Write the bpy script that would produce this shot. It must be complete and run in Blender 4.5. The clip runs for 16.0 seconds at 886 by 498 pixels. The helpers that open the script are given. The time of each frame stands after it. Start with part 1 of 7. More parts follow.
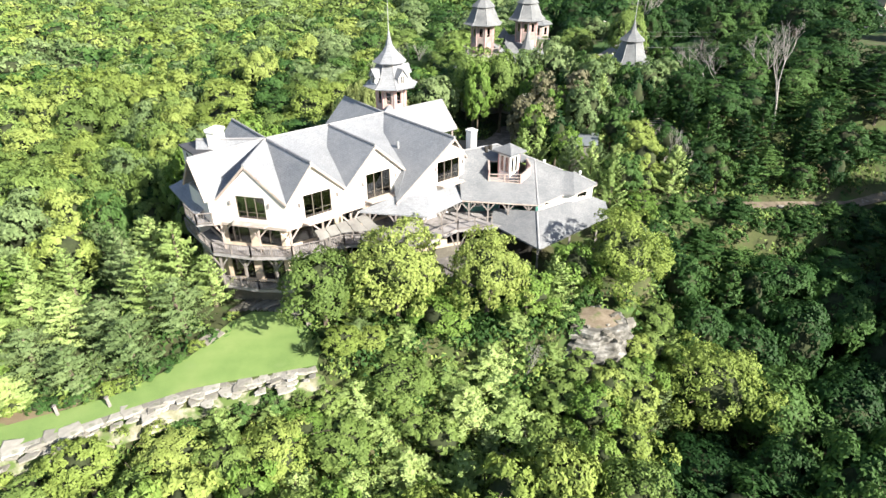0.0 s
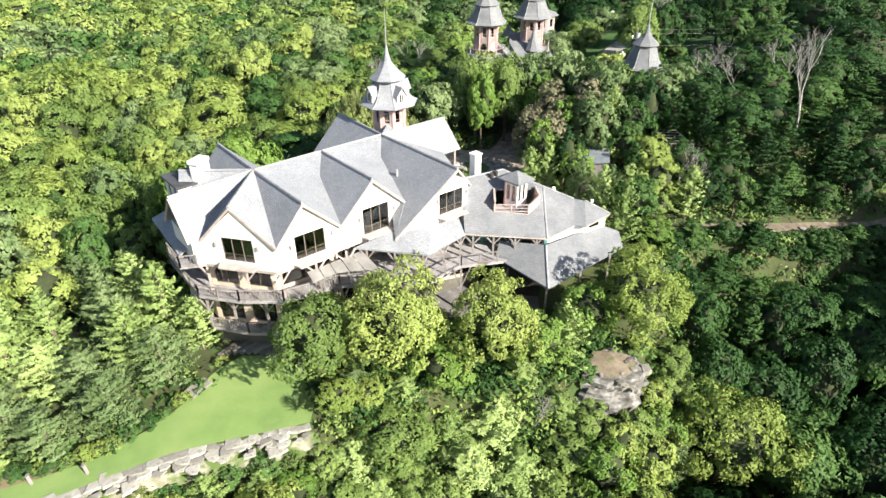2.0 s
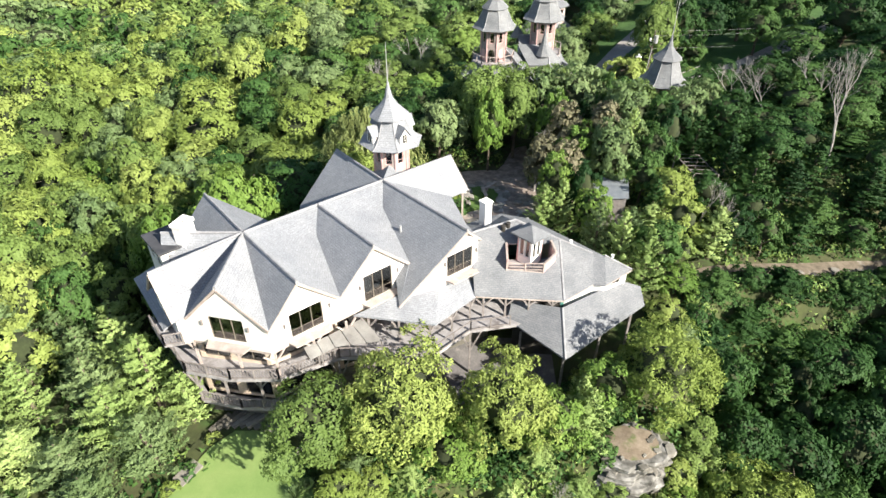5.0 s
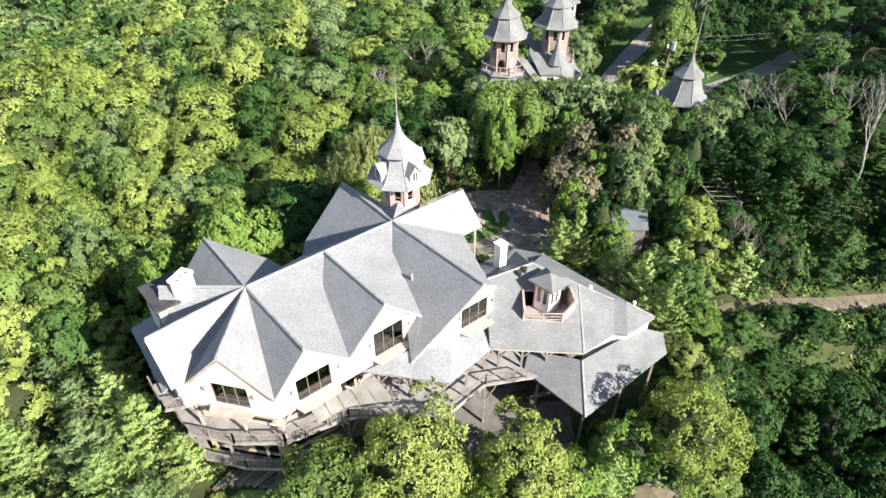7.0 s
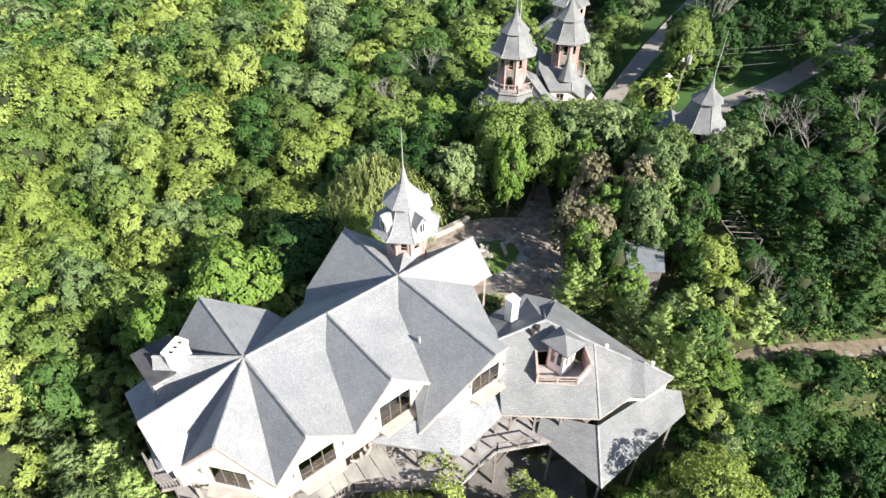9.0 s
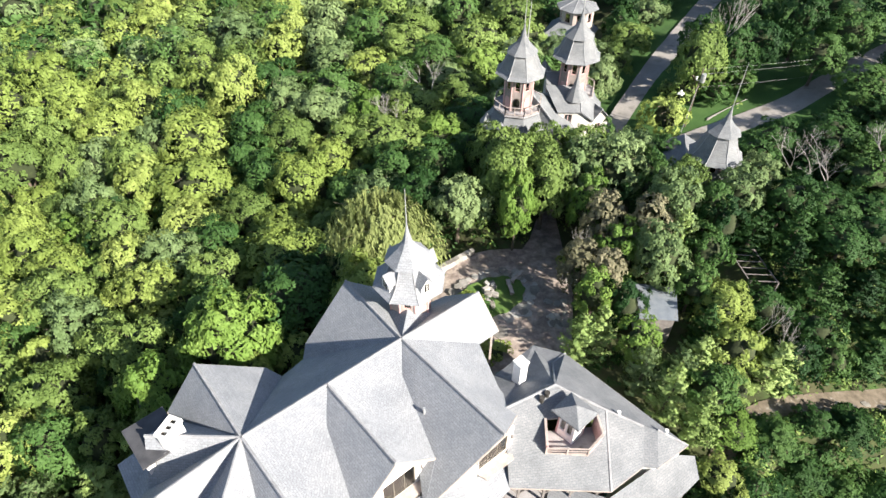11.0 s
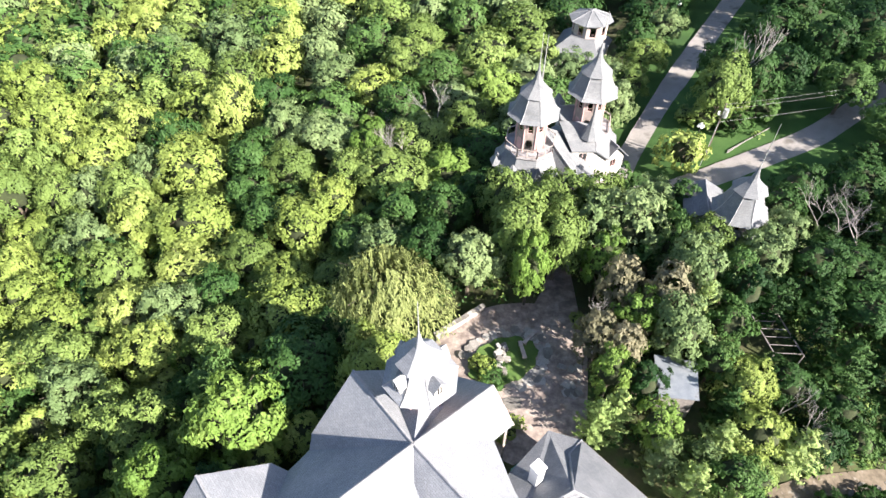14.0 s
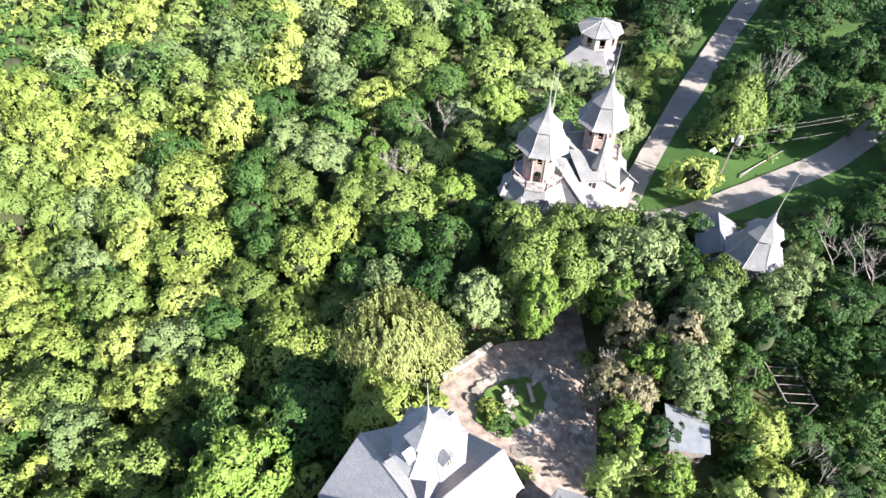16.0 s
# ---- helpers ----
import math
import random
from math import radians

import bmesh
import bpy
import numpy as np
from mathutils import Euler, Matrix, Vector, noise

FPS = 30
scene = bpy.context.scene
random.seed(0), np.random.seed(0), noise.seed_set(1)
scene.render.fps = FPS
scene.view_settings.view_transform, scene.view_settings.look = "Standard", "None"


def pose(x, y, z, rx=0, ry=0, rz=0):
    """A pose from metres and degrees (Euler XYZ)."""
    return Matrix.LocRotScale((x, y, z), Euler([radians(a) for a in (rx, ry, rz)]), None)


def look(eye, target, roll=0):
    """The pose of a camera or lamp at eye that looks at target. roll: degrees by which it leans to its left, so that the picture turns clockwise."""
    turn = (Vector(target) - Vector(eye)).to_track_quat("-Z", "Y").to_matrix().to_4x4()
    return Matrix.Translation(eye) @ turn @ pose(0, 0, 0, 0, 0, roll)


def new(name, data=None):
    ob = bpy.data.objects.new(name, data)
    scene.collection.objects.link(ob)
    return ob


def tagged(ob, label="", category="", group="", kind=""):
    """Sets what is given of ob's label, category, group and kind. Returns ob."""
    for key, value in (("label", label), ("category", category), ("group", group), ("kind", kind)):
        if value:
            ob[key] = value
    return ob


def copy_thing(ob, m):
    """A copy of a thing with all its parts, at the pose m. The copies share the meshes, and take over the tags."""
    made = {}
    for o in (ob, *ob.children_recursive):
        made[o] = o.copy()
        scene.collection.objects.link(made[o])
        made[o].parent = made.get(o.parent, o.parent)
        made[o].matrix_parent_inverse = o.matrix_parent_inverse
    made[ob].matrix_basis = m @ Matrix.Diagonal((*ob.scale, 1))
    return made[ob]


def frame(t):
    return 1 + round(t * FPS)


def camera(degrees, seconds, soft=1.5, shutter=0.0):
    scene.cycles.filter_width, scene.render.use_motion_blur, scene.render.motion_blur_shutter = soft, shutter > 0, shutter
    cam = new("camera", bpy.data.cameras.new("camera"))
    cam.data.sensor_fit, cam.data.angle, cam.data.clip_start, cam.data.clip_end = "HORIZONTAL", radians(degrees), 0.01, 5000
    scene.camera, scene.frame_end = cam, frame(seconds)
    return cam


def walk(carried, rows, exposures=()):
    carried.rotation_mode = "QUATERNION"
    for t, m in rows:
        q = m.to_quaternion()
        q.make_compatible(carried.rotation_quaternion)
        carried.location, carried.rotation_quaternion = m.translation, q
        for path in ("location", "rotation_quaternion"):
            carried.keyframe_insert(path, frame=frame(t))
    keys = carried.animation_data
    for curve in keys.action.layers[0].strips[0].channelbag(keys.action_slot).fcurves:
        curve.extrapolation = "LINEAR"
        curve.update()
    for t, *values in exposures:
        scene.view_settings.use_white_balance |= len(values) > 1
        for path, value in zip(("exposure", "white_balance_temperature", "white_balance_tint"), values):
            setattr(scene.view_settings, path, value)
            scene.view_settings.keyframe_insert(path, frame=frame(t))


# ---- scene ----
cam = camera(72.8, 16.0, soft=1.5)
METRES, EYE, TILT, LEAN, TURN = 50.0, 25.0, -29.3, 0.0, 0.0
ROWS = [
    (0.0, 0.0, 0.0, 0.0, -0.0, 0.0, 0.0),
    (0.5, -0.0003, 0.0175, 0.0251, 0.0, -0.61, 0.01),
    (1.0, -0.0013, 0.035, 0.0511, -0.0, -1.22, 0.01),
    (1.5, -0.0024, 0.0531, 0.0767, -0.01, -1.82, 0.02),
    (2.0, -0.0037, 0.0709, 0.1025, -0.0, -2.43, 0.04),
    (2.5, -0.0051, 0.0874, 0.1281, -0.0, -3.06, 0.04),
    (3.0, -0.0068, 0.103, 0.1535, -0.01, -3.68, 0.04),
    (3.5, -0.0082, 0.1179, 0.1784, -0.02, -4.29, 0.04),
    (6.0, -0.0257, 0.194, 0.3043, -0.07, -7.36, 0.06),
    (6.5, -0.0311, 0.2098, 0.3296, -0.07, -7.95, 0.06),
    (7.0, -0.036, 0.2256, 0.3554, -0.06, -8.55, 0.04),
    (7.5, -0.0399, 0.2421, 0.3827, -0.08, -9.15, 0.05),
    (8.0, -0.0439, 0.2588, 0.4105, -0.09, -9.76, 0.04),
    (8.5, -0.0468, 0.2761, 0.438, -0.09, -10.35, 0.03),
    (9.0, -0.0492, 0.2926, 0.4648, -0.1, -10.95, 0.02),
    (11.5, -0.0596, 0.3756, 0.6024, -0.09, -13.93, -0.07),
    (12.0, -0.0627, 0.3923, 0.63, -0.1, -14.53, -0.08),
    (12.5, -0.0656, 0.4096, 0.6586, -0.12, -15.15, -0.09),
    (13.0, -0.0683, 0.4268, 0.6865, -0.1, -15.74, -0.08),
    (13.5, -0.072, 0.4429, 0.7138, -0.09, -16.34, -0.1),
    (14.0, -0.0762, 0.4573, 0.7394, -0.13, -16.9, -0.1),
    (14.5, -0.0795, 0.4728, 0.7669, -0.09, -17.51, -0.1),
    (15.0, -0.0833, 0.4881, 0.7951, -0.11, -18.13, -0.1),
    (15.5, -0.0865, 0.5036, 0.8214, -0.11, -18.71, -0.11),
    (16.0, -0.0884, 0.5188, 0.8489, -0.08, -19.35, -0.12),
]
walk(cam, [(t, pose(0, 0, EYE, TILT, LEAN, TURN) @ pose(METRES * x, METRES * y, METRES * z, 90 + pitch, roll, yaw)) for t, x, y, z, yaw, pitch, roll in ROWS], [(0.0, 1.72, 6500, 10), (3.5, 1.58, 6500, 10), (9.0, 1.56, 6500, 10), (16.0, 2.23, 6380, 17)])

# ---- world and sun ----
SUN_AZ, SUN_EL = -38.5, 30.0          # degrees: from +x, counter-clockwise; above the horizon
world = bpy.data.worlds.new("sky")
scene.world = world
world.use_nodes = True
wn = world.node_tree
sky = wn.nodes.new("ShaderNodeTexSky")
sky.sky_type = "NISHITA"
sky.sun_disc = False
sky.sun_elevation = radians(SUN_EL)
sky.sun_rotation = radians(90 - SUN_AZ)
wn.nodes["Background"].inputs["Strength"].default_value = 0.062
wn.links.new(sky.outputs[0], wn.nodes["Background"].inputs["Color"])
sun_data = bpy.data.lights.new("sun", "SUN")
sun_data.energy, sun_data.angle, sun_data.color = 4.6, radians(0.55), (1.0, 0.94, 0.82)
sun = new("sun", sun_data)
SUN_DIR = Vector((math.cos(radians(SUN_AZ)) * math.cos(radians(SUN_EL)), math.sin(radians(SUN_AZ)) * math.cos(radians(SUN_EL)), math.sin(radians(SUN_EL))))
sun.matrix_world = look(tuple(SUN_DIR * 200), (0, 0, 0))


# ---- materials ----
def material(name, colors, scale=1.0, rough=0.8, bump=0.0, bump_scale=20.0, island=0.0, per_object=0.0, metal=0.0, spots=None, translucent=0.0, coords="Object", detail=6.0, stretch=(1, 1, 1)):
    """A procedural surface: two colours by coarse noise, modulated by fine noise, with relief."""
    m = bpy.data.materials.new(name)
    m.use_nodes = True
    nt = m.node_tree
    b = nt.nodes["Principled BSDF"]
    b.inputs["Roughness"].default_value = rough
    b.inputs["Metallic"].default_value = metal
    tc = nt.nodes.new("ShaderNodeTexCoord")
    mp = nt.nodes.new("ShaderNodeMapping")
    mp.inputs["Scale"].default_value = stretch
    if coords == "World":
        geo = nt.nodes.new("ShaderNodeNewGeometry")
        nt.links.new(geo.outputs["Position"], mp.inputs["Vector"])
    else:
        nt.links.new(tc.outputs["Object"], mp.inputs["Vector"])
    n1 = nt.nodes.new("ShaderNodeTexNoise")
    n1.inputs["Scale"].default_value = scale
    n1.inputs["Detail"].default_value = detail
    nt.links.new(mp.outputs[0], n1.inputs["Vector"])
    ramp = nt.nodes.new("ShaderNodeValToRGB")
    els = ramp.color_ramp.elements
    els[0].position, els[1].position = 0.32, 0.68
    els[0].color, els[1].color = (*colors[0], 1), (*colors[-1], 1)
    for i, c in enumerate(colors[1:-1]):
        e = els.new(0.32 + 0.36 * (i + 1) / (len(colors) - 1))
        e.color = (*c, 1)
    fac = n1.outputs["Fac"]
    for amount, node, out in ((island, "ShaderNodeNewGeometry", "Random Per Island"), (per_object, "ShaderNodeObjectInfo", "Random")):
        if amount:
            src = nt.nodes.new(node)
            mix = nt.nodes.new("ShaderNodeMix")
            mix.inputs[0].default_value = amount
            nt.links.new(fac, mix.inputs[2])
            nt.links.new(src.outputs[out], mix.inputs[3])
            fac = mix.outputs[0]
    nt.links.new(fac, ramp.inputs[0])
    col = ramp.outputs[0]
    n2 = nt.nodes.new("ShaderNodeTexNoise")
    n2.inputs["Scale"].default_value = bump_scale
    n2.inputs["Detail"].default_value = 4.0
    nt.links.new(mp.outputs[0], n2.inputs["Vector"])
    fine = nt.nodes.new("ShaderNodeMix")
    fine.data_type, fine.blend_type = "RGBA", "OVERLAY"
    fine.inputs[0].default_value = 0.35
    nt.links.new(col, fine.inputs[6])
    nt.links.new(n2.outputs["Fac"], fine.inputs[7])
    col = fine.outputs[2]
    if spots:
        scale2, color2, cut = spots
        n3 = nt.nodes.new("ShaderNodeTexNoise")
        n3.inputs["Scale"].default_value = scale2
        n3.inputs["Detail"].default_value = 8.0
        nt.links.new(mp.outputs[0], n3.inputs["Vector"])
        r3 = nt.nodes.new("ShaderNodeValToRGB")
        r3.color_ramp.elements[0].position, r3.color_ramp.elements[1].position = cut, cut + 0.12
        nt.links.new(n3.outputs["Fac"], r3.inputs[0])
        sp = nt.nodes.new("ShaderNodeMix")
        sp.data_type = "RGBA"
        sp.inputs[7].default_value = (*color2, 1)
        nt.links.new(r3.outputs[0], sp.inputs[0])
        nt.links.new(col, sp.inputs[6])
        col = sp.outputs[2]
    nt.links.new(col, b.inputs["Base Color"])
    if bump:
        bp = nt.nodes.new("ShaderNodeBump")
        bp.inputs["Strength"].default_value = bump
        bp.inputs["Distance"].default_value = 0.05
        nt.links.new(n2.outputs["Fac"], bp.inputs["Height"])
        nt.links.new(bp.outputs[0], b.inputs["Normal"])
    if translucent:
        tr = nt.nodes.new("ShaderNodeBsdfTranslucent")
        mx = nt.nodes.new("ShaderNodeMixShader")
        mx.inputs[0].default_value = translucent
        nt.links.new(col, tr.inputs["Color"])
        nt.links.new(b.outputs[0], mx.inputs[1])
        nt.links.new(tr.outputs[0], mx.inputs[2])
        nt.links.new(mx.outputs[0], nt.nodes["Material Output"].inputs["Surface"])
    return m


def shingle_material(name, colors, spot):
    """Weathered grey shingles in staggered courses, level with the eaves."""
    m = material(name, colors, scale=0.5, rough=0.85, bump=0.15, bump_scale=9.0, coords="World", spots=(0.9, spot, 0.64))
    nt = m.node_tree
    b = nt.nodes["Principled BSDF"]
    geo = nt.nodes.new("ShaderNodeNewGeometry")
    cross = nt.nodes.new("ShaderNodeVectorMath")
    cross.operation = "CROSS_PRODUCT"
    cross.inputs[1].default_value = (0, 0, 1)
    nt.links.new(geo.outputs["True Normal"], cross.inputs[0])
    unit = nt.nodes.new("ShaderNodeVectorMath")
    unit.operation = "NORMALIZE"
    nt.links.new(cross.outputs[0], unit.inputs[0])
    along = nt.nodes.new("ShaderNodeVectorMath")
    along.operation = "DOT_PRODUCT"
    nt.links.new(unit.outputs[0], along.inputs[0])
    nt.links.new(geo.outputs["Position"], along.inputs[1])
    sep = nt.nodes.new("ShaderNodeSeparateXYZ")
    nt.links.new(geo.outputs["Position"], sep.inputs[0])
    steep = nt.nodes.new("ShaderNodeVectorMath")
    steep.operation = "LENGTH"
    nt.links.new(cross.outputs[0], steep.inputs[0])
    up = nt.nodes.new("ShaderNodeMath")
    up.operation = "DIVIDE"
    nt.links.new(sep.outputs["Z"], up.inputs[0])
    nt.links.new(steep.outputs["Value"], up.inputs[1])
    uv = nt.nodes.new("ShaderNodeCombineXYZ")
    nt.links.new(along.outputs["Value"], uv.inputs[0])
    nt.links.new(up.outputs[0], uv.inputs[1])
    brick = nt.nodes.new("ShaderNodeTexBrick")
    brick.inputs["Scale"].default_value = 1.0
    brick.inputs["Brick Width"].default_value = 0.30
    brick.inputs["Row Height"].default_value = 0.17
    brick.inputs["Mortar Size"].default_value = 0.016
    brick.inputs["Mortar Smooth"].default_value = 0.4
    brick.inputs["Color1"].default_value = (1, 1, 1, 1)
    brick.inputs["Color2"].default_value = (0.80, 0.80, 0.81, 1)
    brick.inputs["Mortar"].default_value = (0.58, 0.58, 0.60, 1)
    nt.links.new(uv.outputs[0], brick.inputs["Vector"])
    old = b.inputs["Base Color"].links[0].from_socket
    mx = nt.nodes.new("ShaderNodeMix")
    mx.data_type, mx.blend_type = "RGBA", "MULTIPLY"
    mx.inputs[0].default_value = 0.75
    nt.links.new(old, mx.inputs[6])
    nt.links.new(brick.outputs["Color"], mx.inputs[7])
    nt.links.new(mx.outputs[2], b.inputs["Base Color"])
    bp = nt.nodes.new("ShaderNodeBump")
    bp.invert = True
    bp.inputs["Strength"].default_value = 0.5
    bp.inputs["Distance"].default_value = 0.02
    nt.links.new(brick.outputs["Fac"], bp.inputs["Height"])
    nt.links.new(b.inputs["Normal"].links[0].from_socket, bp.inputs["Normal"])
    nt.links.new(bp.outputs[0], b.inputs["Normal"])
    return m


def glass_material(name, tint):
    m = bpy.data.materials.new(name)
    m.use_nodes = True
    nt = m.node_tree
    nt.nodes.remove(nt.nodes["Principled BSDF"])
    tr = nt.nodes.new("ShaderNodeBsdfTransparent")
    tr.inputs[0].default_value = (*tint, 1)
    gl = nt.nodes.new("ShaderNodeBsdfGlossy")
    gl.inputs["Roughness"].default_value = 0.03
    fr = nt.nodes.new("ShaderNodeFresnel")
    fr.inputs[0].default_value = 2.3
    mx = nt.nodes.new("ShaderNodeMixShader")
    nt.links.new(fr.outputs[0], mx.inputs[0])
    nt.links.new(tr.outputs[0], mx.inputs[1])
    nt.links.new(gl.outputs[0], mx.inputs[2])
    nt.links.new(mx.outputs[0], nt.nodes["Material Output"].inputs["Surface"])
    return m


SHINGLE = shingle_material("grey_shingle", [(0.232, 0.243, 0.265), (0.258, 0.269, 0.290), (0.287, 0.297, 0.317)], (0.221, 0.232, 0.254))
SHINGLE_DARK = shingle_material("slate_grey_shingle", [(0.148, 0.156, 0.168), (0.181, 0.188, 0.200), (0.214, 0.220, 0.230)], (0.133, 0.140, 0.150))
RIDGE = material("ridge_cap", [(0.20, 0.20, 0.21), (0.30, 0.30, 0.31)], scale=2, rough=0.8, bump=0.2)
STUCCO = material("white_stucco", [(0.61, 0.578, 0.55), (0.69, 0.662, 0.638)], scale=0.7, rough=0.9, bump=0.15, bump_scale=30, coords="World", spots=(0.5, (0.57, 0.53, 0.49), 0.64))
TRIM = material("weathered_timber", [(0.155, 0.138, 0.13), (0.25, 0.225, 0.215)], scale=3, rough=0.8, bump=0.3, bump_scale=14)
PINK = material("pink_paint", [(0.42, 0.255, 0.245), (0.52, 0.34, 0.325)], scale=1.5, rough=0.7, bump=0.1)
PALE = material("pale_timber", [(0.31, 0.255, 0.23), (0.42, 0.36, 0.33)], scale=2, rough=0.75, bump=0.2)
DECKING = material("grey_decking", [(0.225, 0.21, 0.212), (0.335, 0.32, 0.325)], scale=1.2, rough=0.8, bump=0.3, stretch=(1, 1, 1), coords="World", spots=(0.8, (0.13, 0.115, 0.11), 0.56))
FRAME_BROWN = material("brown_frame", [(0.12, 0.10, 0.08), (0.19, 0.165, 0.135)], scale=4, rough=0.6)
DARKROOF = material("dark_membrane", [(0.035, 0.035, 0.04), (0.065, 0.065, 0.07)], scale=1.5, rough=0.7, bump=0.1, spots=(3, (0.20, 0.20, 0.20), 0.7))
# Near black, with the dimness of interiors in the colour; also serves dark metal.
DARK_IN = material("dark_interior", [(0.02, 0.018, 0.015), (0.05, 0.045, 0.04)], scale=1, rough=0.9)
GLASS = glass_material("window_glass", (0.55, 0.58, 0.55))
STONE = material("pale_limestone", [(0.10, 0.092, 0.076), (0.16, 0.148, 0.127), (0.23, 0.215, 0.185)], scale=1.2, rough=0.9, bump=0.6, bump_scale=6, per_object=0.5, spots=(2.0, (0.20, 0.19, 0.16), 0.62))
FLAG = material("pale_flagstone", [(0.16, 0.148, 0.132), (0.25, 0.235, 0.215), (0.35, 0.335, 0.31)], scale=1.2, rough=0.9, bump=0.5, bump_scale=6, per_object=0.5, spots=(2.0, (0.20, 0.185, 0.165), 0.62))
LAWN = material("mown_grass", [(0.135, 0.215, 0.058), (0.165, 0.25, 0.07), (0.20, 0.275, 0.085)], scale=0.35, rough=0.95, bump=0.4, bump_scale=30, coords="World", spots=(0.25, (0.19, 0.26, 0.09), 0.62))
CONCRETE = material("concrete_drive", [(0.24, 0.222, 0.208), (0.325, 0.302, 0.28)], scale=0.5, rough=0.9, bump=0.2, coords="World", spots=(0.5, (0.15, 0.135, 0.12), 0.58))
BARK = material("bark", [(0.07, 0.055, 0.04), (0.15, 0.12, 0.09)], scale=4, rough=0.95, bump=0.5)
DEADWOOD = material("grey_dead_wood", [(0.20, 0.185, 0.17), (0.32, 0.30, 0.285)], scale=3, rough=0.9, bump=0.3)
METAL = material("galvanised_metal", [(0.45, 0.46, 0.47), (0.58, 0.58, 0.58)], scale=3, rough=0.45, metal=0.6)
WHITE = material("white_paint", [(0.74, 0.73, 0.71), (0.80, 0.79, 0.77)], scale=2, rough=0.6)
TEAL = material("teal_paint", [(0.05, 0.16, 0.13), (0.08, 0.22, 0.18)], scale=2, rough=0.6)


def leaf_material(name, colors, per_object=0.40, island=0.13, translucent=0.22):
    """Foliage: tone by the tree, by the clump and by the leaf."""
    m = material(name, colors, scale=0.5, detail=2.0, rough=0.65, island=island, per_object=per_object, translucent=translucent, coords="World", bump_scale=3)
    nt = m.node_tree
    nt.nodes["Principled BSDF"].inputs["Specular IOR Level"].default_value = 0.2
    ramp = next(n for n in nt.nodes if n.type == "VALTORGB")
    tone = nt.nodes.new("ShaderNodeAttribute")
    tone.attribute_name = "tone"
    add = nt.nodes.new("ShaderNodeMath")
    nt.links.new(ramp.inputs[0].links[0].from_socket, add.inputs[0])
    nt.links.new(tone.outputs["Fac"], add.inputs[1])
    nt.links.new(add.outputs[0], ramp.inputs[0])
    return m


LEAF_GREEN = leaf_material("leaves_green", [(0.102, 0.159, 0.040), (0.142, 0.210, 0.053), (0.187, 0.263, 0.071)])
LEAF_LIGHT = leaf_material("leaves_yellow_green", [(0.172, 0.236, 0.052), (0.218, 0.284, 0.067), (0.264, 0.327, 0.088)])
# Deep green of dark trees; in the east it also paints in shade.
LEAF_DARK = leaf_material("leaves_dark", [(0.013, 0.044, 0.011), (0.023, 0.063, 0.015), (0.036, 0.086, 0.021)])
LEAF_CEDAR = leaf_material("cedar_sprays", [(0.214, 0.305, 0.094), (0.280, 0.380, 0.124), (0.350, 0.446, 0.162)])
LEAF_GREY = leaf_material("leaves_grey_green", [(0.108, 0.166, 0.064), (0.146, 0.212, 0.083), (0.190, 0.258, 0.108)])
LEAF_WILLOW = leaf_material("willow_leaves", [(0.195, 0.235, 0.082), (0.250, 0.288, 0.105), (0.305, 0.335, 0.132)])
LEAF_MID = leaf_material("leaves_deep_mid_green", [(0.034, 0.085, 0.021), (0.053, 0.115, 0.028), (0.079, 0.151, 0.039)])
LEAF_BROWN = leaf_material("leaves_brownish", [(0.150, 0.145, 0.085), (0.200, 0.190, 0.115), (0.250, 0.230, 0.150)])
LEAF_BRIGHT = leaf_material("leaves_bright_green", [(0.100, 0.180, 0.034), (0.138, 0.228, 0.045), (0.184, 0.276, 0.062)])
# Near-black crown core: the shade between leaf clumps is put into its colour.
SHADE_CORE = material("crown_shade_core", [(0.018, 0.026, 0.009), (0.028, 0.038, 0.013), (0.040, 0.050, 0.019)], scale=1.5, rough=1.0, bump=0.6, bump_scale=5)
GROUNDCOVER = material("leaf_litter", [(0.034, 0.040, 0.014), (0.05, 0.062, 0.019), (0.078, 0.074, 0.036)], scale=0.35, rough=1.0, bump=0.7, bump_scale=3, coords="World", spots=(0.6, (0.05, 0.09, 0.02), 0.52))


# ---- builders ----
def attach(ob, parent):
    """Parents ob, whose mesh is in world coordinates, without moving it."""
    if parent:
        ob.parent = parent
        ob.matrix_parent_inverse = parent.matrix_basis.inverted() if parent.type == "EMPTY" else Matrix()


def mesh_object(name, verts, faces, mat, parent=None, label="", smooth=False):
    me = bpy.data.meshes.new(name)
    me.from_pydata([tuple(v) for v in verts], [], [tuple(f) for f in faces])
    me.materials.append(mat)
    if smooth:
        me.polygons.foreach_set("use_smooth", [True] * len(me.polygons))
    me.update()
    ob = new(name, me)
    attach(ob, parent)
    if label:
        ob["label"] = label
    return ob


def part(name, bm, mat, parent, label=""):
    """Links a bmesh as one mesh object under a thing or a part."""
    me = bpy.data.meshes.new(name)
    bmesh.ops.recalc_face_normals(bm, faces=bm.faces)
    bm.to_mesh(me)
    bm.free()
    me.materials.append(mat)
    ob = new(name, me)
    attach(ob, parent)
    if label:
        ob["label"] = label
    return ob


def thing(name, at, label, category, group="", kind="", turn=0.0):
    ob = new(name)
    ob.empty_display_size = 0.5
    ob.matrix_world = pose(*at, 0, 0, turn)
    bpy.context.view_layer.update()
    return tagged(ob, label, category, group, kind)


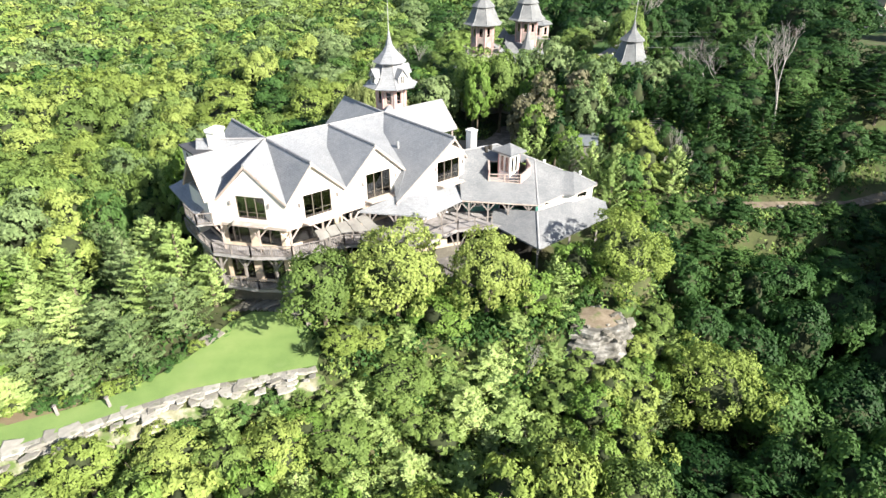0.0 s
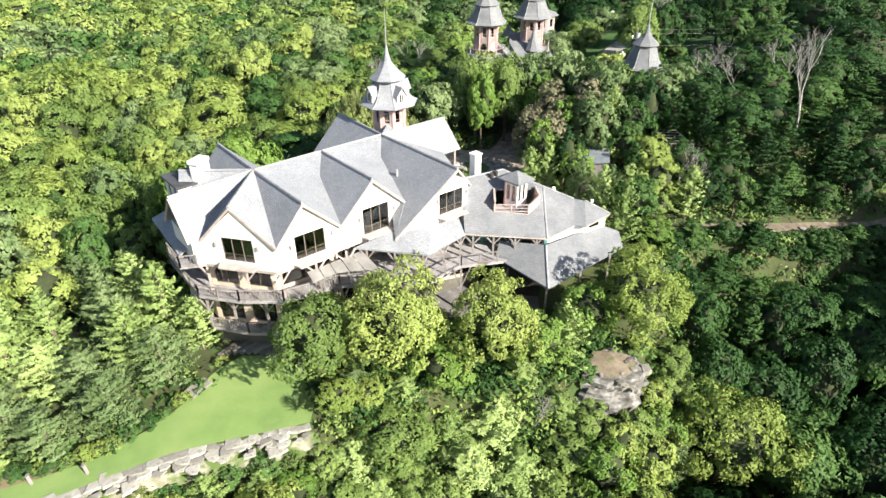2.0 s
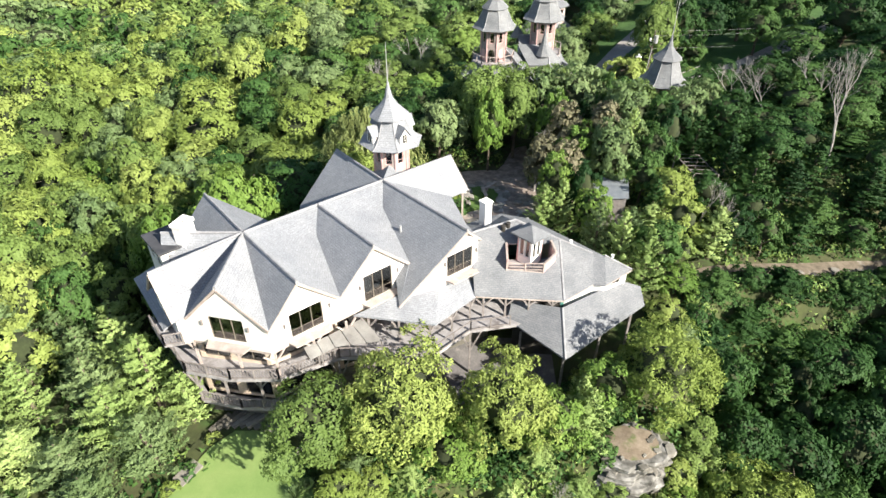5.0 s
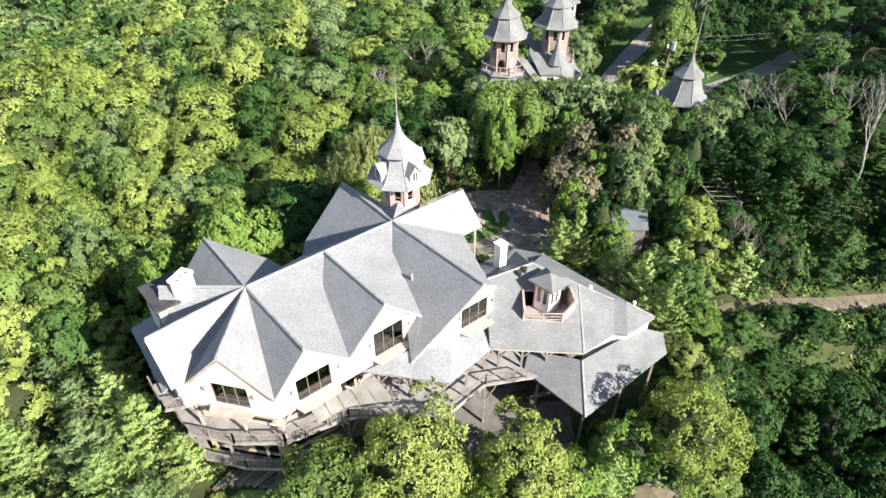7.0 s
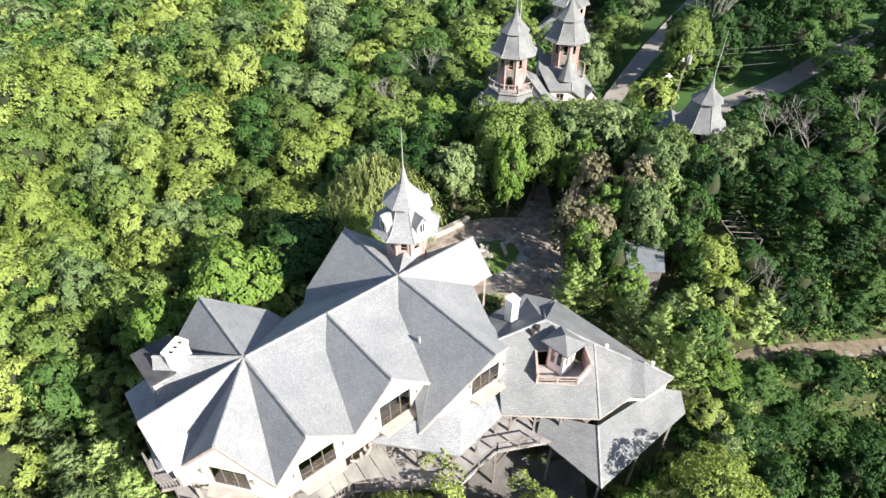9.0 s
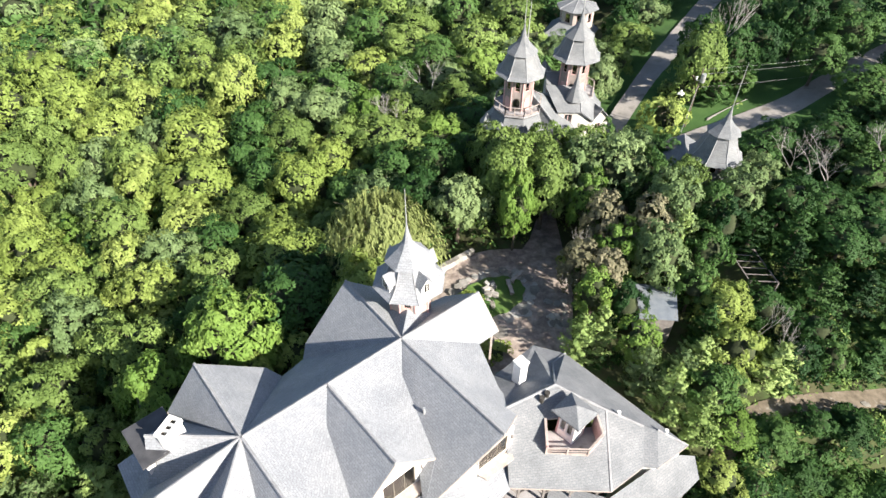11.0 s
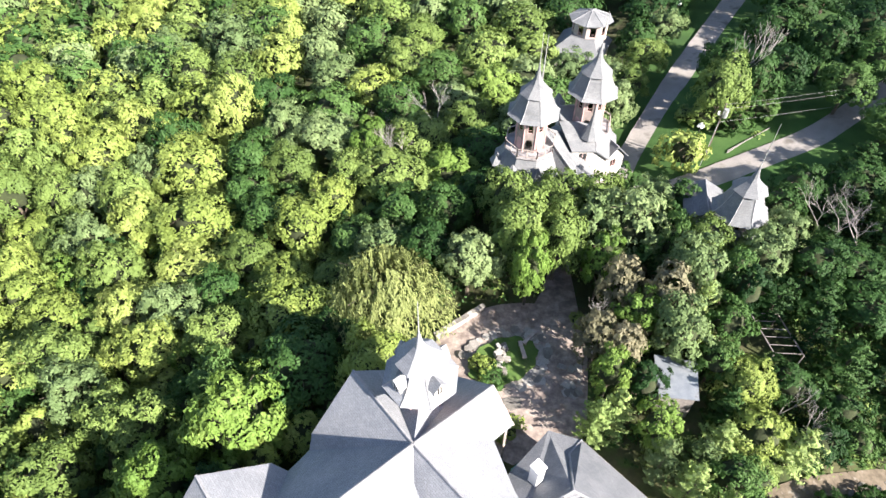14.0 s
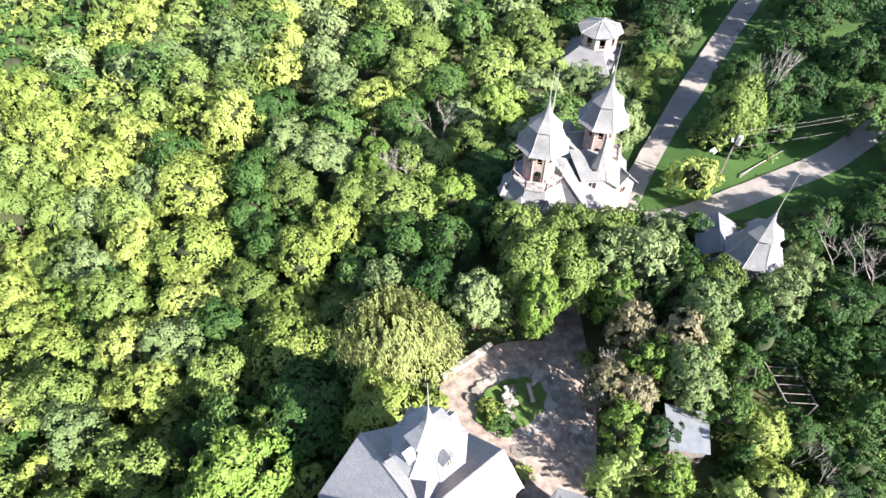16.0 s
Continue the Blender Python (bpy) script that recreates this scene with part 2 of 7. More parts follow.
def slab_bm(points, thick, bm=None, down=Vector((0, 0, -1))):
    """A polygon with thickness, downwards."""
    bm = bm or bmesh.new()
    top = [bm.verts.new(p) for p in points]
    bot = [bm.verts.new(Vector(p) + down * thick) for p in points]
    n = len(points)
    bm.faces.new(top)
    bm.faces.new(bot[::-1])
    for i in range(n):
        bm.faces.new((top[i], bot[i], bot[(i + 1) % n], top[(i + 1) % n]))
    return bm


def box_bm(lo, hi, m=None, bm=None):
    bm = bm or bmesh.new()
    vs = [Vector((x, y, z)) for z in (lo[2], hi[2]) for y in (lo[1], hi[1]) for x in (lo[0], hi[0])]
    if m:
        vs = [m @ v for v in vs]
    v = [bm.verts.new(p) for p in vs]
    for f in ((0, 2, 3, 1), (4, 5, 7, 6), (0, 1, 5, 4), (2, 6, 7, 3), (0, 4, 6, 2), (1, 3, 7, 5)):
        bm.faces.new([v[i] for i in f])
    return bm


def beam_bm(a, b, w, h, bm=None):
    """A square bar from a to b."""
    a, b = Vector(a), Vector(b)
    d = b - a
    q = d.to_track_quat("Z", "Y").to_matrix().to_4x4()
    return box_bm((-w / 2, -h / 2, 0), (w / 2, h / 2, d.length), Matrix.Translation(a) @ q, bm)


def rod_bm(a, b, r0, r1, n=6, bm=None):
    bm = bm or bmesh.new()
    a, b = Vector(a), Vector(b)
    d = b - a
    m = Matrix.Translation(a) @ d.to_track_quat("Z", "Y").to_matrix().to_4x4()
    lo = [bm.verts.new(m @ Vector((r0 * math.cos(i * math.tau / n), r0 * math.sin(i * math.tau / n), 0))) for i in range(n)]
    hi = [bm.verts.new(m @ Vector((r1 * math.cos(i * math.tau / n), r1 * math.sin(i * math.tau / n), d.length))) for i in range(n)]
    for i in range(n):
        bm.faces.new((lo[i], lo[(i + 1) % n], hi[(i + 1) % n], hi[i]))
    bm.faces.new(lo[::-1])
    bm.faces.new(hi)
    return bm


# ---- the lie of the land ----
def smooth(a, b, x):
    t = min(1.0, max(0.0, (x - a) / (b - a)))
    return t * t * (3 - 2 * t)


def edge_y(x):
    """Where the bluff breaks off to the south."""
    pts = ((-200, -10), (-60, 12), (-30, 25.5), (-18, 31.8), (-10, 34.2), (0, 37.5), (14, 39.5), (18, 46.5), (23, 54.4), (40, 57), (80, 61), (200, 72))
    for (x0, y0), (x1, y1) in zip(pts, pts[1:]):
        if x <= x1:
            return y0 + (y1 - y0) * max(0.0, x - x0) / (x1 - x0)
    return pts[-1][1]


def land(x, y):
    """The height of the ground, with an unseen hill added in the east."""
    east = max(-85.0, min(x, 60.0))
    plateau = -1.1 + 0.15 * (east - 5) * smooth(0, 25, abs(east - 5)) - 0.03 * max(0.0, min(y, 200.0) - 72)
    if x < -10:
        plateau -= 3.5 * smooth(10, 60, -x)
    terrace = -4.45 - 0.35 * smooth(16, 30, -x) - 2.0 * smooth(26, 60, -x)
    terrace += 2.7 * smooth(12, 22, x) - 0.10 * max(0.0, min(x, 45.0) - 24)
    top = terrace + (plateau - terrace) * smooth(44, 60, y - 0.1 * min(x, 16.0) - 12 * smooth(15, 23, x))
    e = edge_y(x)
    d = e - y
    if d <= 0:
        return top
    drop = 3.4 * smooth(0, 1.6, d) + 5.5 * smooth(1.0, 9, d) + 0.22 * max(0.0, d - 5) + 6.0 * smooth(10, 45, x) * smooth(0, 14, d)
    # Hill added out of view, so that it shades the eastern gully.
    unseen_hill = 28.0 * smooth(43, 60, x) * smooth(1, 12, d)
    return top - drop * (1 - 0.35 * smooth(18, 45, -x)) + unseen_hill


def ground_sheet():
    xs = [-2500, -1200, -600] + [-400 + 10 * i for i in range(25)] + [-150 + 2.0 * i for i in range(136)] + [122 + 10 * i for i in range(28)] + [600, 1200, 2500]
    ys = [-1500, -600, -200, -80, -40] + [-20 + 4 * i for i in range(8)] + [12 + 1.5 * i for i in range(60)] + [102 + 3 * i for i in range(40)] + [222 + 12 * i for i in range(20)] + [600, 1000, 2500]
    calm = lambda x, y: 0.0 if (-40 < x < -6 and 20 < y < 46) or (-12 < x < 14 and 50 < y < 86) or (x > 10 and y > 84) or (14 < x < 70 and 48 < y < 68) else 0.25
    verts = [(x, y, land(x, y) - 0.02 + calm(x, y) * noise.noise(Vector((x * 0.15, y * 0.15, 0)))) for y in ys for x in xs]
    n = len(xs)
    faces = [(j * n + i, j * n + i + 1, (j + 1) * n + i + 1, (j + 1) * n + i) for j in range(len(ys) - 1) for i in range(n - 1)]
    g = mesh_object("ground", verts, faces, GROUNDCOVER, smooth=True)
    return tagged(g, "forest floor of leaf litter and low green growth", "ground", kind="structure")


ground_sheet()


# ---- walls and windows ----
def panel_bm(p0, p1, zb, tops, openings=(), thick=0.25, bm=None):
    """An upright wall from p0 to p1 (seen from outside left to right), from zb up to the line tops [(s, z)], with rectangular openings (s0, s1, z0, z1)."""
    bm = bm or bmesh.new()
    a, b = Vector((*p0[:2], 0)), Vector((*p1[:2], 0))
    length = (b - a).length
    d = (b - a) / length
    inward = Vector((-d.y, d.x, 0)) * thick

    def top_at(q):
        for (s0, z0), (s1, z1) in zip(tops, tops[1:]):
            if q <= s1 + 1e-6:
                return z0 + (z1 - z0) * (q - s0) / max(1e-6, s1 - s0)
        return tops[-1][1]

    cuts = sorted({0.0, length, *[min(max(0.0, q), length) for q, _ in tops], *[e for o in openings for e in o[:2]]})
    for s0, s1 in zip(cuts, cuts[1:]):
        if s1 - s0 < 1e-4:
            continue
        holes = sorted((o[2], o[3]) for o in openings if o[0] <= s0 + 1e-5 and o[1] >= s1 - 1e-5)
        z = zb
        spans = []
        for h0, h1 in holes:
            spans.append((z, z, h0, h0))
            z = h1
        spans.append((z, z, top_at(s0), top_at(s1)))
        for za, zb2, zc, zd in spans:
            if max(zc - za, zd - zb2) < 1e-4:
                continue
            q0, q1 = a + d * s0, a + d * s1
            front = [Vector((q0.x, q0.y, za)), Vector((q1.x, q1.y, zb2)), Vector((q1.x, q1.y, zd)), Vector((q0.x, q0.y, zc))]
            v = [bm.verts.new(p) for p in front] + [bm.verts.new(p + inward) for p in front]
            bm.faces.new(v[:4])
            bm.faces.new(v[:3:-1])
            for i in range(4):
                j = (i + 1) % 4
                bm.faces.new((v[i], v[4 + i], v[4 + j], v[j]))
    bmesh.ops.remove_doubles(bm, verts=bm.verts, dist=0.0002)
    return bm


def window(parent, p0, p1, s0, s1, z0, z1, panes=3, mat=None, name="window", bar=0.05, rail=True, label=""):
    """A framed window set into a wall from p0 to p1: frame with mullions, and each pane of glass."""
    a, b = Vector((*p0[:2], 0)), Vector((*p1[:2], 0))
    d = (b - a).normalized()
    inn = Vector((-d.y, d.x, 0))
    m = Matrix((( d.x, inn.x, 0, a.x), (d.y, inn.y, 0, a.y), (0, 0, 1, 0), (0, 0, 0, 1)))
    y0, y1 = 0.05, 0.15
    w = (s1 - s0) / panes
    q0, q1 = m @ Vector((s0, y0, 0)), m @ Vector((s1, y0, 0))
    ring_bm = panel_bm(q0, q1, z0, [(0, z1), (s1 - s0, z1)], [(bar, s1 - s0 - bar, z0 + bar, z1 - bar)], y1 - y0)
    frame_ob = part(name, ring_bm, mat or FRAME_BROWN, parent, label)
    for i in range(1, panes):
        c = s0 + w * i
        part("mullion", box_bm((c - bar / 2, y0 + 0.004, z0 + bar), (c + bar / 2, y1 - 0.004, z1 - bar), m), mat or FRAME_BROWN, frame_ob)
    if rail:
        zr = z0 + (z1 - z0) * 0.28
        part("glazing_bar", box_bm((s0 + bar, y0 + 0.02, zr), (s1 - bar, y0 + 0.035, zr + 0.025), m), mat or FRAME_BROWN, frame_ob)
    for i in range(panes):
        g = box_bm((s0 + w * i + bar / 2, 0.09, z0 + bar), (s0 + w * (i + 1) - bar / 2, 0.10, z1 - bar), m)
        pane = part("pane", g, GLASS, frame_ob)
        pane.visible_shadow = False
    return frame_ob


# ---- the manor ----
HX, HY, HA = -14.95, 48.7, radians(39.2)


def L(u, v, z=0.0):
    """From the manor's own axes (u along its main ridge) to the world."""
    return Vector((HX + u * math.cos(HA) - v * math.sin(HA), HY + u * math.sin(HA) + v * math.cos(HA), z))


RZ = 8.35
manor = thing("manor_house", L(5, -2, -4.5), "large white stucco manor house with steep grey shingled gables", "house")

oct_o, cross = (0, 0, RZ), (12, 0, RZ)
rj3 = (6.0, 0, RZ)
pk1, pk2, pk3, pk4 = (-4.05, -4.75, RZ), (0.25, -7.45, RZ), (6.25, -7.25, RZ), (12.5, -9.9, RZ)
pw, pnw, pnl, pne = (-6.8, -0.6, RZ), (-0.05, 7.05, RZ), (12.0, 7.25, RZ), (19.1, -0.1, RZ)
pch = (-4.5, 3.9, RZ - 0.15)
v_w1, v_12, v_23, v_34 = (-5.85, -2.55, 5.4), (-2.15, -7.35, 5.5), (3.15, -7.35, 5.5), (9.15, -7.25, 5.6)
w_low = (-6.65, -2.4, 5.35)
kink3, kink4 = (4.7, -1.7, 7.1), (10.7, -1.7, 7.1)
g4_left, g4_right, g4_x, ne_n, ne_e = (7.1, -8.7, 3.45), (15.7, -8.1, 5.25), (16.1, -5.8, 5.2), (17.2, -2.4, 6.0), (19.15, -2.4, 6.0)
nw_end, nw_v, nl_v, nl_end = (4.3, 6.95, 4.25), (5.0, 6.0, 3.6), (7.0, 6.4, 3.6), (7.72, 7.05, 4.3)
v_nwc, v_cw = (-2.5, 5.9, 5.4), (-5.7, 2.3, 5.4)
nw_l = (-2.8, 6.95, 5.4)
w_back = (-6.8, 2.0, 5.5)
nl_r, ne_b = (16.2, 7.2, 4.4), (19.1, 3.9, 4.6)

ROOF_FACES = [
    (oct_o, pk2, v_12), (oct_o, v_12, pk1), (oct_o, pk1, v_w1), (oct_o, v_w1, w_low, pw),
    (oct_o, pw, w_back, v_cw), (oct_o, v_cw, pch), (oct_o, pch, v_nwc), (oct_o, v_nwc, nw_l, pnw),
    (oct_o, pnw, nw_end), (oct_o, nw_end, nw_v), (oct_o, nw_v, nl_v, cross), (cross, nl_v, nl_end), (cross, nl_end, pnl),
    (rj3, pk3, v_23, kink3), (cross, v_34, kink4), (cross, g4_left, v_34), (cross, pk4, g4_left), (cross, pne, ne_e, ne_n),
    (cross, pnl, nl_r, (15.0, 4.0, 5.2)), (cross, (15.0, 4.0, 5.2), ne_b, pne),
]
for f in ROOF_FACES:
    bm = slab_bm([L(*p) for p in f], 0.16)
    part("roof_slope", bm, SHINGLE, manor, "grey shingled roof slope")


def swept_slope(ridge, other, n=10):
    """A gently twisted slope between a straight ridge and a bent edge."""
    bm = bmesh.new()
    ridge, other = [L(*p) for p in ridge], [L(*p) for p in other]
    seg = [(b - a).length for a, b in zip(other, other[1:])]

    def along(q):
        d = q * sum(seg)
        for (a, b), s_ in zip(zip(other, other[1:]), seg):
            if d <= s_ + 1e-6:
                return a.lerp(b, d / s_)
            d -= s_
        return other[-1]
    rp, ep = [ridge[0].lerp(ridge[1], i / n) for i in range(n + 1)], [along(i / n) for i in range(n + 1)]
    down = Vector((0, 0, -0.16))
    tr, te = [bm.verts.new(p) for p in rp], [bm.verts.new(p) for p in ep]
    br, be = [bm.verts.new(p + down) for p in rp], [bm.verts.new(p + down) for p in ep]
    for i in range(n):
        bm.faces.new((tr[i], te[i], te[i + 1], tr[i + 1])).smooth = True
        bm.faces.new((br[i], br[i + 1], be[i + 1], be[i]))
    rim = rp + ep[::-1]
    rv, lv = [bm.verts.new(p) for p in rim], [bm.verts.new(p + down) for p in rim]
    for i in range(len(rim)):
        j = (i + 1) % len(rim)
        if (rim[i] - rim[j]).length > 1e-4:
            bm.faces.new((rv[i], lv[i], lv[j], rv[j]))
    me = bpy.data.meshes.new("roof_slope")
    bm.to_mesh(me)
    bm.free()
    me.materials.append(SHINGLE)
    ob = new("roof_slope", me)
    attach(ob, manor)
    ob["label"] = "grey shingled roof slope"


swept_slope((oct_o, pk2), (rj3, kink3, v_23))
swept_slope((rj3, pk3), (cross, kink4, v_34))
swept_slope((cross, pk4), (ne_n, g4_x, g4_right))
for a, b in ((oct_o, pk2), (oct_o, pk1), (oct_o, pw), (oct_o, pch), (oct_o, pnw), (oct_o, cross), (rj3, pk3), (cross, pk4), (cross, pnl), (cross, pne)):
    p, q = L(*a), L(*b)
    part("ridge_cap", rod_bm(p + Vector((0, 0, 0.0)), q, 0.11, 0.11, 6), RIDGE, manor, "grey rolled ridge cap")
# barge boards along the gable rakes
for a, b in ((pk1, v_w1), (pk1, v_12), (pk2, v_12), (pk2, v_23), (pk3, v_23), (pk3, v_34), (pk4, g4_left), (pk4, g4_right), (pw, w_low), (pw, w_back), (pnw, nw_l), (pnw, nw_end), (pnl, nl_end), (pne, ne_e)):
    p, q = L(*a) + Vector((0, 0, -0.16)), L(*b) + Vector((0, 0, -0.16))
    part("barge_board", beam_bm(p, q, 0.10, 0.18), PALE, manor, "pale weathered barge board")

# upper storey walls, each gable a wall of its own with its window
FLOOR2 = 3.3


def gable(pa, pb, peak_s, peak_z, za, zb2, zbase, openings, name="gable_wall"):
    """A gable wall between two points of the plan."""
    p0, p1 = L(*pa), L(*pb)
    ln = (p1 - p0).length
    part(name, panel_bm(p0, p1, zbase, [(0, za), (peak_s * ln, peak_z), (ln, zb2)], openings), STUCCO, manor, "white stucco gable wall")
    return p0, p1


w1p = gable((-5.75, -2.55), (-2.2, -7.05), 0.5, RZ - 0.3, 5.3, 5.4, FLOOR2, [(1.62, 4.08, 3.85, 5.78)])
w2p = gable((-2.15, -7.1), (3.15, -7.1), 0.45, RZ - 0.25, 5.4, 5.4, FLOOR2, [(1.55, 4.0, 3.7, 5.7)])
w3p = gable((3.2, -7.0), (9.1, -6.95), 0.515, RZ - 0.25, 5.4, 5.45, FLOOR2, [(2.1, 4.55, 3.6, 5.88)])
w4p = gable((10.6, -9.2), (14.1, -9.25), 0.5, RZ - 0.4, 6.4, 6.7, 3.0, [(0.55, 3.0, 4.3, 6.2)])
for p, o in ((w1p, (1.62, 4.08, 3.85, 5.78)), (w2p, (1.55, 4.0, 3.7, 5.7)), (w3p, (2.1, 4.55, 3.6, 5.88)), (w4p, (0.55, 3.0, 4.3, 6.2))):
    window(manor, *p, *o, panes=3)
for pa, pb, za, zb2 in (((-6.4, 1.9), (-6.4, -2.3), 5.4, 5.3), ((-6.4, -2.3), (-5.75, -2.55), 5.25, 5.25), ((7.6, -8.3), (10.6, -9.2), 3.7, 6.4), ((14.1, -9.25), (15.3, -8.0), 6.6, 5.2), ((15.3, -8.0), (15.6, -5.8), 5.1, 5.0), ((15.6, -5.8), (16.9, -2.2), 5.0, 5.7) ):
    p0, p1 = L(*pa), L(*pb)
    ln = (p1 - p0).length
    part("wall", panel_bm(p0, p1, FLOOR2 if za > 4 else 2.0, [(0, za), (ln, zb2)]), STUCCO, manor, "white stucco wall")
for pts in (((16.9, -2.2), (16.9, 3.6), 5.7, 5.0, 6.4), ((16.0, 6.9), (7.9, 6.9), 4.3, 4.2, RZ - .6), ((4.1, 6.7), (-2.6, 6.7), 4.1, 5.2, RZ - .6), ((-2.6, 6.7), (-2.5, 5.7), 5.3, 5.3, 5.3), ((-2.5, 5.7), (-5.6, 2.2), 5.3, 5.3, 7.8), ((-5.6, 2.2), (-6.4, 1.9), 5.3, 5.3, 5.3), ((7.2, 6.2), (4.9, 5.8), 3.5, 3.5, 3.5), ((16.9, 3.6), (16.0, 6.9), 4.3, 4.3, 4.3), ((7.9, 6.9), (7.2, 6.2), 4.0, 3.5, 3.5), ((4.9, 5.8), (4.1, 6.7), 3.5, 4.0, 4.0)):
    pa, pb, za, zb2, zp = pts
    p0, p1 = L(*pa), L(*pb)
    ln = (p1 - p0).length
    part("wall", panel_bm(p0, p1, -4.5, [(0, za), (ln * (0.62 if pa == (4.1, 6.7) else 0.5), max(zp, (za + zb2) / 2)), (ln, zb2)]), STUCCO, manor, "white stucco wall")
for u, v, zt in ((18.8, -2.1, 5.7), (18.8, 0.6, 7.4), (18.8, 3.4, 4.6)):
    p = L(u, v)
    part("porch_post", beam_bm((p.x, p.y, -1.2), (p.x, p.y, zt), 0.16, 0.16), PALE, manor, "pale timber porch post")
# storeys below, set back behind the decks
part("floor_slab", slab_bm([L(*p, 3.3) for p in ((-6.4, 1.9), (-6.4, -2.3), (-5.75, -2.5), (-2.2, -7.0), (3.1, -7.0), (9.1, -6.9), (12, -2), (12, 5), (0, 5))], 0.25), PALE, manor, "pale timber floor edge")


# ---- eight-sided spire towers ----
def ring(cx, cy, r, z, n=8, turn=22.5):
    return [Vector((cx + r * math.cos(radians(turn + i * 360 / n)), cy + r * math.sin(radians(turn + i * 360 / n)), z)) for i in range(n)]


def rings_bm(rings, cap_lo=True, cap_hi=True):
    bm = bmesh.new()
    vs = [[bm.verts.new(p) for p in r] for r in rings]
    n = len(vs[0])
    for lo, hi in zip(vs, vs[1:]):
        for i in range(n):
            bm.faces.new((lo[i], lo[(i + 1) % n], hi[(i + 1) % n], hi[i]))
    if cap_lo:
        bm.faces.new(vs[0][::-1])
    if cap_hi:
        bm.faces.new(vs[-1])
    return bm


def spire_tower(parent, cx, cy, base, eave, r_drum, r_eave, skirt, r_skirt, neck, tip, turn=22.5, dormers=True, roof=None, drum=None, full=0.0):
    """Drum with arched windows, flared skirt roof, upper bell-cast cap and a long rod."""
    def arched(p0, p1, mid, w, z0, z1):
        window(parent, p0, p1, mid - w / 2, mid + w / 2, z0, z1, panes=1, mat=PINK, name="tower_window", bar=0.07, rail=True)
    corners = ring(cx, cy, r_drum, 0, 8, turn)
    roof = roof or SHINGLE
    wh = eave - 0.25
    for i in range(8):
        p0, p1 = corners[i], corners[(i + 1) % 8]
        ln = (p1 - p0).length
        o = (ln / 2 - 0.3, ln / 2 + 0.3, eave - 1.75, eave - 0.45)
        part("drum_wall", panel_bm(p0, p1, base, [(0, wh), (ln, wh)], [o], 0.15), drum or PALE, parent, "pale painted drum wall")
        window(parent, p0, p1, *o, panes=1, mat=PINK, name="tower_window", bar=0.07)
        part("corner_post", rod_bm((p0.x, p0.y, base), (p0.x, p0.y, wh), 0.09, 0.09, 6), PINK, parent, "faded pink corner post")
    h = skirt - eave
    prof = [(r_eave, eave), (r_eave * (0.81 + 0.05 * full), eave + 0.12 * h), (r_eave * (0.66 + 0.10 * full), eave + 0.30 * h), (r_eave * (0.56 + 0.12 * full), eave + 0.52 * h), (r_eave * (0.48 + 0.10 * full), eave + 0.76 * h), (r_eave * (0.38 + 0.08 * full), skirt)]
    part("skirt_roof", rings_bm([ring(cx, cy, r_eave - 0.12, eave - 0.10, 8, turn)] + [ring(cx, cy, r, z, 8, turn) for r, z in prof]), roof, parent, "grey shingled flared skirt roof")
    k = neck - skirt
    prof2 = [(r_skirt * 0.9, skirt - 0.18), (r_skirt, skirt - 0.10), (r_skirt * 0.70, skirt + 0.13 * k), (r_skirt * 0.42, skirt + 0.30 * k), (r_skirt * 0.22, skirt + 0.48 * k), (r_skirt * 0.11, skirt + 0.72 * k), (0.05, neck)]
    part("spire_cap", rings_bm([ring(cx, cy, r, z, 8, turn) for r, z in prof2]), roof, parent, "grey shingled bell-cast spire cap")
    for i in range(8):
        c = ring(cx, cy, 1.0, 0, 8, turn)[i] - Vector((cx, cy, 0))
        bm = bmesh.new()
        for (r0, z0), (r1, z1) in zip(prof, prof[1:]):
            rod_bm((cx + c.x * r0, cy + c.y * r0, z0), (cx + c.x * r1, cy + c.y * r1, z1), 0.05, 0.05, 4, bm)
        part("hip_rib", bm, RIDGE, parent, "grey hip rib")
    part("spire_rod", rod_bm((cx, cy, neck - 0.1), (cx, cy, tip), 0.05, 0.02, 6), METAL, parent, "thin pale metal spire rod")
    if dormers:
        for i in (1, 3, 5, 7):
            ang = radians(turn + 22.5 + 45 * i)
            rr = r_eave * 0.62
            z0 = eave + 0.13 * h
            m = Matrix.Translation((cx, cy, 0)) @ Matrix.Rotation(ang - math.pi / 2, 4, "Z")
            bm = slab_bm([m @ Vector((x, rr + 0.34, z)) for x, z in ((-0.42, z0), (0.42, z0), (0.42, z0 + 0.85), (0, z0 + 1.42), (-0.42, z0 + 0.85))], rr * 0.75, None, -(m.to_3x3() @ Vector((0, 1, 0))))
            d = part("dormer", bm, STUCCO, parent, "small pale dormer")
            rbm = bmesh.new()
            for sx in (-1, 1):
                slab_bm([m @ Vector(p) for p in ((0, rr * 0.2, z0 + 1.5), (sx * 0.6, rr * 0.4, z0 + 0.68), (sx * 0.6, rr + 0.48, z0 + 0.68), (0, rr + 0.55, z0 + 1.5))], 0.07, rbm)
            part("dormer_roof", rbm, roof, d, "grey shingled gablet roof")
            out = (m.to_3x3() @ Vector((0, 1, 0)))
            arch = ((-0.2, 0.12), (0.2, 0.12), (0.2, 0.72), (0.12, 0.88), (0, 0.94), (-0.12, 0.88), (-0.2, 0.72))
            part("dormer_surround", slab_bm([m @ Vector((x * 1.35, rr + 0.375, z0 + 0.5 + (z - 0.5) * 1.12)) for x, z in arch], 0.03, None, -out), WHITE, d, "white arched window surround")
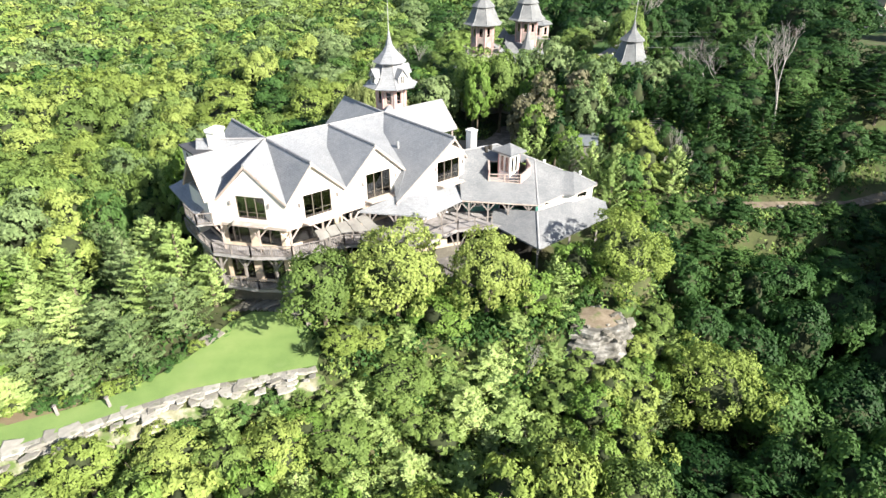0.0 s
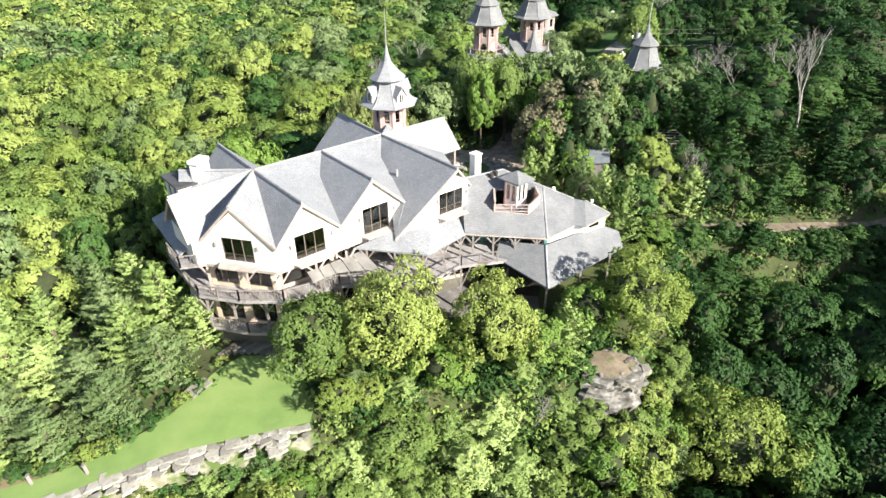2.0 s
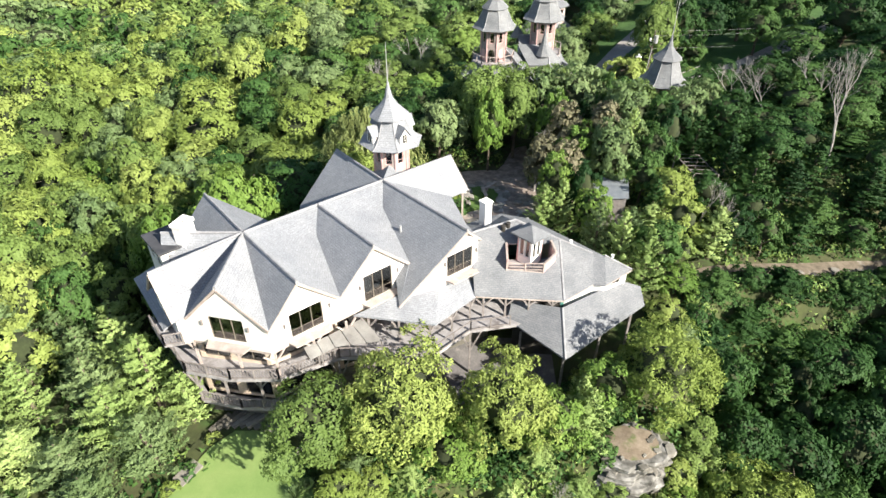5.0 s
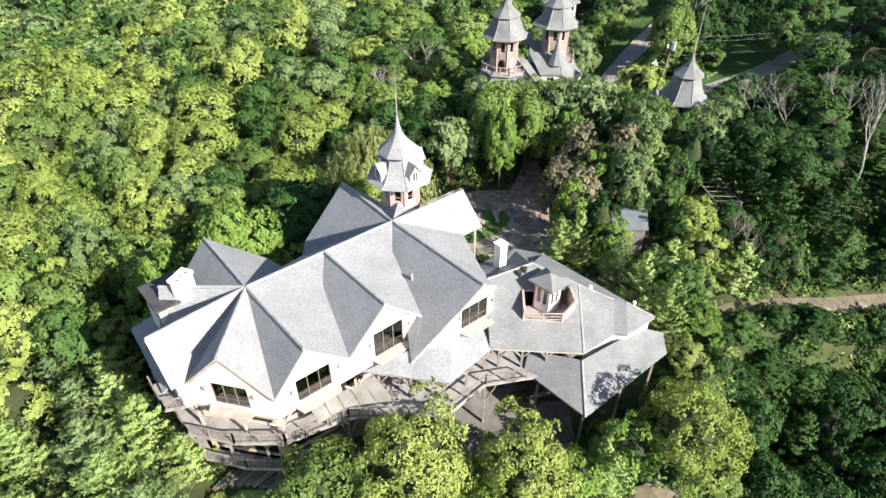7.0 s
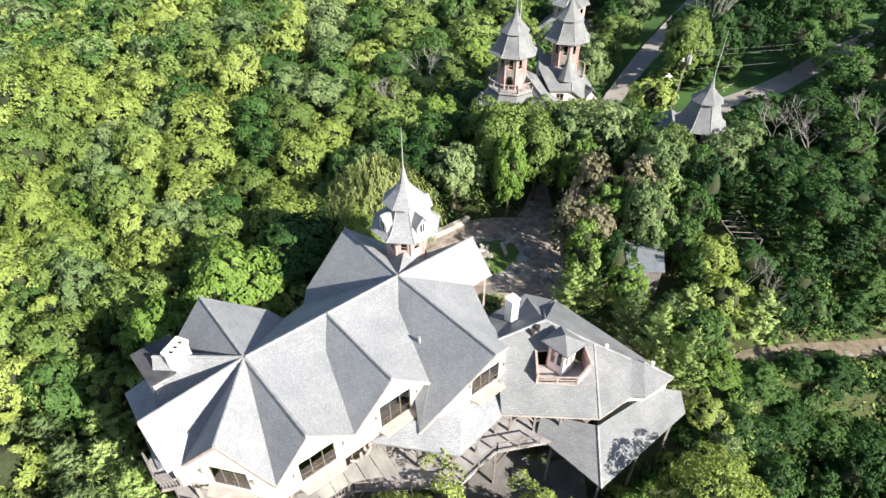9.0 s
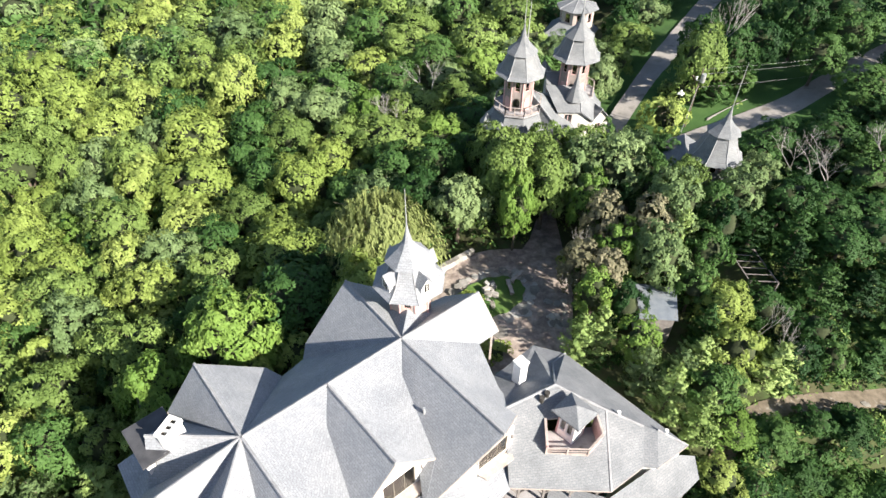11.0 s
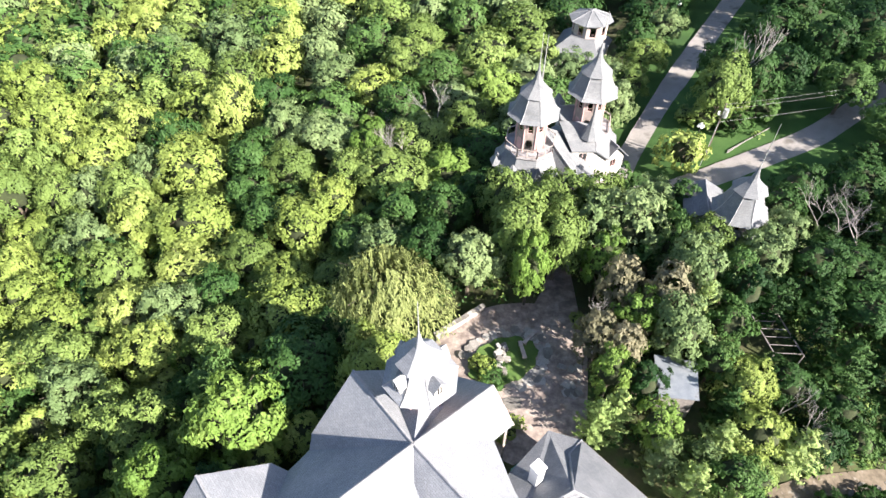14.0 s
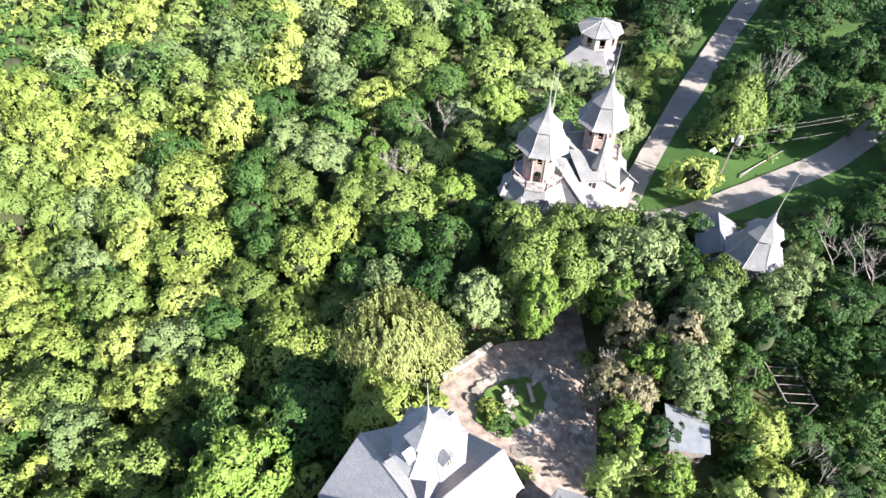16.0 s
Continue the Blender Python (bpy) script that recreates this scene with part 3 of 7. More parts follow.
            pane = part("dormer_pane", slab_bm([m @ Vector((x, rr + 0.395, z0 + z)) for x, z in arch], 0.018, None, -out), DARK_IN, d, "dark arched pane")
            part("glazing_bar", box_bm((-0.02, rr + 0.397, z0 + 0.12), (0.02, rr + 0.41, z0 + 0.92), m), WHITE, d)


tower_at = L(14.95, 2.95)
spire_tower(manor, tower_at.x, tower_at.y, 5.0, 10.0, 1.5, 2.75, 12.35, 1.72, 15.2, 18.2, turn=22.5 + 39.2)
# little saddle roof that joins the tower to the crossing of the ridges
for sx in (-1, 1):
    part("saddle_roof", slab_bm([L(12, 0, RZ - 0.03), L(14.6, 2.6, RZ - 0.1), L(14.6 + 1.35 * sx, 2.6 - 1.35 * sx, RZ - 1.5)], 0.12), SHINGLE, manor, "grey shingled saddle roof")


# ---- railings, posts and decks of the manor ----
def railing(parent, pts, z, height=0.95, gap=1.5, balusters=True, mat=None, name="railing"):
    """A timber railing along a line: posts, rails and balusters."""
    mat = mat or TRIM
    rail = None
    for a, b in zip(pts, pts[1:]):
        a, b = Vector((a[0], a[1], z)), Vector((b[0], b[1], z))
        ln = (b - a).length
        up = Vector((0, 0, 1))
        top = part("top_rail", beam_bm(a + up * height, b + up * height, 0.09, 0.06), mat, parent)
        part("bottom_rail", beam_bm(a + up * 0.12, b + up * 0.12, 0.05, 0.07), mat, parent)
        n = max(1, round(ln / gap))
        for i in range(n + 1):
            p = a.lerp(b, i / n)
            part("rail_post", box_bm((p.x - 0.05, p.y - 0.05, z), (p.x + 0.05, p.y + 0.05, z + height + 0.05)), mat, parent)
        if balusters:
            bm = bmesh.new()
            k = int(ln / 0.2)
            for i in range(1, k):
                p = a.lerp(b, i / k)
                box_bm((p.x - 0.014, p.y - 0.014, z + 0.12), (p.x + 0.014, p.y + 0.014, z + height), None, bm)
            tagged(part("baluster_row", bm, mat, top), kind="stuff")


def brace_post(parent, x, y, z0, z1, spread, ang, mat=None):
    """A timber post that forks into two braces."""
    mat = mat or TRIM
    d = Vector((math.cos(ang), math.sin(ang), 0))
    p = part("post", beam_bm((x, y, z0), (x, y, z1), 0.15, 0.15), mat, parent, "weathered timber post")
    zf = z0 + (z1 - z0) * 0.58
    for sgn in (-1, 1):
        part("brace", beam_bm(Vector((x, y, zf)), Vector((x, y, z1 - 0.05)) + d * spread * sgn, 0.11, 0.11), mat, p, "diagonal timber brace")


DECK_Z = 0.75
deck_edge = [L(-6.9, 3.6), L(-6.8, -2.3), L(-4.7, -5.0), L(-2.1, -7.1), L(2.2, -8.0), L(7.7, -12.1), Vector((1.3, 46.7, 0)), Vector((4.3, 47.3, 0))]
deck_poly = deck_edge + [Vector((8.2, 47.9, 0)), Vector((8.4, 51.5, 0)), L(16, -5), L(12, -2), L(0, 2)]
part("upper_deck", slab_bm([Vector((p.x, p.y, DECK_Z)) for p in deck_poly], 0.28), DECKING, manor, "grey weathered timber deck")
railing(manor, deck_edge[:5], DECK_Z, balusters=True)
railing(manor, deck_edge[4:], DECK_Z, balusters=False)
LOW_Z = -2.5
low_edge = [L(-6.5, 0.5), L(-6.35, -2.4), L(-4.45, -4.9), L(-2.0, -7.0), L(2.2, -7.7)]
part("lower_deck", slab_bm([Vector((p.x, p.y, LOW_Z)) for p in low_edge + [L(3, -5), L(-3, 0)]], 0.28), DECKING, manor, "grey weathered timber deck")
railing(manor, low_edge, LOW_Z)
for q, ang in ((0.30, -50), (0.72, -50)):
    a, b = low_edge[1], low_edge[3]
    p = a.lerp(b, q) + Vector((0.1, 0.25, 0))
    brace_post(manor, p.x, p.y, LOW_Z, DECK_Z - 0.28, 0.9, radians(HA * 57.3 - 52))
for p in (low_edge[1], low_edge[4], L(5.0, -9.9), L(7.5, -11.7), Vector((1.3, 47.0, 0))):
    brace_post(manor, p.x, p.y, -4.6 if p is not low_edge[1] else LOW_Z, DECK_Z - 0.28, 0.8, HA - 0.8)
for u, v in ((-5.7, -2.3), (-3.7, -4.8), (-1.9, -6.8), (0.8, -7.2), (3.4, -7.3)):
    p = L(u, v)
    brace_post(manor, p.x, p.y, DECK_Z, 3.05, 0.8, HA if u > -2 else HA - 0.9, PALE)


def storey(pts, z0, z1, mat, glazed, label):
    """A set-back storey: walls with large glazed openings."""
    for (pa, pb), big in zip(zip(pts, pts[1:]), glazed):
        p0, p1 = L(*pa), L(*pb)
        ln = (p1 - p0).length
        ops = []
        if big:
            n = max(1, int(ln / 2.6))
            w = ln / n
            ops = [(w * i + 0.35, w * (i + 1) - 0.35, z0 + 0.25, z1 - 0.45) for i in range(n)]
        part("wall", panel_bm(p0, p1, z0, [(0, z1), (ln, z1)], ops), mat, manor, label)
        for o in ops:
            window(manor, p0, p1, *o, panes=2, rail=False, label="dark glazed opening with brown frame")


TAN = material("tan_block", [(0.42, 0.33, 0.25), (0.55, 0.45, 0.36)], scale=1.5, rough=0.9, bump=0.3, bump_scale=8, coords="World")
storey([(-5.4, 3.0), (-5.4, -1.6), (-1.9, -5.6), (3.0, -5.9), (8.6, -5.9)], DECK_Z, 3.05, TAN, (1, 1, 1, 1), "tan block wall")
storey([(8.2, -7.2), (10.6, -8.6), (14.0, -8.6), (15.2, -7.6)], DECK_Z, 3.4, STUCCO, (1, 1, 0), "white stucco wall")
storey([(-5.6, 3.0), (-5.6, -1.7), (-2.0, -5.8), (3.0, -6.1), (9.0, -8.0), (15.0, -10.0)], LOW_Z, 0.47, TAN, (0, 1, 1, 1, 1), "tan block wall")
storey([(-5.8, 3.0), (-5.8, -1.8), (-2.1, -6.0), (3.0, -6.3), (9.0, -8.2), (15.0, -10.0)], -5.0, LOW_Z, STONE, (0, 0, 0, 0, 0), "rough stone base wall")
# floor and wall added indoors, coloured near black for dimness behind the windows
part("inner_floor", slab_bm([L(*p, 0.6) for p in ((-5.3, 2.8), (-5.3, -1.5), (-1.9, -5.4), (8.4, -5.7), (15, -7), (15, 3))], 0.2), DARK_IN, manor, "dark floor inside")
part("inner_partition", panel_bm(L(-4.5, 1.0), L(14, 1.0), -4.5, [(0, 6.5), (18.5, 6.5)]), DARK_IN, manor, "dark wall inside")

# balconette slabs under the gable windows
for (p0, p1), s0, s1, z in ((w1p, 1.2, 4.4, 3.62), (w2p, 1.2, 4.5, 3.5), (w3p, 1.8, 5.0, 3.62), (w4p, 0.4, 3.3, 4.15)):
    d = (p1 - p0).normalized()
    out = Vector((d.y, -d.x, 0))
    q = [p0 + d * s0, p0 + d * (s0 + 0.25) + out * 0.75, p0 + d * (s1 - 0.25) + out * 0.75, p0 + d * s1]
    part("sill_ledge", slab_bm([Vector((v.x, v.y, z)) for v in q], 0.12), PALE, manor, "pale ledge under the window")
    for s_ in (s0 - 0.05, s1 + 0.05):
        c = p0 + d * s_ + out * 0.06
        part("wall_lamp", box_bm((c.x - 0.06, c.y - 0.06, z + 1.35), (c.x + 0.06, c.y + 0.06, z + 1.7)), TRIM, manor, "small wall lantern")
pv = L(10.24, -4.75)
part("vent_pipe", rod_bm((pv.x, pv.y, 6.2), (pv.x, pv.y, 7.12), 0.09, 0.09, 8), METAL, manor, "pale metal vent pipe")

# porch roof over the deck
porch = [(4.35, -6.75, 2.72), (8.3, -11.35, 2.75), (12.7, -10.9, 2.85), (13.5, -9.2, 3.55), (10.6, -9.0, 3.75), (7.4, -7.9, 3.65)]
for f in ((0, 1, 5), (1, 4, 5), (1, 2, 4), (2, 3, 4)):
    part("porch_roof", slab_bm([L(*porch[i]) for i in f], 0.12), SHINGLE, manor, "grey shingled porch roof")
for u, v in ((5.0, -7.7), (6.5, -9.4), (8.1, -11.0), (10.2, -10.95), (12.2, -10.7)):
    p = L(u, v)
    brace_post(manor, p.x, p.y, DECK_Z, 2.7, 0.55, HA - 0.85 if u < 8 else HA)
# translucent canopy panels over the open deck
CANOPY = material("clouded_sheet", [(0.22, 0.21, 0.20), (0.33, 0.32, 0.30)], scale=1.0, rough=0.5, translucent=0.3)
for i in range(5):
    a, b = 0.0 + 0.98 * i, 0.92 + 0.98 * i
    f = lambda u: -8.05 - max(0.0, u - 2.2) * 0.6
    part("canopy_sheet", slab_bm([L(a, -7.2, 2.5), L(b, -7.2, 2.5), L(b, f(b), 2.0), L(a, f(a), 2.0)], 0.03), CANOPY, manor, "clouded plastic canopy sheet")
    p = L(b, f(b) + 0.1)
    part("canopy_post", beam_bm((p.x, p.y, DECK_Z), (p.x, p.y, 2.0), 0.08, 0.08), TRIM, manor)

# west end: boxed dormer with a flat roof, chimney with three flues, low skirt roof and a small balcony
f1, f2, f3, f4 = Vector((-22.85, 49.6, 0)), Vector((-20.6, 47.1, 0)), Vector((-18.65, 48.9, 0)), Vector((-20.9, 51.4, 0))
part("flat_roof", slab_bm([Vector((p.x, p.y, 7.5)) for p in (f1, f2, f3, f4)], 0.16), DARKROOF, manor, "dark flat membrane roof with pale flecks")
mid = (f1 + f2 + f3 + f4) / 4
ins = [mid + (p - mid) * 0.86 for p in (f1, f2, f3, f4)]
for a, b, op in ((ins[0], ins[1], [(0.6, 1.1, 6.0, 7.0), (1.7, 2.3, 6.0, 7.0)]), (ins[1], ins[2], [(0.5, 1.1, 6.0, 7.0)]), (ins[3], ins[0], [])):
    ln = (b - a).length
    part("dormer_wall", panel_bm(a, b, 3.0, [(0, 7.34), (ln, 7.34)], op, 0.15), STUCCO, manor, "white stucco dormer wall")
    for o in op:
        window(manor, a, b, *o, panes=1)
hc = mid + Vector((0.45, 0.75, 0))
mh = Matrix.Translation((hc.x, hc.y, 7.5)) @ Matrix.Rotation(HA, 4, "Z")
part("roof_hatch", box_bm((-0.5, -0.35, 0.004), (0.4, 0.35, 0.16), mh), DARKROOF, manor, "dark hatch on the flat roof")
mc = Matrix.Translation((-19.2, 48.9, 0)) @ Matrix.Rotation(radians(70), 4, "Z") @ Matrix.Diagonal((0.78, 0.82, 1, 1))
bm = box_bm((-0.85, -0.47, 5.5), (0.85, 0.47, 8.95), mc)
chim = part("chimney", bm, WHITE, manor, "broad white chimney with three flues")
bm = bmesh.new()
for lo, hi in (((-0.95, -0.57, 8.95), (0.95, -0.30, 9.2)), ((-0.95, 0.30, 8.95), (0.95, 0.57, 9.2)), ((-0.95, -0.30, 8.95), (-0.72, 0.30, 9.2)), ((0.72, -0.30, 8.95), (0.95, 0.30, 9.2)), ((-0.36, -0.30, 8.95), (-0.18, 0.30, 9.2)), ((0.18, -0.30, 8.95), (0.36, 0.30, 9.2))):
    box_bm(lo, hi, mc, bm)
part("chimney_cap", bm, WHITE, chim, "white cap with three openings")
part("flue_lining", box_bm((-0.72, -0.30, 8.951), (0.72, 0.30, 8.96), mc), DARK_IN, chim, "dark panel in the flue openings")
sk = [(-24.4, 49.4, 3.65), (-20.0, 43.7, 3.6), (-19.0, 44.3, 4.3), (-20.8, 47.4, 4.5), (-22.4, 50.6, 4.5)]
part("skirt_roof", slab_bm([Vector(p) for p in sk], 0.14), SHINGLE, manor, "low grey shingled skirt roof")
part("side_balcony", slab_bm([L(-7.5, 0.6, 3.3), L(-7.5, -1.9, 3.3), L(-6.3, -2.5, 3.3), L(-6.3, 1.0, 3.3)], 0.15), DECKING, manor, "small grey side balcony")
railing(manor, [L(-7.45, 0.6), L(-7.45, -1.9), L(-6.35, -2.45)], 3.3, balusters=True)

# ---- the hipped annex on the east ----
annex = thing("annex_house", (8, 51, -1.2), "low annex with hipped grey shingle roof beside the manor", "house")
A0, R0, hipT, eC = Vector((5.06, 54.13, 5.93)), Vector((1.38, 52.25, 5.9)), Vector((8.5, 52.75, 4.95)), Vector((14.15, 51.05, 3.2))
upF, upL = Vector((8.4, 48.15, 2.45)), Vector((1.6, 48.2, 2.9))
rrC, rrB, rrA = Vector((5.75, 58.0, 3.2)), Vector((6.95, 59.3, 2.75)), Vector((4.5, 60.1, 2.75))
E50, H50 = R0.lerp(upL, 0.54), upF.lerp(hipT, 0.41)
P1, P2, P3, P4, P5 = Vector((4.1, 50.05, 3.95)), Vector((4.18, 51.95, 5.1)), Vector((6.95, 50.0, 3.65)), Vector((7.95, 50.85, 4.15)), Vector((7.75, 52.3, 4.95))
dorT, dorT2, jog1, jog2 = hipT.lerp(eC, 0.46), hipT.lerp(eC, 0.62) + Vector((0, 0, 0.25)), Vector((10.9, 49.75, 2.75)), Vector((11.85, 49.65, 2.75))
west = Vector((0.6, 55.6, 4.4))
for f in ((upL, upF, H50, P3, P1, E50), (E50, P1, P2), (E50, P2, R0), (R0, P2, A0), (P3, H50, P4), (H50, hipT, P4), (P4, hipT, P5), (P5, hipT, A0), (P2, P5, A0),
          (R0, A0, rrC, rrA), (R0, rrA, west), (rrC, rrB, rrA), (A0, eC, rrB), (A0, rrB, rrC), (hipT, upF, jog1, dorT), (dorT, jog1, jog2, dorT2), (dorT2, jog2, eC)):
    part("roof_slope", slab_bm(list(f), 0.14), SHINGLE_DARK, annex, "grey shingled roof slope")
for a, b in ((R0, A0), (A0, hipT), (hipT, dorT), (hipT, upF), (dorT2, eC), (A0, rrC), (rrC, rrB)):
    part("ridge_cap", rod_bm(a, b, 0.09, 0.09, 6), RIDGE, annex, "grey ridge cap")
for a, b in ((upL, upF), (upF, jog1), (jog2, eC), (eC, rrB)):
    part("fascia", beam_bm(a + Vector((0, 0, -0.1)), b + Vector((0, 0, -0.08)), 0.06, 0.11), PALE, annex, "pale eaves board")
T0, lowL, lowF, lowR2, lowR1 = Vector((8.3, 47.9, 1.95)), Vector((4.2, 48.0, 0.72)), Vector((8.14, 44.35, 0.10)), Vector((15.4, 50.0, 0.45)), Vector((15.25, 51.3, 1.3))
J, K = Vector((11.5, 49.9, 2.0)), Vector((13.8, 51.0, 2.0))
for f in ((T0, lowL, lowF), (T0, lowF, J), (lowF, lowR2, J), (J, lowR2, lowR1, K), (T0, Vector((4.6, 49.2, 1.6)), lowL)):
    part("lower_roof", slab_bm(list(f), 0.14), SHINGLE_DARK, annex, "grey shingled lower roof")
part("ridge_cap", rod_bm(T0, lowF, 0.09, 0.09, 6), RIDGE, annex)
for p0, p1, zb, z0, z1, ops in (((2.0, 50.4), (8.0, 50.6), -1.2, 3.2, 2.9, [(0.6, 1.5, 1.2, 2.3), (1.8, 2.7, 1.2, 2.3), (3.2, 4.2, 0.85, 2.6), (4.7, 5.6, 1.2, 2.3)]),
                                ((8.3, 48.7), (10.9, 50.1), -1.2, 2.4, 2.6, [(0.35, 0.8, 1.75, 2.25), (1.0, 1.45, 1.75, 2.25)]), ((10.9, 50.1), (11.8, 49.95), -1.2, 2.6, 2.6, []),
                                ((11.8, 49.95), (13.8, 51.0), -1.2, 2.6, 3.0, [(0.5, 1.7, 2.05, 2.65)]), ((13.8, 51.0), (6.8, 58.9), -1.2, 3.0, 2.6, [(3.0, 4.0, 0.3, 1.6), (6.0, 7.0, 0.3, 1.6)]), ((6.8, 58.9), (4.6, 59.6), -1.2, 2.6, 2.6, []), ((8.0, 50.6), (8.3, 48.7), -1.2, 2.4, 2.4, []),
                                ((4.6, 59.6), (1.2, 56.5), -1.2, 2.6, 4.0, [])):
    a, b = Vector((*p0, 0)), Vector((*p1, 0))
    ln = (b - a).length
    part("wall", panel_bm(a, b, zb, [(0, z0), (ln, z1)], ops), WHITE if zb < 0 and p0[0] > 8.1 else TEAL, annex, "white boarded wall" if p0[0] > 8.1 else "teal painted wall")
    for o in ops:
        window(annex, a, b, *o, panes=1, mat=WHITE)
for x in (2.3, 4.0, 5.8, 7.6):
    brace_post(annex, x, 48.35, DECK_Z, 2.55, 0.6, 0.0)
for x, y in ((8.1, 44.7), (5.2, 47.3), (11.2, 46.9), (14.2, 49.3)):
    zt = 0.05
    part("post", beam_bm((x, y, -4.8), (x, y, zt), 0.16, 0.16), TRIM, annex, "weathered timber post")
# shade under the lower roof is put into this wall's near-black colour
part("lower_wall", panel_bm((4.8, 48.9), (8.3, 48.7), -4.5, [(0, 1.2), (3.5, 1.6)]), DARK_IN, annex, "lower wall coloured near black for shade")
# sunk roof balcony and its cupola
bp = [P1, P3, P4, P5, P2]
part("balcony_floor", slab_bm([Vector((p.x, p.y, 3.5)) for p in bp], 0.1), DECKING, annex, "dark balcony floor")
for a, b, zt0, zt1, mat, thick in ((P2, P1, 5.15, 4.95, PINK, 0.10), (P3, P4, 4.45, 5.0, PINK, 0.10), (P4, P5, 5.0, 5.15, PINK, 0.10)):
    ln = Vector((b.x - a.x, b.y - a.y, 0)).length
    part("parapet", panel_bm(a, b, 3.4, [(0, zt0), (ln, zt1)], (), thick), mat, annex, "pink boarded parapet")
    part("parapet_cap", beam_bm(Vector((a.x, a.y, zt0 + 0.03)), Vector((b.x, b.y, zt1 + 0.03)), 0.16, 0.06), PALE, annex, "pale coping")
part("balcony_kerb", panel_bm(P1, P3, 3.4, [(0, 4.0), (2.85, 3.7)], (), 0.08), PALE, annex)
railing(annex, [P1, P3], 3.85, 0.72, 1.4, balusters=False, mat=PALE)
part("mid_rail", beam_bm(Vector((P1.x, P1.y, 4.28)), Vector((P3.x, P3.y, 4.25)), 0.04, 0.06), PALE, annex)
cl, cf, cr, cb = Vector((4.45, 52.0, 6.15)), Vector((6.05, 50.4, 6.15)), Vector((7.6, 51.75, 6.15)), Vector((6.05, 53.4, 6.15))
top = Vector((6.05, 51.9, 6.85))
for a, b in ((cl, cf), (cf, cr), (cr, cb), (cb, cl)):
    part("cupola_roof", slab_bm([a, b, top], 0.12), SHINGLE_DARK, annex, "grey shingled cupola roof")
    m_ = (cl + cr) / 2
    p0, p1 = m_ + (a - m_) * 0.62, m_ + (b - m_) * 0.62
    ln = Vector((p1.x - p0.x, p1.y - p0.y, 0)).length
    o = [(0.2, ln / 2 - 0.06, 4.2, 5.75), (ln / 2 + 0.06, ln - 0.2, 4.2, 5.75)]
    part("cupola_wall", panel_bm(p0, p1, 3.5, [(0, 6.1), (ln, 6.1)], o, 0.12), WHITE if a in (cf, cl) else PINK, annex, "boarded cupola wall")
    for oo in o:
        window(annex, p0, p1, *oo, panes=1, mat=WHITE, rail=False)
for p in ((4.4, 53.4), (4.0, 53.0)):
    part("roof_vent", rod_bm((*p, 5.4), (*p, 6.1), 0.16, 0.2, 8), DARK_IN, annex, "dark round roof vent")
for p in ((9.4, 52.6), (12.6, 51.6)):
    part("roof_vent", rod_bm((*p, 4.0), (*p, 4.95 if p[0] < 10 else 4.25), 0.12, 0.14, 8), WHITE, annex, "small white roof vent")
mc = Matrix.Translation((2.72, 55.35, 0)) @ Matrix.Rotation(HA, 4, "Z")
c2 = part("chimney", box_bm((-0.36, -0.36, 3.0), (0.36, 0.36, 6.75), mc), WHITE, annex, "square white chimney")
part("chimney_cap", box_bm((-0.42, -0.42, 6.82), (0.42, 0.42, 6.98), mc), WHITE, c2)
part("chimney_throat", box_bm((-0.26, -0.26, 6.75), (0.26, 0.26, 6.82), mc), DARK_IN, c2)

# ---- grounds ----

# ---- lawn terrace with its stone edging ----
def sheet(name, mat, cols, label, category, z_off=0.07, step=0.8):
    """A patch laid on the land: columns of (x, y0, y1)."""
    verts, faces, rows = [], [], 14
    for x, y0, y1 in cols:
        for j in range(rows + 1):
            y = y0 + (y1 - y0) * j / rows
            verts.append((x, y, land(x, y) + z_off))
    n = rows + 1
    for i in range(len(cols) - 1):
        for j in range(rows):
            faces.append((i * n + j, (i + 1) * n + j, (i + 1) * n + j + 1, i * n + j + 1))
    ob = mesh_object(name, verts, faces, mat, smooth=True)
    return tagged(ob, label, category, kind="structure")


def lerp_line(pts, x):
    for (x0, y0), (x1, y1) in zip(pts, pts[1:]):
        if x <= x1:
            return y0 + (y1 - y0) * max(0.0, x - x0) / (x1 - x0)
    return pts[-1][1]


UPPER = ((-40, 25.0), (-32, 29.3), (-26, 30.3), (-22.5, 32.0), (-20.6, 34.0), (-18.8, 36.5), (-17.6, 40.0), (-16, 41.6), (-12.4, 41.4), (-10.2, 38.2), (-9.3, 36.0))
cols = []
for i in range(61):
    x = -36 + i * 26.6 / 60
    cols.append((x, edge_y(x) + 0.35, max(edge_y(x) + 0.45, lerp_line(UPPER, x) + 0.25 * noise.noise(Vector((x, 3.0, 0))))))
sheet("lawn", LAWN, cols, "smooth mown green lawn on a terrace", "lawn")
PAVING = material("dark_patio_paving", [(0.09, 0.085, 0.085), (0.15, 0.14, 0.138)], scale=0.9, rough=0.9, bump=0.4, bump_scale=7, coords="World", spots=(1.2, (0.22, 0.205, 0.19), 0.6))
sheet("patio", PAVING, [(-3.0 + 0.8 * i, 44.0 + 0.4 * noise.noise(Vector((i * 0.7, 2, 0))), 50.2) for i in range(15)], "dark paved patio beneath the decks", "patio", 0.10)
SOIL = material("bare_soil", [(0.15, 0.11, 0.065), (0.22, 0.17, 0.105)], scale=0.8, rough=1.0, bump=0.3, coords="World", spots=(0.7, (0.13, 0.20, 0.05), 0.47))
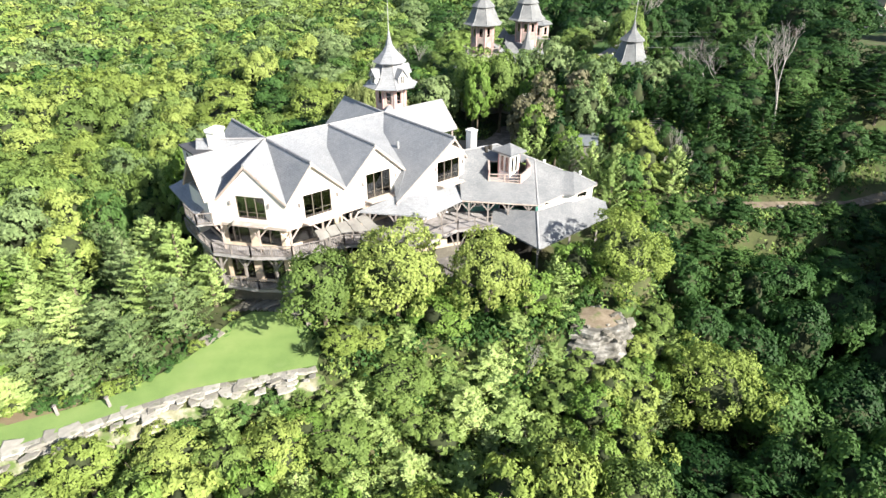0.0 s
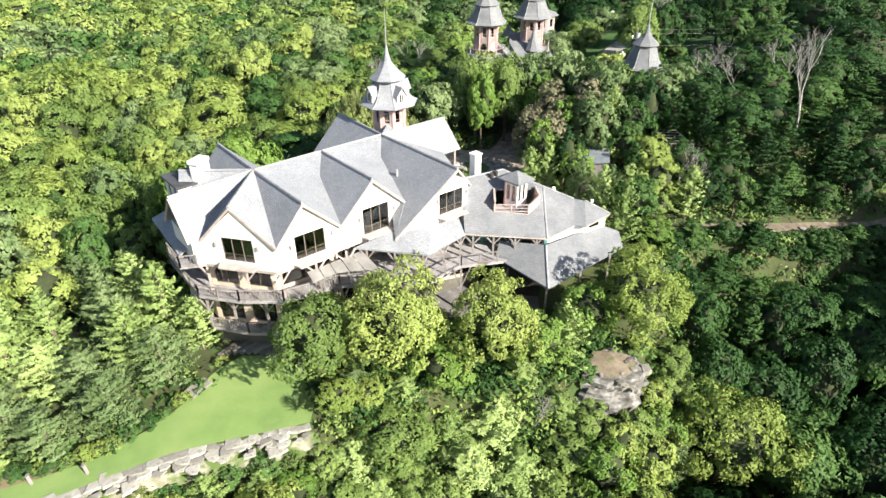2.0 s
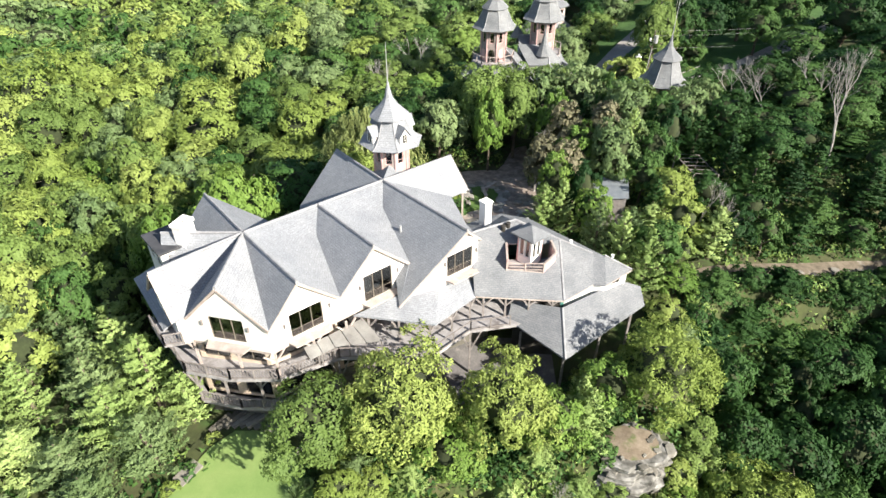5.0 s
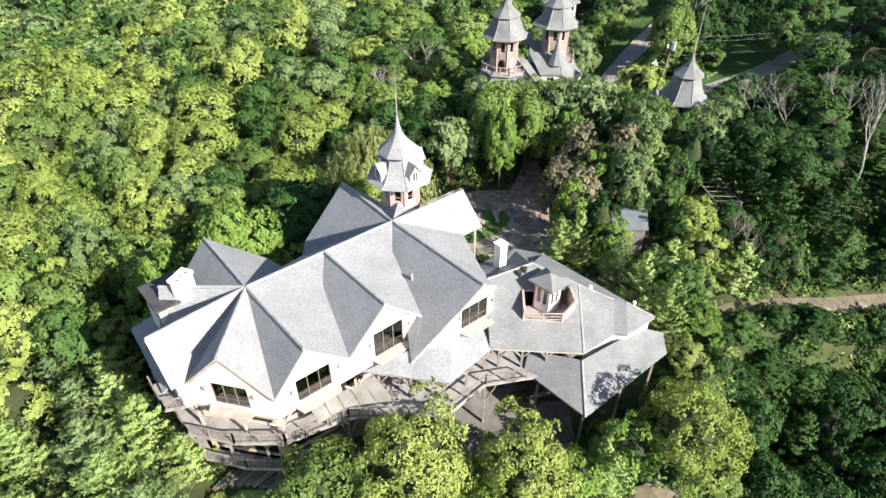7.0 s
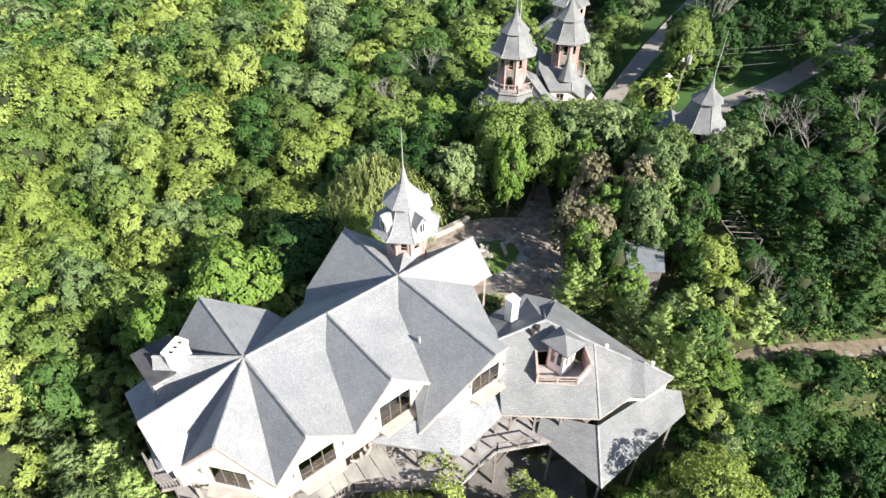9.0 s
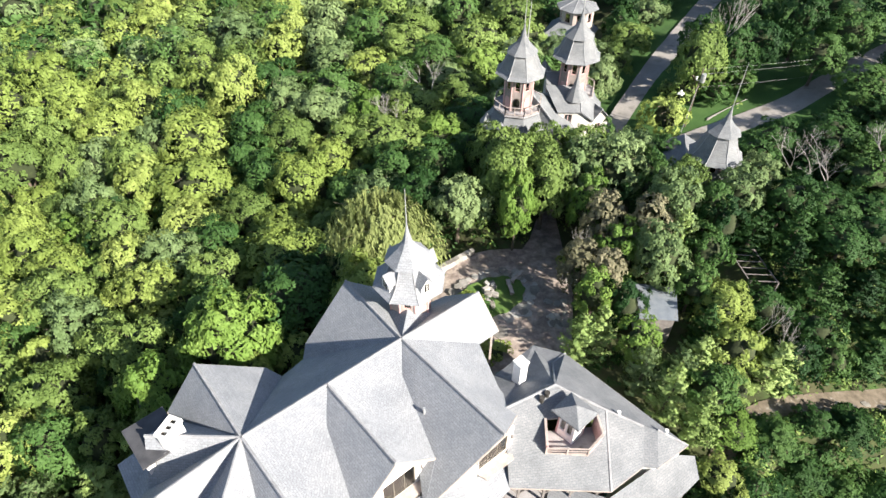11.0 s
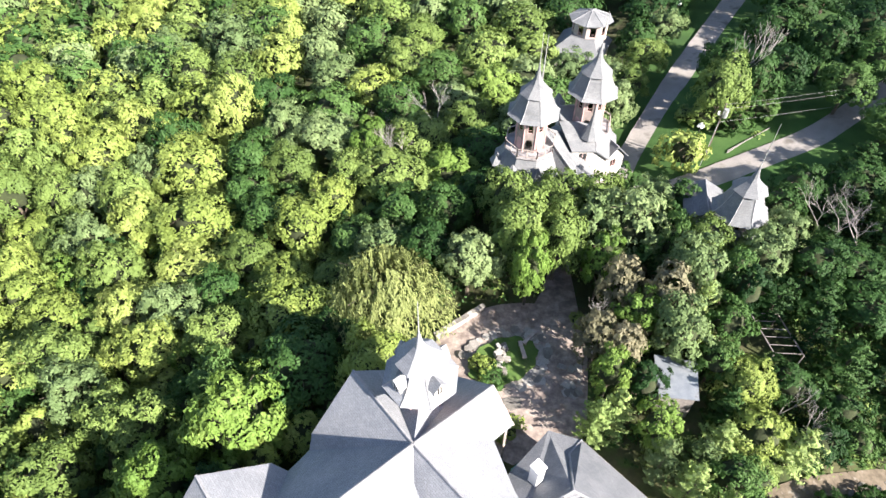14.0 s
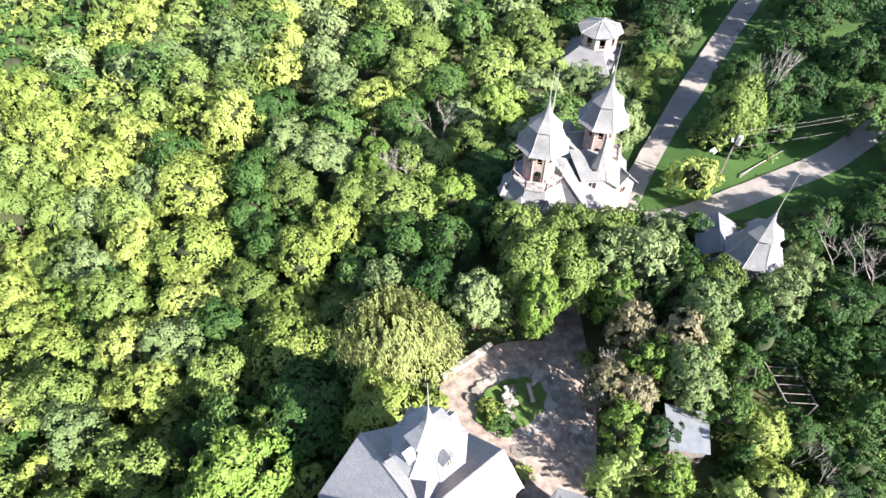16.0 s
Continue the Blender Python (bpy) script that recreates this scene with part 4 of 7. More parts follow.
sheet("soil_patch", SOIL, [(-36 + i * 0.6, 26.6 + 0.42 * (i * 0.6) - 0.5, 28.6 + 0.30 * (i * 0.6) + 0.3 * math.sin(i)) for i in range(19)], "bare brown soil worn into the lawn", "ground", 0.11)


def stone_mesh(seed, flat=0.45, mat=None):
    """A split flat block with a chipped outline, about one metre across."""
    rng = random.Random(seed)
    n = rng.choice((6, 7, 8))
    rim = []
    for i in range(n):
        a = math.tau * (i + rng.uniform(-0.28, 0.28)) / n
        q = 0.5 / max(abs(math.cos(a)), abs(math.sin(a))) * rng.uniform(0.74, 1.02)
        rim.append((q * math.cos(a), q * math.sin(a)))
    tilt = rng.uniform(-0.1, 0.1)
    rows = [(1.04, -0.5), (1.0, 0.30), (0.88, 0.5)]
    bm = bmesh.new()
    levels = [[bm.verts.new((x * k * rng.uniform(0.96, 1.04), y * k * rng.uniform(0.96, 1.04), flat * (h + (tilt * x + rng.uniform(-0.05, 0.05) if h > 0 else 0)))) for x, y in rim] for k, h in rows]
    for lo, hi in zip(levels, levels[1:]):
        for i in range(n):
            bm.faces.new((lo[i], lo[(i + 1) % n], hi[(i + 1) % n], hi[i]))
    bm.faces.new(levels[-1])
    me = bpy.data.meshes.new("stone")
    bm.to_mesh(me)
    bm.free()
    me.materials.append(mat or STONE)
    return me


STONES = [stone_mesh(i * 7.3 + 1, 0.24 + 0.04 * (i % 4)) for i in range(8)]
LEDGE = material("ledge_limestone", [(0.17, 0.16, 0.14), (0.24, 0.228, 0.20), (0.32, 0.305, 0.275)], scale=1.2, rough=0.9, bump=0.6, bump_scale=6, per_object=0.5, spots=(2.0, (0.14, 0.15, 0.09), 0.58))
LEDGE_STONES = [stone_mesh(i * 3.7 + 4, 0.08 + 0.025 * (i % 3), LEDGE) for i in range(8)]
PALE_STONES = [stone_mesh(i * 5.1 + 2, 0.40 + 0.06 * (i % 4), FLAG) for i in range(6)]
random.seed(11)


def stones(root, spots, kinds=None):
    """Stones as pieces of their own: (x, y, z, length, turn)."""
    for x, y, z, s_, a in spots:
        ob = new("stone", random.choice(kinds or STONES))
        ob.parent = root
        ob.matrix_parent_inverse = root.matrix_basis.inverted()
        ob.matrix_basis = pose(x, y, z, random.uniform(-6, 6), random.uniform(-6, 6), a) @ Matrix.Diagonal((s_, s_ * random.uniform(0.55, 0.9), s_ * random.uniform(0.7, 1.1), 1))


edging = thing("stone_edging", (-18, edge_y(-18), -4.8), "rough pale limestone blocks edging the lawn terrace", "wall", kind="structure")
spots = []
x = -33.0
while x < -9.4:
    y = edge_y(x)
    s_ = random.uniform(0.7, 2.1)
    top = land(x, y + 0.5)
    turn = math.degrees(math.atan2(edge_y(x + 1) - edge_y(x - 1), 2))
    spots.append((x, y + random.uniform(0.0, 0.35), top - 0.06 + random.uniform(-0.05, 0.02), s_, turn + random.uniform(-9, 9)))
    for k in range(random.choice((1, 2, 2, 3))):
        spots.append((x + random.uniform(-.6, .6), y - 0.25 - 0.38 * k + random.uniform(-.2, .2), top - 0.10 - 0.13 * k + random.uniform(-.06, .04), random.uniform(0.4, 1.4), turn + random.uniform(-25, 25)))
    x += s_ * 0.42
stones(edging, spots, LEDGE_STONES)
bank = []
for i in range(61):
    x = -36 + i * 26.8 / 60
    bank.append((x, edge_y(x)))
verts = []
for x, y in bank:
    top = land(x, y + 0.5)
    for j in range(7):
        verts.append((x + 0.12 * j, y + 0.45 - 0.21 * j + 0.12 * noise.noise(Vector((x * 1.3, j, 1))), top - 0.10 - 0.13 * j - 0.02 * j * j + 0.08 * noise.noise(Vector((x * 1.7, j * 0.9, 4)))))
BANK = material("stony_bank", [(0.13, 0.13, 0.08), (0.20, 0.195, 0.135), (0.30, 0.285, 0.23)], scale=1.6, rough=1.0, bump=0.7, bump_scale=9, coords="World", spots=(0.9, (0.075, 0.115, 0.03), 0.44))
tagged(mesh_object("stony_bank", verts, [(i * 7 + j, i * 7 + j + 1, i * 7 + j + 8, i * 7 + j + 7) for i in range(60) for j in range(6)], BANK, smooth=True), "pale stony bank along the terrace edge with tufts of grass", "bank", kind="structure")
ledge = thing("rock_ledge", (-16, 31.6, -5), "broad pale rock slabs at the terrace edge", "rock", kind="structure")
stones(ledge, [(-14.9, 33.2, -4.62, 1.2, 20), (-18.6, 31.6, -4.66, 1.5, 30), (-17.3, 31.5, -4.85, 1.4, 24), (-20.5, 30.3, -4.8, 1.3, 25), (-23.5, 28.6, -5.0, 1.3, 30), (-25.5, 27.5, -5.2, 1.2, 28), (-12.5, 33.2, -4.9, 1.0, 15), (-27.8, 26.2, -5.5, 1.2, 20)], LEDGE_STONES)

steps = thing("stone_steps", (-15, 42, -4.5), "flat stone slabs fanned out as steps below the deck", "steps", kind="structure")
for i in range(9):
    f = i / 8
    ang = 58 - 26 * f
    m = pose(-17.4 + 4.6 * f, 42.3 - 0.5 * f + 0.5 * math.sin(f * 3), -4.34 + 0.05 * (i % 3), 3, 0, ang)
    part("step_slab", box_bm((-0.95, -0.17, -0.2), (0.95, 0.17, 0.06 + 0.04 * (i % 2)), m), STONE, steps)

for at, turn, size in (((-11.9, 40.9, -4.42), 30, (1.5, 0.5)), ((-11.0, 40.0, -4.42), 105, (1.3, 0.45))):
    b = thing("stone_bench", at, "low grey stone bench slab at the lawn edge", "bench", "garden benches")
    m = pose(*at, 0, 0, turn)
    part("seat", box_bm((-size[0] / 2, -size[1] / 2, 0.36), (size[0] / 2, size[1] / 2, 0.48), m), STONE, b)
    for sx in (-0.45, 0.45):
        part("leg", box_bm((sx - 0.1, -size[1] / 2 + 0.05, 0), (sx + 0.1, size[1] / 2 - 0.05, 0.36), m), STONE, b)
at = (-18.3, 38.0, -4.45)
slabt = thing("stone_slab", at, "pale flat stone slab lying at the lawn edge", "stone")
part("slab", box_bm((-0.9, -0.5, 0.0), (0.9, 0.5, 0.22), pose(*at, 4, 0, 60)), STONE, slabt)
for at in ((-26.0, 29.9), (-22.8, 30.6)):
    z = land(*at)
    p = thing("marker_post", (*at, z), "short leaning grey wooden post on the lawn", "post", "lawn posts")
    part("shaft", beam_bm((*at, z - 0.2), (at[0] - 0.12, at[1] + 0.1, z + 0.8), 0.2, 0.16), TRIM, p)
    part("cap", beam_bm((at[0] - 0.12, at[1] + 0.1, z + 0.8), (at[0] - 0.125, at[1] + 0.1, z + 0.84), 0.24, 0.2), TRIM, p)


def yucca(at, r):
    """A rosette of stiff pointed leaves."""
    z = land(*at) + 0.05
    root = thing("yucca_plant", (*at, z), "spiky grey-green yucca rosette at the lawn edge", "plant", "yuccas")
    bm = bmesh.new()
    for i in range(70):
        a = i * 2.399
        el = radians(10 + 75 * (i / 70))
        d = Vector((math.cos(a) * math.cos(el), math.sin(a) * math.cos(el), math.sin(el)))
        side = Vector((-math.sin(a), math.cos(a), 0)) * 0.05
        base = Vector((*at, z))
        v = [bm.verts.new(base - side), bm.verts.new(base + side), bm.verts.new(base + d * r * 0.6 + side * 0.8), bm.verts.new(base + d * r), bm.verts.new(base + d * r * 0.6 - side * 0.8)]
        bm.faces.new(v)
    part("leaf_rosette", bm, LEAF_GREY, root)


for at, r in (((-10.6, 36.2), 0.95), ((-9.7, 37.0), 0.7), ((-9.4, 38.0), 0.8)):
    yucca(at, r)

# rock outcrop that breaks through the trees, and the ledge path on the east
ROCK_PALE = material("pale_cliff_rock", [(0.07, 0.066, 0.058), (0.15, 0.145, 0.132), (0.29, 0.28, 0.265)], scale=1.5, rough=0.95, bump=0.8, bump_scale=5, coords="World", spots=(1.1, (0.09, 0.08, 0.065), 0.56))
outcrop = thing("rock_outcrop", (12.7, 39.6, -7), "pale weathered limestone bluff with bare soil on top", "rock")
rng = random.Random(4)
for k in range(7):
    z1 = -3.95 - 0.40 * k
    bm = bmesh.new()
    rim = []
    for i in range(26):
        a = math.tau * i / 26
        q = 1 + 0.16 * noise.noise(Vector((math.cos(a) * 1.6, math.sin(a) * 1.6, k * 0.35))) + rng.uniform(-0.16, 0.16) + 0.025 * k
        rim.append((12.9 + 2.45 * q * math.cos(a) - 0.10 * k * (math.sin(a) < -0.4), 39.9 + 1.7 * q * math.sin(a) + 0.35 * math.cos(a) - 0.10 * k))
    rows = [[bm.verts.new((x, y, z1 - 0.52)) for x, y in rim], [bm.verts.new((12.7 + (x - 12.7) * 1.02, 39.9 + (y - 39.9) * 1.02, z1 - 0.12 + rng.uniform(-0.06, 0.06))) for x, y in rim], [bm.verts.new((12.7 + (x - 12.7) * 0.94, 39.9 + (y - 39.9) * 0.94, z1 + rng.uniform(-0.06, 0.06))) for x, y in rim]]
    for lo, hi in zip(rows, rows[1:]):
        for i in range(26):
            bm.faces.new((lo[i], lo[(i + 1) % 26], hi[(i + 1) % 26], hi[i]))
    bm.faces.new(rows[-1])
    part("stratum", bm, ROCK_PALE, outcrop)
EARTH = material("dry_earth", [(0.15, 0.115, 0.08), (0.24, 0.195, 0.145)], scale=1.2, rough=1.0, bump=0.5, bump_scale=7, coords="World", spots=(1.0, (0.11, 0.13, 0.05), 0.58))
bm = bmesh.new()
mid = bm.verts.new((12.6, 40.3, -3.72))
rim = [bm.verts.new((12.6 + 1.95 * math.cos(math.tau * i / 18) * (1 + 0.2 * noise.noise(Vector((i * 0.8, 1, 1)))), 40.1 + 1.5 * math.sin(math.tau * i / 18) * (1 + 0.2 * noise.noise(Vector((i * 0.8, 5, 1)))), -3.90)) for i in range(18)]
for i in range(18):
    bm.faces.new((mid, rim[i], rim[(i + 1) % 18]))
part("soil_cap", bm, EARTH, outcrop, "dry brown soil with thin grass")
stones(thing("rock_rubble", (13, 40, -5), "broken pale stones on the outcrop", "rock", kind="structure"), [(13.9, 40.2, -3.85, 0.5, 10), (11.6, 38.8, -3.85, 0.4, 80), (14.2, 40.5, -3.86, 0.6, 40), (14.2, 39.4, -3.86, 0.5, 15), (13.2, 39.0, -3.86, 0.4, 50)] + [(12.9 + 2.5 * math.cos(a), 39.9 + 1.75 * math.sin(a) + 0.35 * math.cos(a), z, random.uniform(0.5, 1.1), random.uniform(0, 180)) for a, z in [(-2.7 + 0.19 * i, -4.0 - 0.38 * (i * 7 % 6)) for i in range(18)]])
DIRT = material("dirt_path", [(0.10, 0.08, 0.055), (0.19, 0.155, 0.115)], scale=1.6, rough=1.0, bump=0.4, bump_scale=6, coords="World", spots=(0.9, (0.36, 0.33, 0.29), 0.6))
PATH = ((17.2, 50.6), (18.6, 53.2), (20.6, 55.6), (23.5, 57.2), (28.5, 58.0), (34, 58.6), (46, 60.5), (60, 64.0))


def ribbon(name, line, width, mat, label, category, z_off=0.06, per=1.5):
    """A way laid on the land along a line of points."""
    pts = []
    for (x0, y0), (x1, y1) in zip(line, line[1:]):
        n = max(1, int(math.hypot(x1 - x0, y1 - y0) / per))
        pts += [Vector((x0 + (x1 - x0) * i / n, y0 + (y1 - y0) * i / n, 0)) for i in range(n)]
    pts.append(Vector((*line[-1], 0)))
    for _ in range(4):
        pts = [pts[0]] + [(a + b * 2 + c) / 4 for a, b, c in zip(pts, pts[1:], pts[2:])] + [pts[-1]]
    verts, faces = [], []
    m = 6
    for i, p in enumerate(pts):
        d = (pts[min(i + 1, len(pts) - 1)] - pts[max(i - 1, 0)]).normalized()
        nrm = Vector((-d.y, d.x, 0))
        wob = width * (1 + 0.06 * noise.noise(p * 0.5))
        zc = land(p.x, p.y)
        for j in range(m + 1):
            q = p + nrm * wob * (j / m - 0.5)
            verts.append((q.x, q.y, max(zc - 0.1, 0.5 * (zc + land(q.x, q.y))) + z_off))
    for i in range(len(pts) - 1):
        for j in range(m):
            a = i * (m + 1) + j
            faces.append((a, a + 1, a + m + 2, a + m + 1))
    return tagged(mesh_object(name, verts, faces, mat, smooth=True), label, category, kind="structure")


ribbon("path", PATH, 1.7, DIRT, "narrow dirt path along the bluff", "path", 0.12)
stones(thing("path_stones", (26, 57, -2), "pale stones along the bluff path", "stones", kind="structure"), [(19 + 1.25 * i, lerp_line(PATH, 19 + 1.25 * i) - 0.6 + random.uniform(-.5, .3), land(19 + 1.25 * i, lerp_line(PATH, 19 + 1.25 * i)) + 0.08, random.uniform(0.4, 1.0), random.uniform(0, 90)) for i in range(22)])

# ---- drives and meadow ----
DRIVE_A = ((15.5, 90), (19.2, 97.5), (30.2, 115.4), (40, 130), (47, 140), (75, 172))
DRIVE_B = ((17.5, 91.5), (22, 90.8), (28, 92.4), (41, 97.4), (53, 105.5), (85, 122))


def meadow():
    verts, faces, idx = [], [], {}

    def ok(x, y):
        if not (14 < x < 110 and 88 < y < 175):
            return False
        return y > lerp_line(tuple(DRIVE_B), x) - 6 and x > 17 + (y - 97) * 0.62 - 6
    xs, ys = np.arange(14, 110, 1.5), np.arange(88, 175, 1.5)
    for i, x in enumerate(xs[:-1]):
        for j, y in enumerate(ys[:-1]):
            if ok(x, y):
                f = []
                for a, b in ((i, j), (i + 1, j), (i + 1, j + 1), (i, j + 1)):
                    if (a, b) not in idx:
                        idx[(a, b)] = len(verts)
                        verts.append((xs[a], ys[b], land(xs[a], ys[b]) + 0.02))
                    f.append(idx[(a, b)])
                faces.append(f)
    return tagged(mesh_object("meadow", verts, faces, MEADOW, smooth=True), "open green grass between the drives", "grass", kind="structure")


MEADOW = material("rough_grass", [(0.030, 0.080, 0.014), (0.042, 0.105, 0.018), (0.058, 0.128, 0.025)], scale=0.3, rough=1.0, bump=0.5, bump_scale=20, coords="World")
meadow()
ribbon("drive", DRIVE_A, 3.3, CONCRETE, "pale concrete drive with worn patches", "road", 0.14)
ribbon("drive", DRIVE_B, 3.3, CONCRETE, "pale concrete drive with worn patches", "road", 0.10)
sheet("grass_patch", LAWN, [(44 + i, 84 - 2 * math.sin(i * 0.4), 90 + 2 * math.sin(i * 0.5)) for i in range(9)], "small patch of open grass", "grass", 0.08)

# ---- fore-court ----
COBBLE = material("brown_paving", [(0.17, 0.135, 0.118), (0.26, 0.212, 0.185), (0.37, 0.31, 0.27)], scale=1.4, rough=0.9, bump=0.5, bump_scale=5, coords="World", spots=(1.1, (0.38, 0.33, 0.28), 0.60))
court = ((-4.6, 66.0, 71.2), (-3.6, 64.5, 72.0), (-2, 62.0, 73.4), (0, 60.0, 75.0), (2, 59.0, 75.6), (4, 60.0, 75.8), (5.5, 60.5, 75.7), (6.5, 60.5, 77.5), (7.5, 61.0, 80.5), (8.4, 62.0, 82.0), (9.2, 66.0, 82.4), (10.0, 71.0, 82.8))
sheet("court_paving", COBBLE, [(a[0] + (b[0] - a[0]) * q / 3, a[1] + (b[1] - a[1]) * q / 3, a[2] + (b[2] - a[2]) * q / 3) for a, b in zip(court, court[1:]) for q in range(3)], "brown mottled stone paving of the fore-court", "paving", 0.10)
ISL = (1.9, 68.9)
# Darker than the lawn: shade over the island is put into the colour.
ISLE = material("island_grass", [(0.045, 0.095, 0.018), (0.07, 0.13, 0.025), (0.10, 0.16, 0.035)], scale=0.8, rough=0.95, bump=0.5, bump_scale=25, coords="World", spots=(0.9, (0.13, 0.15, 0.05), 0.62))


def isl_pt(a, k=1.0):
    c, s_ = math.cos(a), math.sin(a)
    return Vector((ISL[0] + k * (3.5 * c * 0.86 - 2.35 * s_ * 0.5), ISL[1] + k * (3.5 * c * 0.5 + 2.35 * s_ * 0.86), 0))


zc = land(*ISL) + 0.10
rim = [isl_pt(i * math.tau / 40, 1 + 0.05 * math.sin(i * 1.7)) for i in range(40)]
bm = slab_bm([Vector((p.x, p.y, zc + 0.12)) for p in rim], 0.3)
tagged(part("island_lawn", bm, ISLE, None), "rounded grass island in the fore-court", "lawn", kind="structure")
flags = thing("flagstones", (4, 70, zc), "pale irregular flagstones round the grass island", "paving", kind="structure")
random.seed(21)
for i in range(26):
    a = -1.9 + i * 0.165
    for k in (1.12, 1.32):
        if random.random() < 0.25:
            continue
        c = isl_pt(a + random.uniform(-.04, .04), k + random.uniform(-.04, .04))
        r = random.uniform(0.34, 0.55)
        n = random.choice((5, 6, 7))
        pts = [Vector((c.x + r * random.uniform(.8, 1.15) * math.cos(j * math.tau / n), c.y + r * random.uniform(.8, 1.15) * math.sin(j * math.tau / n), zc + 0.03 + 0.004 * (i % 5) + 0.02 * (k > 1.2))) for j in range(n)]
        part("flagstone", slab_bm(pts, 0.08), FLAG, flags)
for c, r in (((2.4, 64.6), 1.0), ((4.9, 66.9), 0.8)):
    pts = [Vector((c[0] + r * random.uniform(.8, 1.2) * math.cos(j * math.tau / 7), c[1] + r * 0.75 * random.uniform(.8, 1.2) * math.sin(j * math.tau / 7), zc + 0.05)) for j in range(7)]
    part("flagstone", slab_bm(pts, 0.1), FLAG, flags)
stones(thing("rock_fountain", (1.8, 68.6, zc), "white stacked rocks round a small garden cascade", "rocks"), [(1.75 + 0.55 * math.cos(i * 1.3) * (1 - i / 22) + 0.25 * math.sin(i), 68.8 + 1.5 * math.sin(i * 0.9), zc + 0.25 + 0.10 * (i % 4), random.uniform(0.5, 0.9), random.uniform(0, 180)) for i in range(16)], PALE_STONES)
stones(thing("rock_pile", (7.9, 66.8, zc), "low heap of pale stones beside the court", "rocks"), [(7.9 + random.uniform(-.8, .8), 66.7 + random.uniform(-1.7, 1.7), zc - 0.12 + random.uniform(0.0, 0.08), random.uniform(0.7, 1.2), random.uniform(0, 180)) for i in range(13)], PALE_STONES)
for at, turn in (((4.5, 71.2), 48), ((3.7, 69.8), 100)):
    z = zc + 0.12
    m = pose(*at, z, 0, 0, turn)
    b = thing("timber_bench", (*at, z), "plain pale timber bench on the grass island", "bench", "court benches")
    part("seat", box_bm((-0.95, -0.18, 0.36), (0.95, 0.18, 0.46), m), PALE, b)
    for sx in (-0.7, 0.7):
        part("leg", box_bm((sx - 0.08, -0.15, 0), (sx + 0.08, 0.15, 0.36), m), PALE, b)
lw = thing("low_wall", (-1.8, 73, zc), "low pale stone wall at the back of the court", "wall", kind="structure")
for i in range(12):
    f = i / 11
    m = pose(-4.2 + 4.4 * f, 71.6 + 3.3 * f, zc, 0, 0, 37 + random.uniform(-5, 5))
    part("stone_block", box_bm((-0.27, -0.2, -0.2), (0.24, 0.2, 0.42 + random.uniform(-.05, .05)), m), FLAG, lw)
    part("coping", box_bm((-0.28, -0.24, 0.48), (0.25, 0.24, 0.56), m), FLAG, lw)

# ---- small sheds, trellis, pole and lamps ----
def gable_hall(parent, p0, p1, half, eave, ridge, base, wall_mat, over=0.35, roof_mat=None):
    """A gabled hall along p0-p1: walls, gables and two roof slopes."""
    a, b = Vector((*p0, 0)), Vector((*p1, 0))
    d = (b - a).normalized()
    n = Vector((-d.y, d.x, 0))
    up = Vector((0, 0, 1))
    for s_ in (-1, 1):
        e0, e1 = a - d * over + n * s_ * (half + over), b + d * over + n * s_ * (half + over)
        dz = (ridge - eave) * over / half
        part("roof_slope", slab_bm([a - d * over + up * ridge, b + d * over + up * ridge, e1 + up * (eave - dz), e0 + up * (eave - dz)], 0.12), roof_mat or SHINGLE, parent, "grey shingled roof slope")
    ln = (b - a).length
    c = [a - n * half, b - n * half, b + n * half, a + n * half]
    for i in range(4):
        q0, q1 = c[i], c[(i + 1) % 4]
        w = (q1 - q0).length
        tops = [(0, eave - 0.12), (w / 2, ridge - 0.2), (w, eave - 0.12)] if i % 2 else [(0, eave - 0.12), (w, eave - 0.12)]
        o = [(w / 2 - 0.4, w / 2 + 0.4, eave - 1.5, eave - 0.5)]
        part("wall", panel_bm(q0, q1, base, tops, o, 0.2), wall_mat, parent)
        window(parent, q0, q1, *o[0], panes=2, mat=PINK)
    part("ridge_cap", rod_bm(a - d * over + up * ridge, b + d * over + up * ridge, 0.08, 0.08, 6), RIDGE, parent)


shed = thing("garden_shed", (16, 65, 0), "small shed with a pale sheet-metal roof under trees", "shed")
sh = [Vector((14.4, 67.1, 2.75)), Vector((17.7, 66.1, 3.1)), Vector((16.9, 62.6, 2.9)), Vector((13.9, 63.2, 2.5))]
SHEET = material("pale_sheet_metal", [(0.22, 0.245, 0.28), (0.31, 0.335, 0.365)], scale=1.5, rough=0.5, metal=0.3, bump=0.1, spots=(1.5, (0.2, 0.2, 0.2), 0.62))
part("roof_sheet", slab_bm(sh, 0.08), SHEET, shed, "pale weathered metal roof")
cc = sum(sh, Vector()) / 4
ins = [cc + (p - cc) * 0.88 for p in sh]
for a, b in zip(ins[::-1], ins[::-1][1:] + ins[::-1][:1]):
    ln = Vector((b.x - a.x, b.y - a.y, 0)).length
    part("wall", panel_bm(a, b, -1.2, [(0, a.z - 0.1), (ln, b.z - 0.1)], (), 0.12), TRIM, shed, "dark weathered board wall")
tre = thing("trellis", (25.2, 69, 1), "open garden trellis of weathered bars", "trellis")
for i in range(6):
    y = 71.2 - 0.85 * i
    part("bar", beam_bm((23.9 + 0.12 * i, y, 3.2), (26.4 + 0.1 * i, y - 0.15, 3.2), 0.05, 0.05), TRIM, tre)
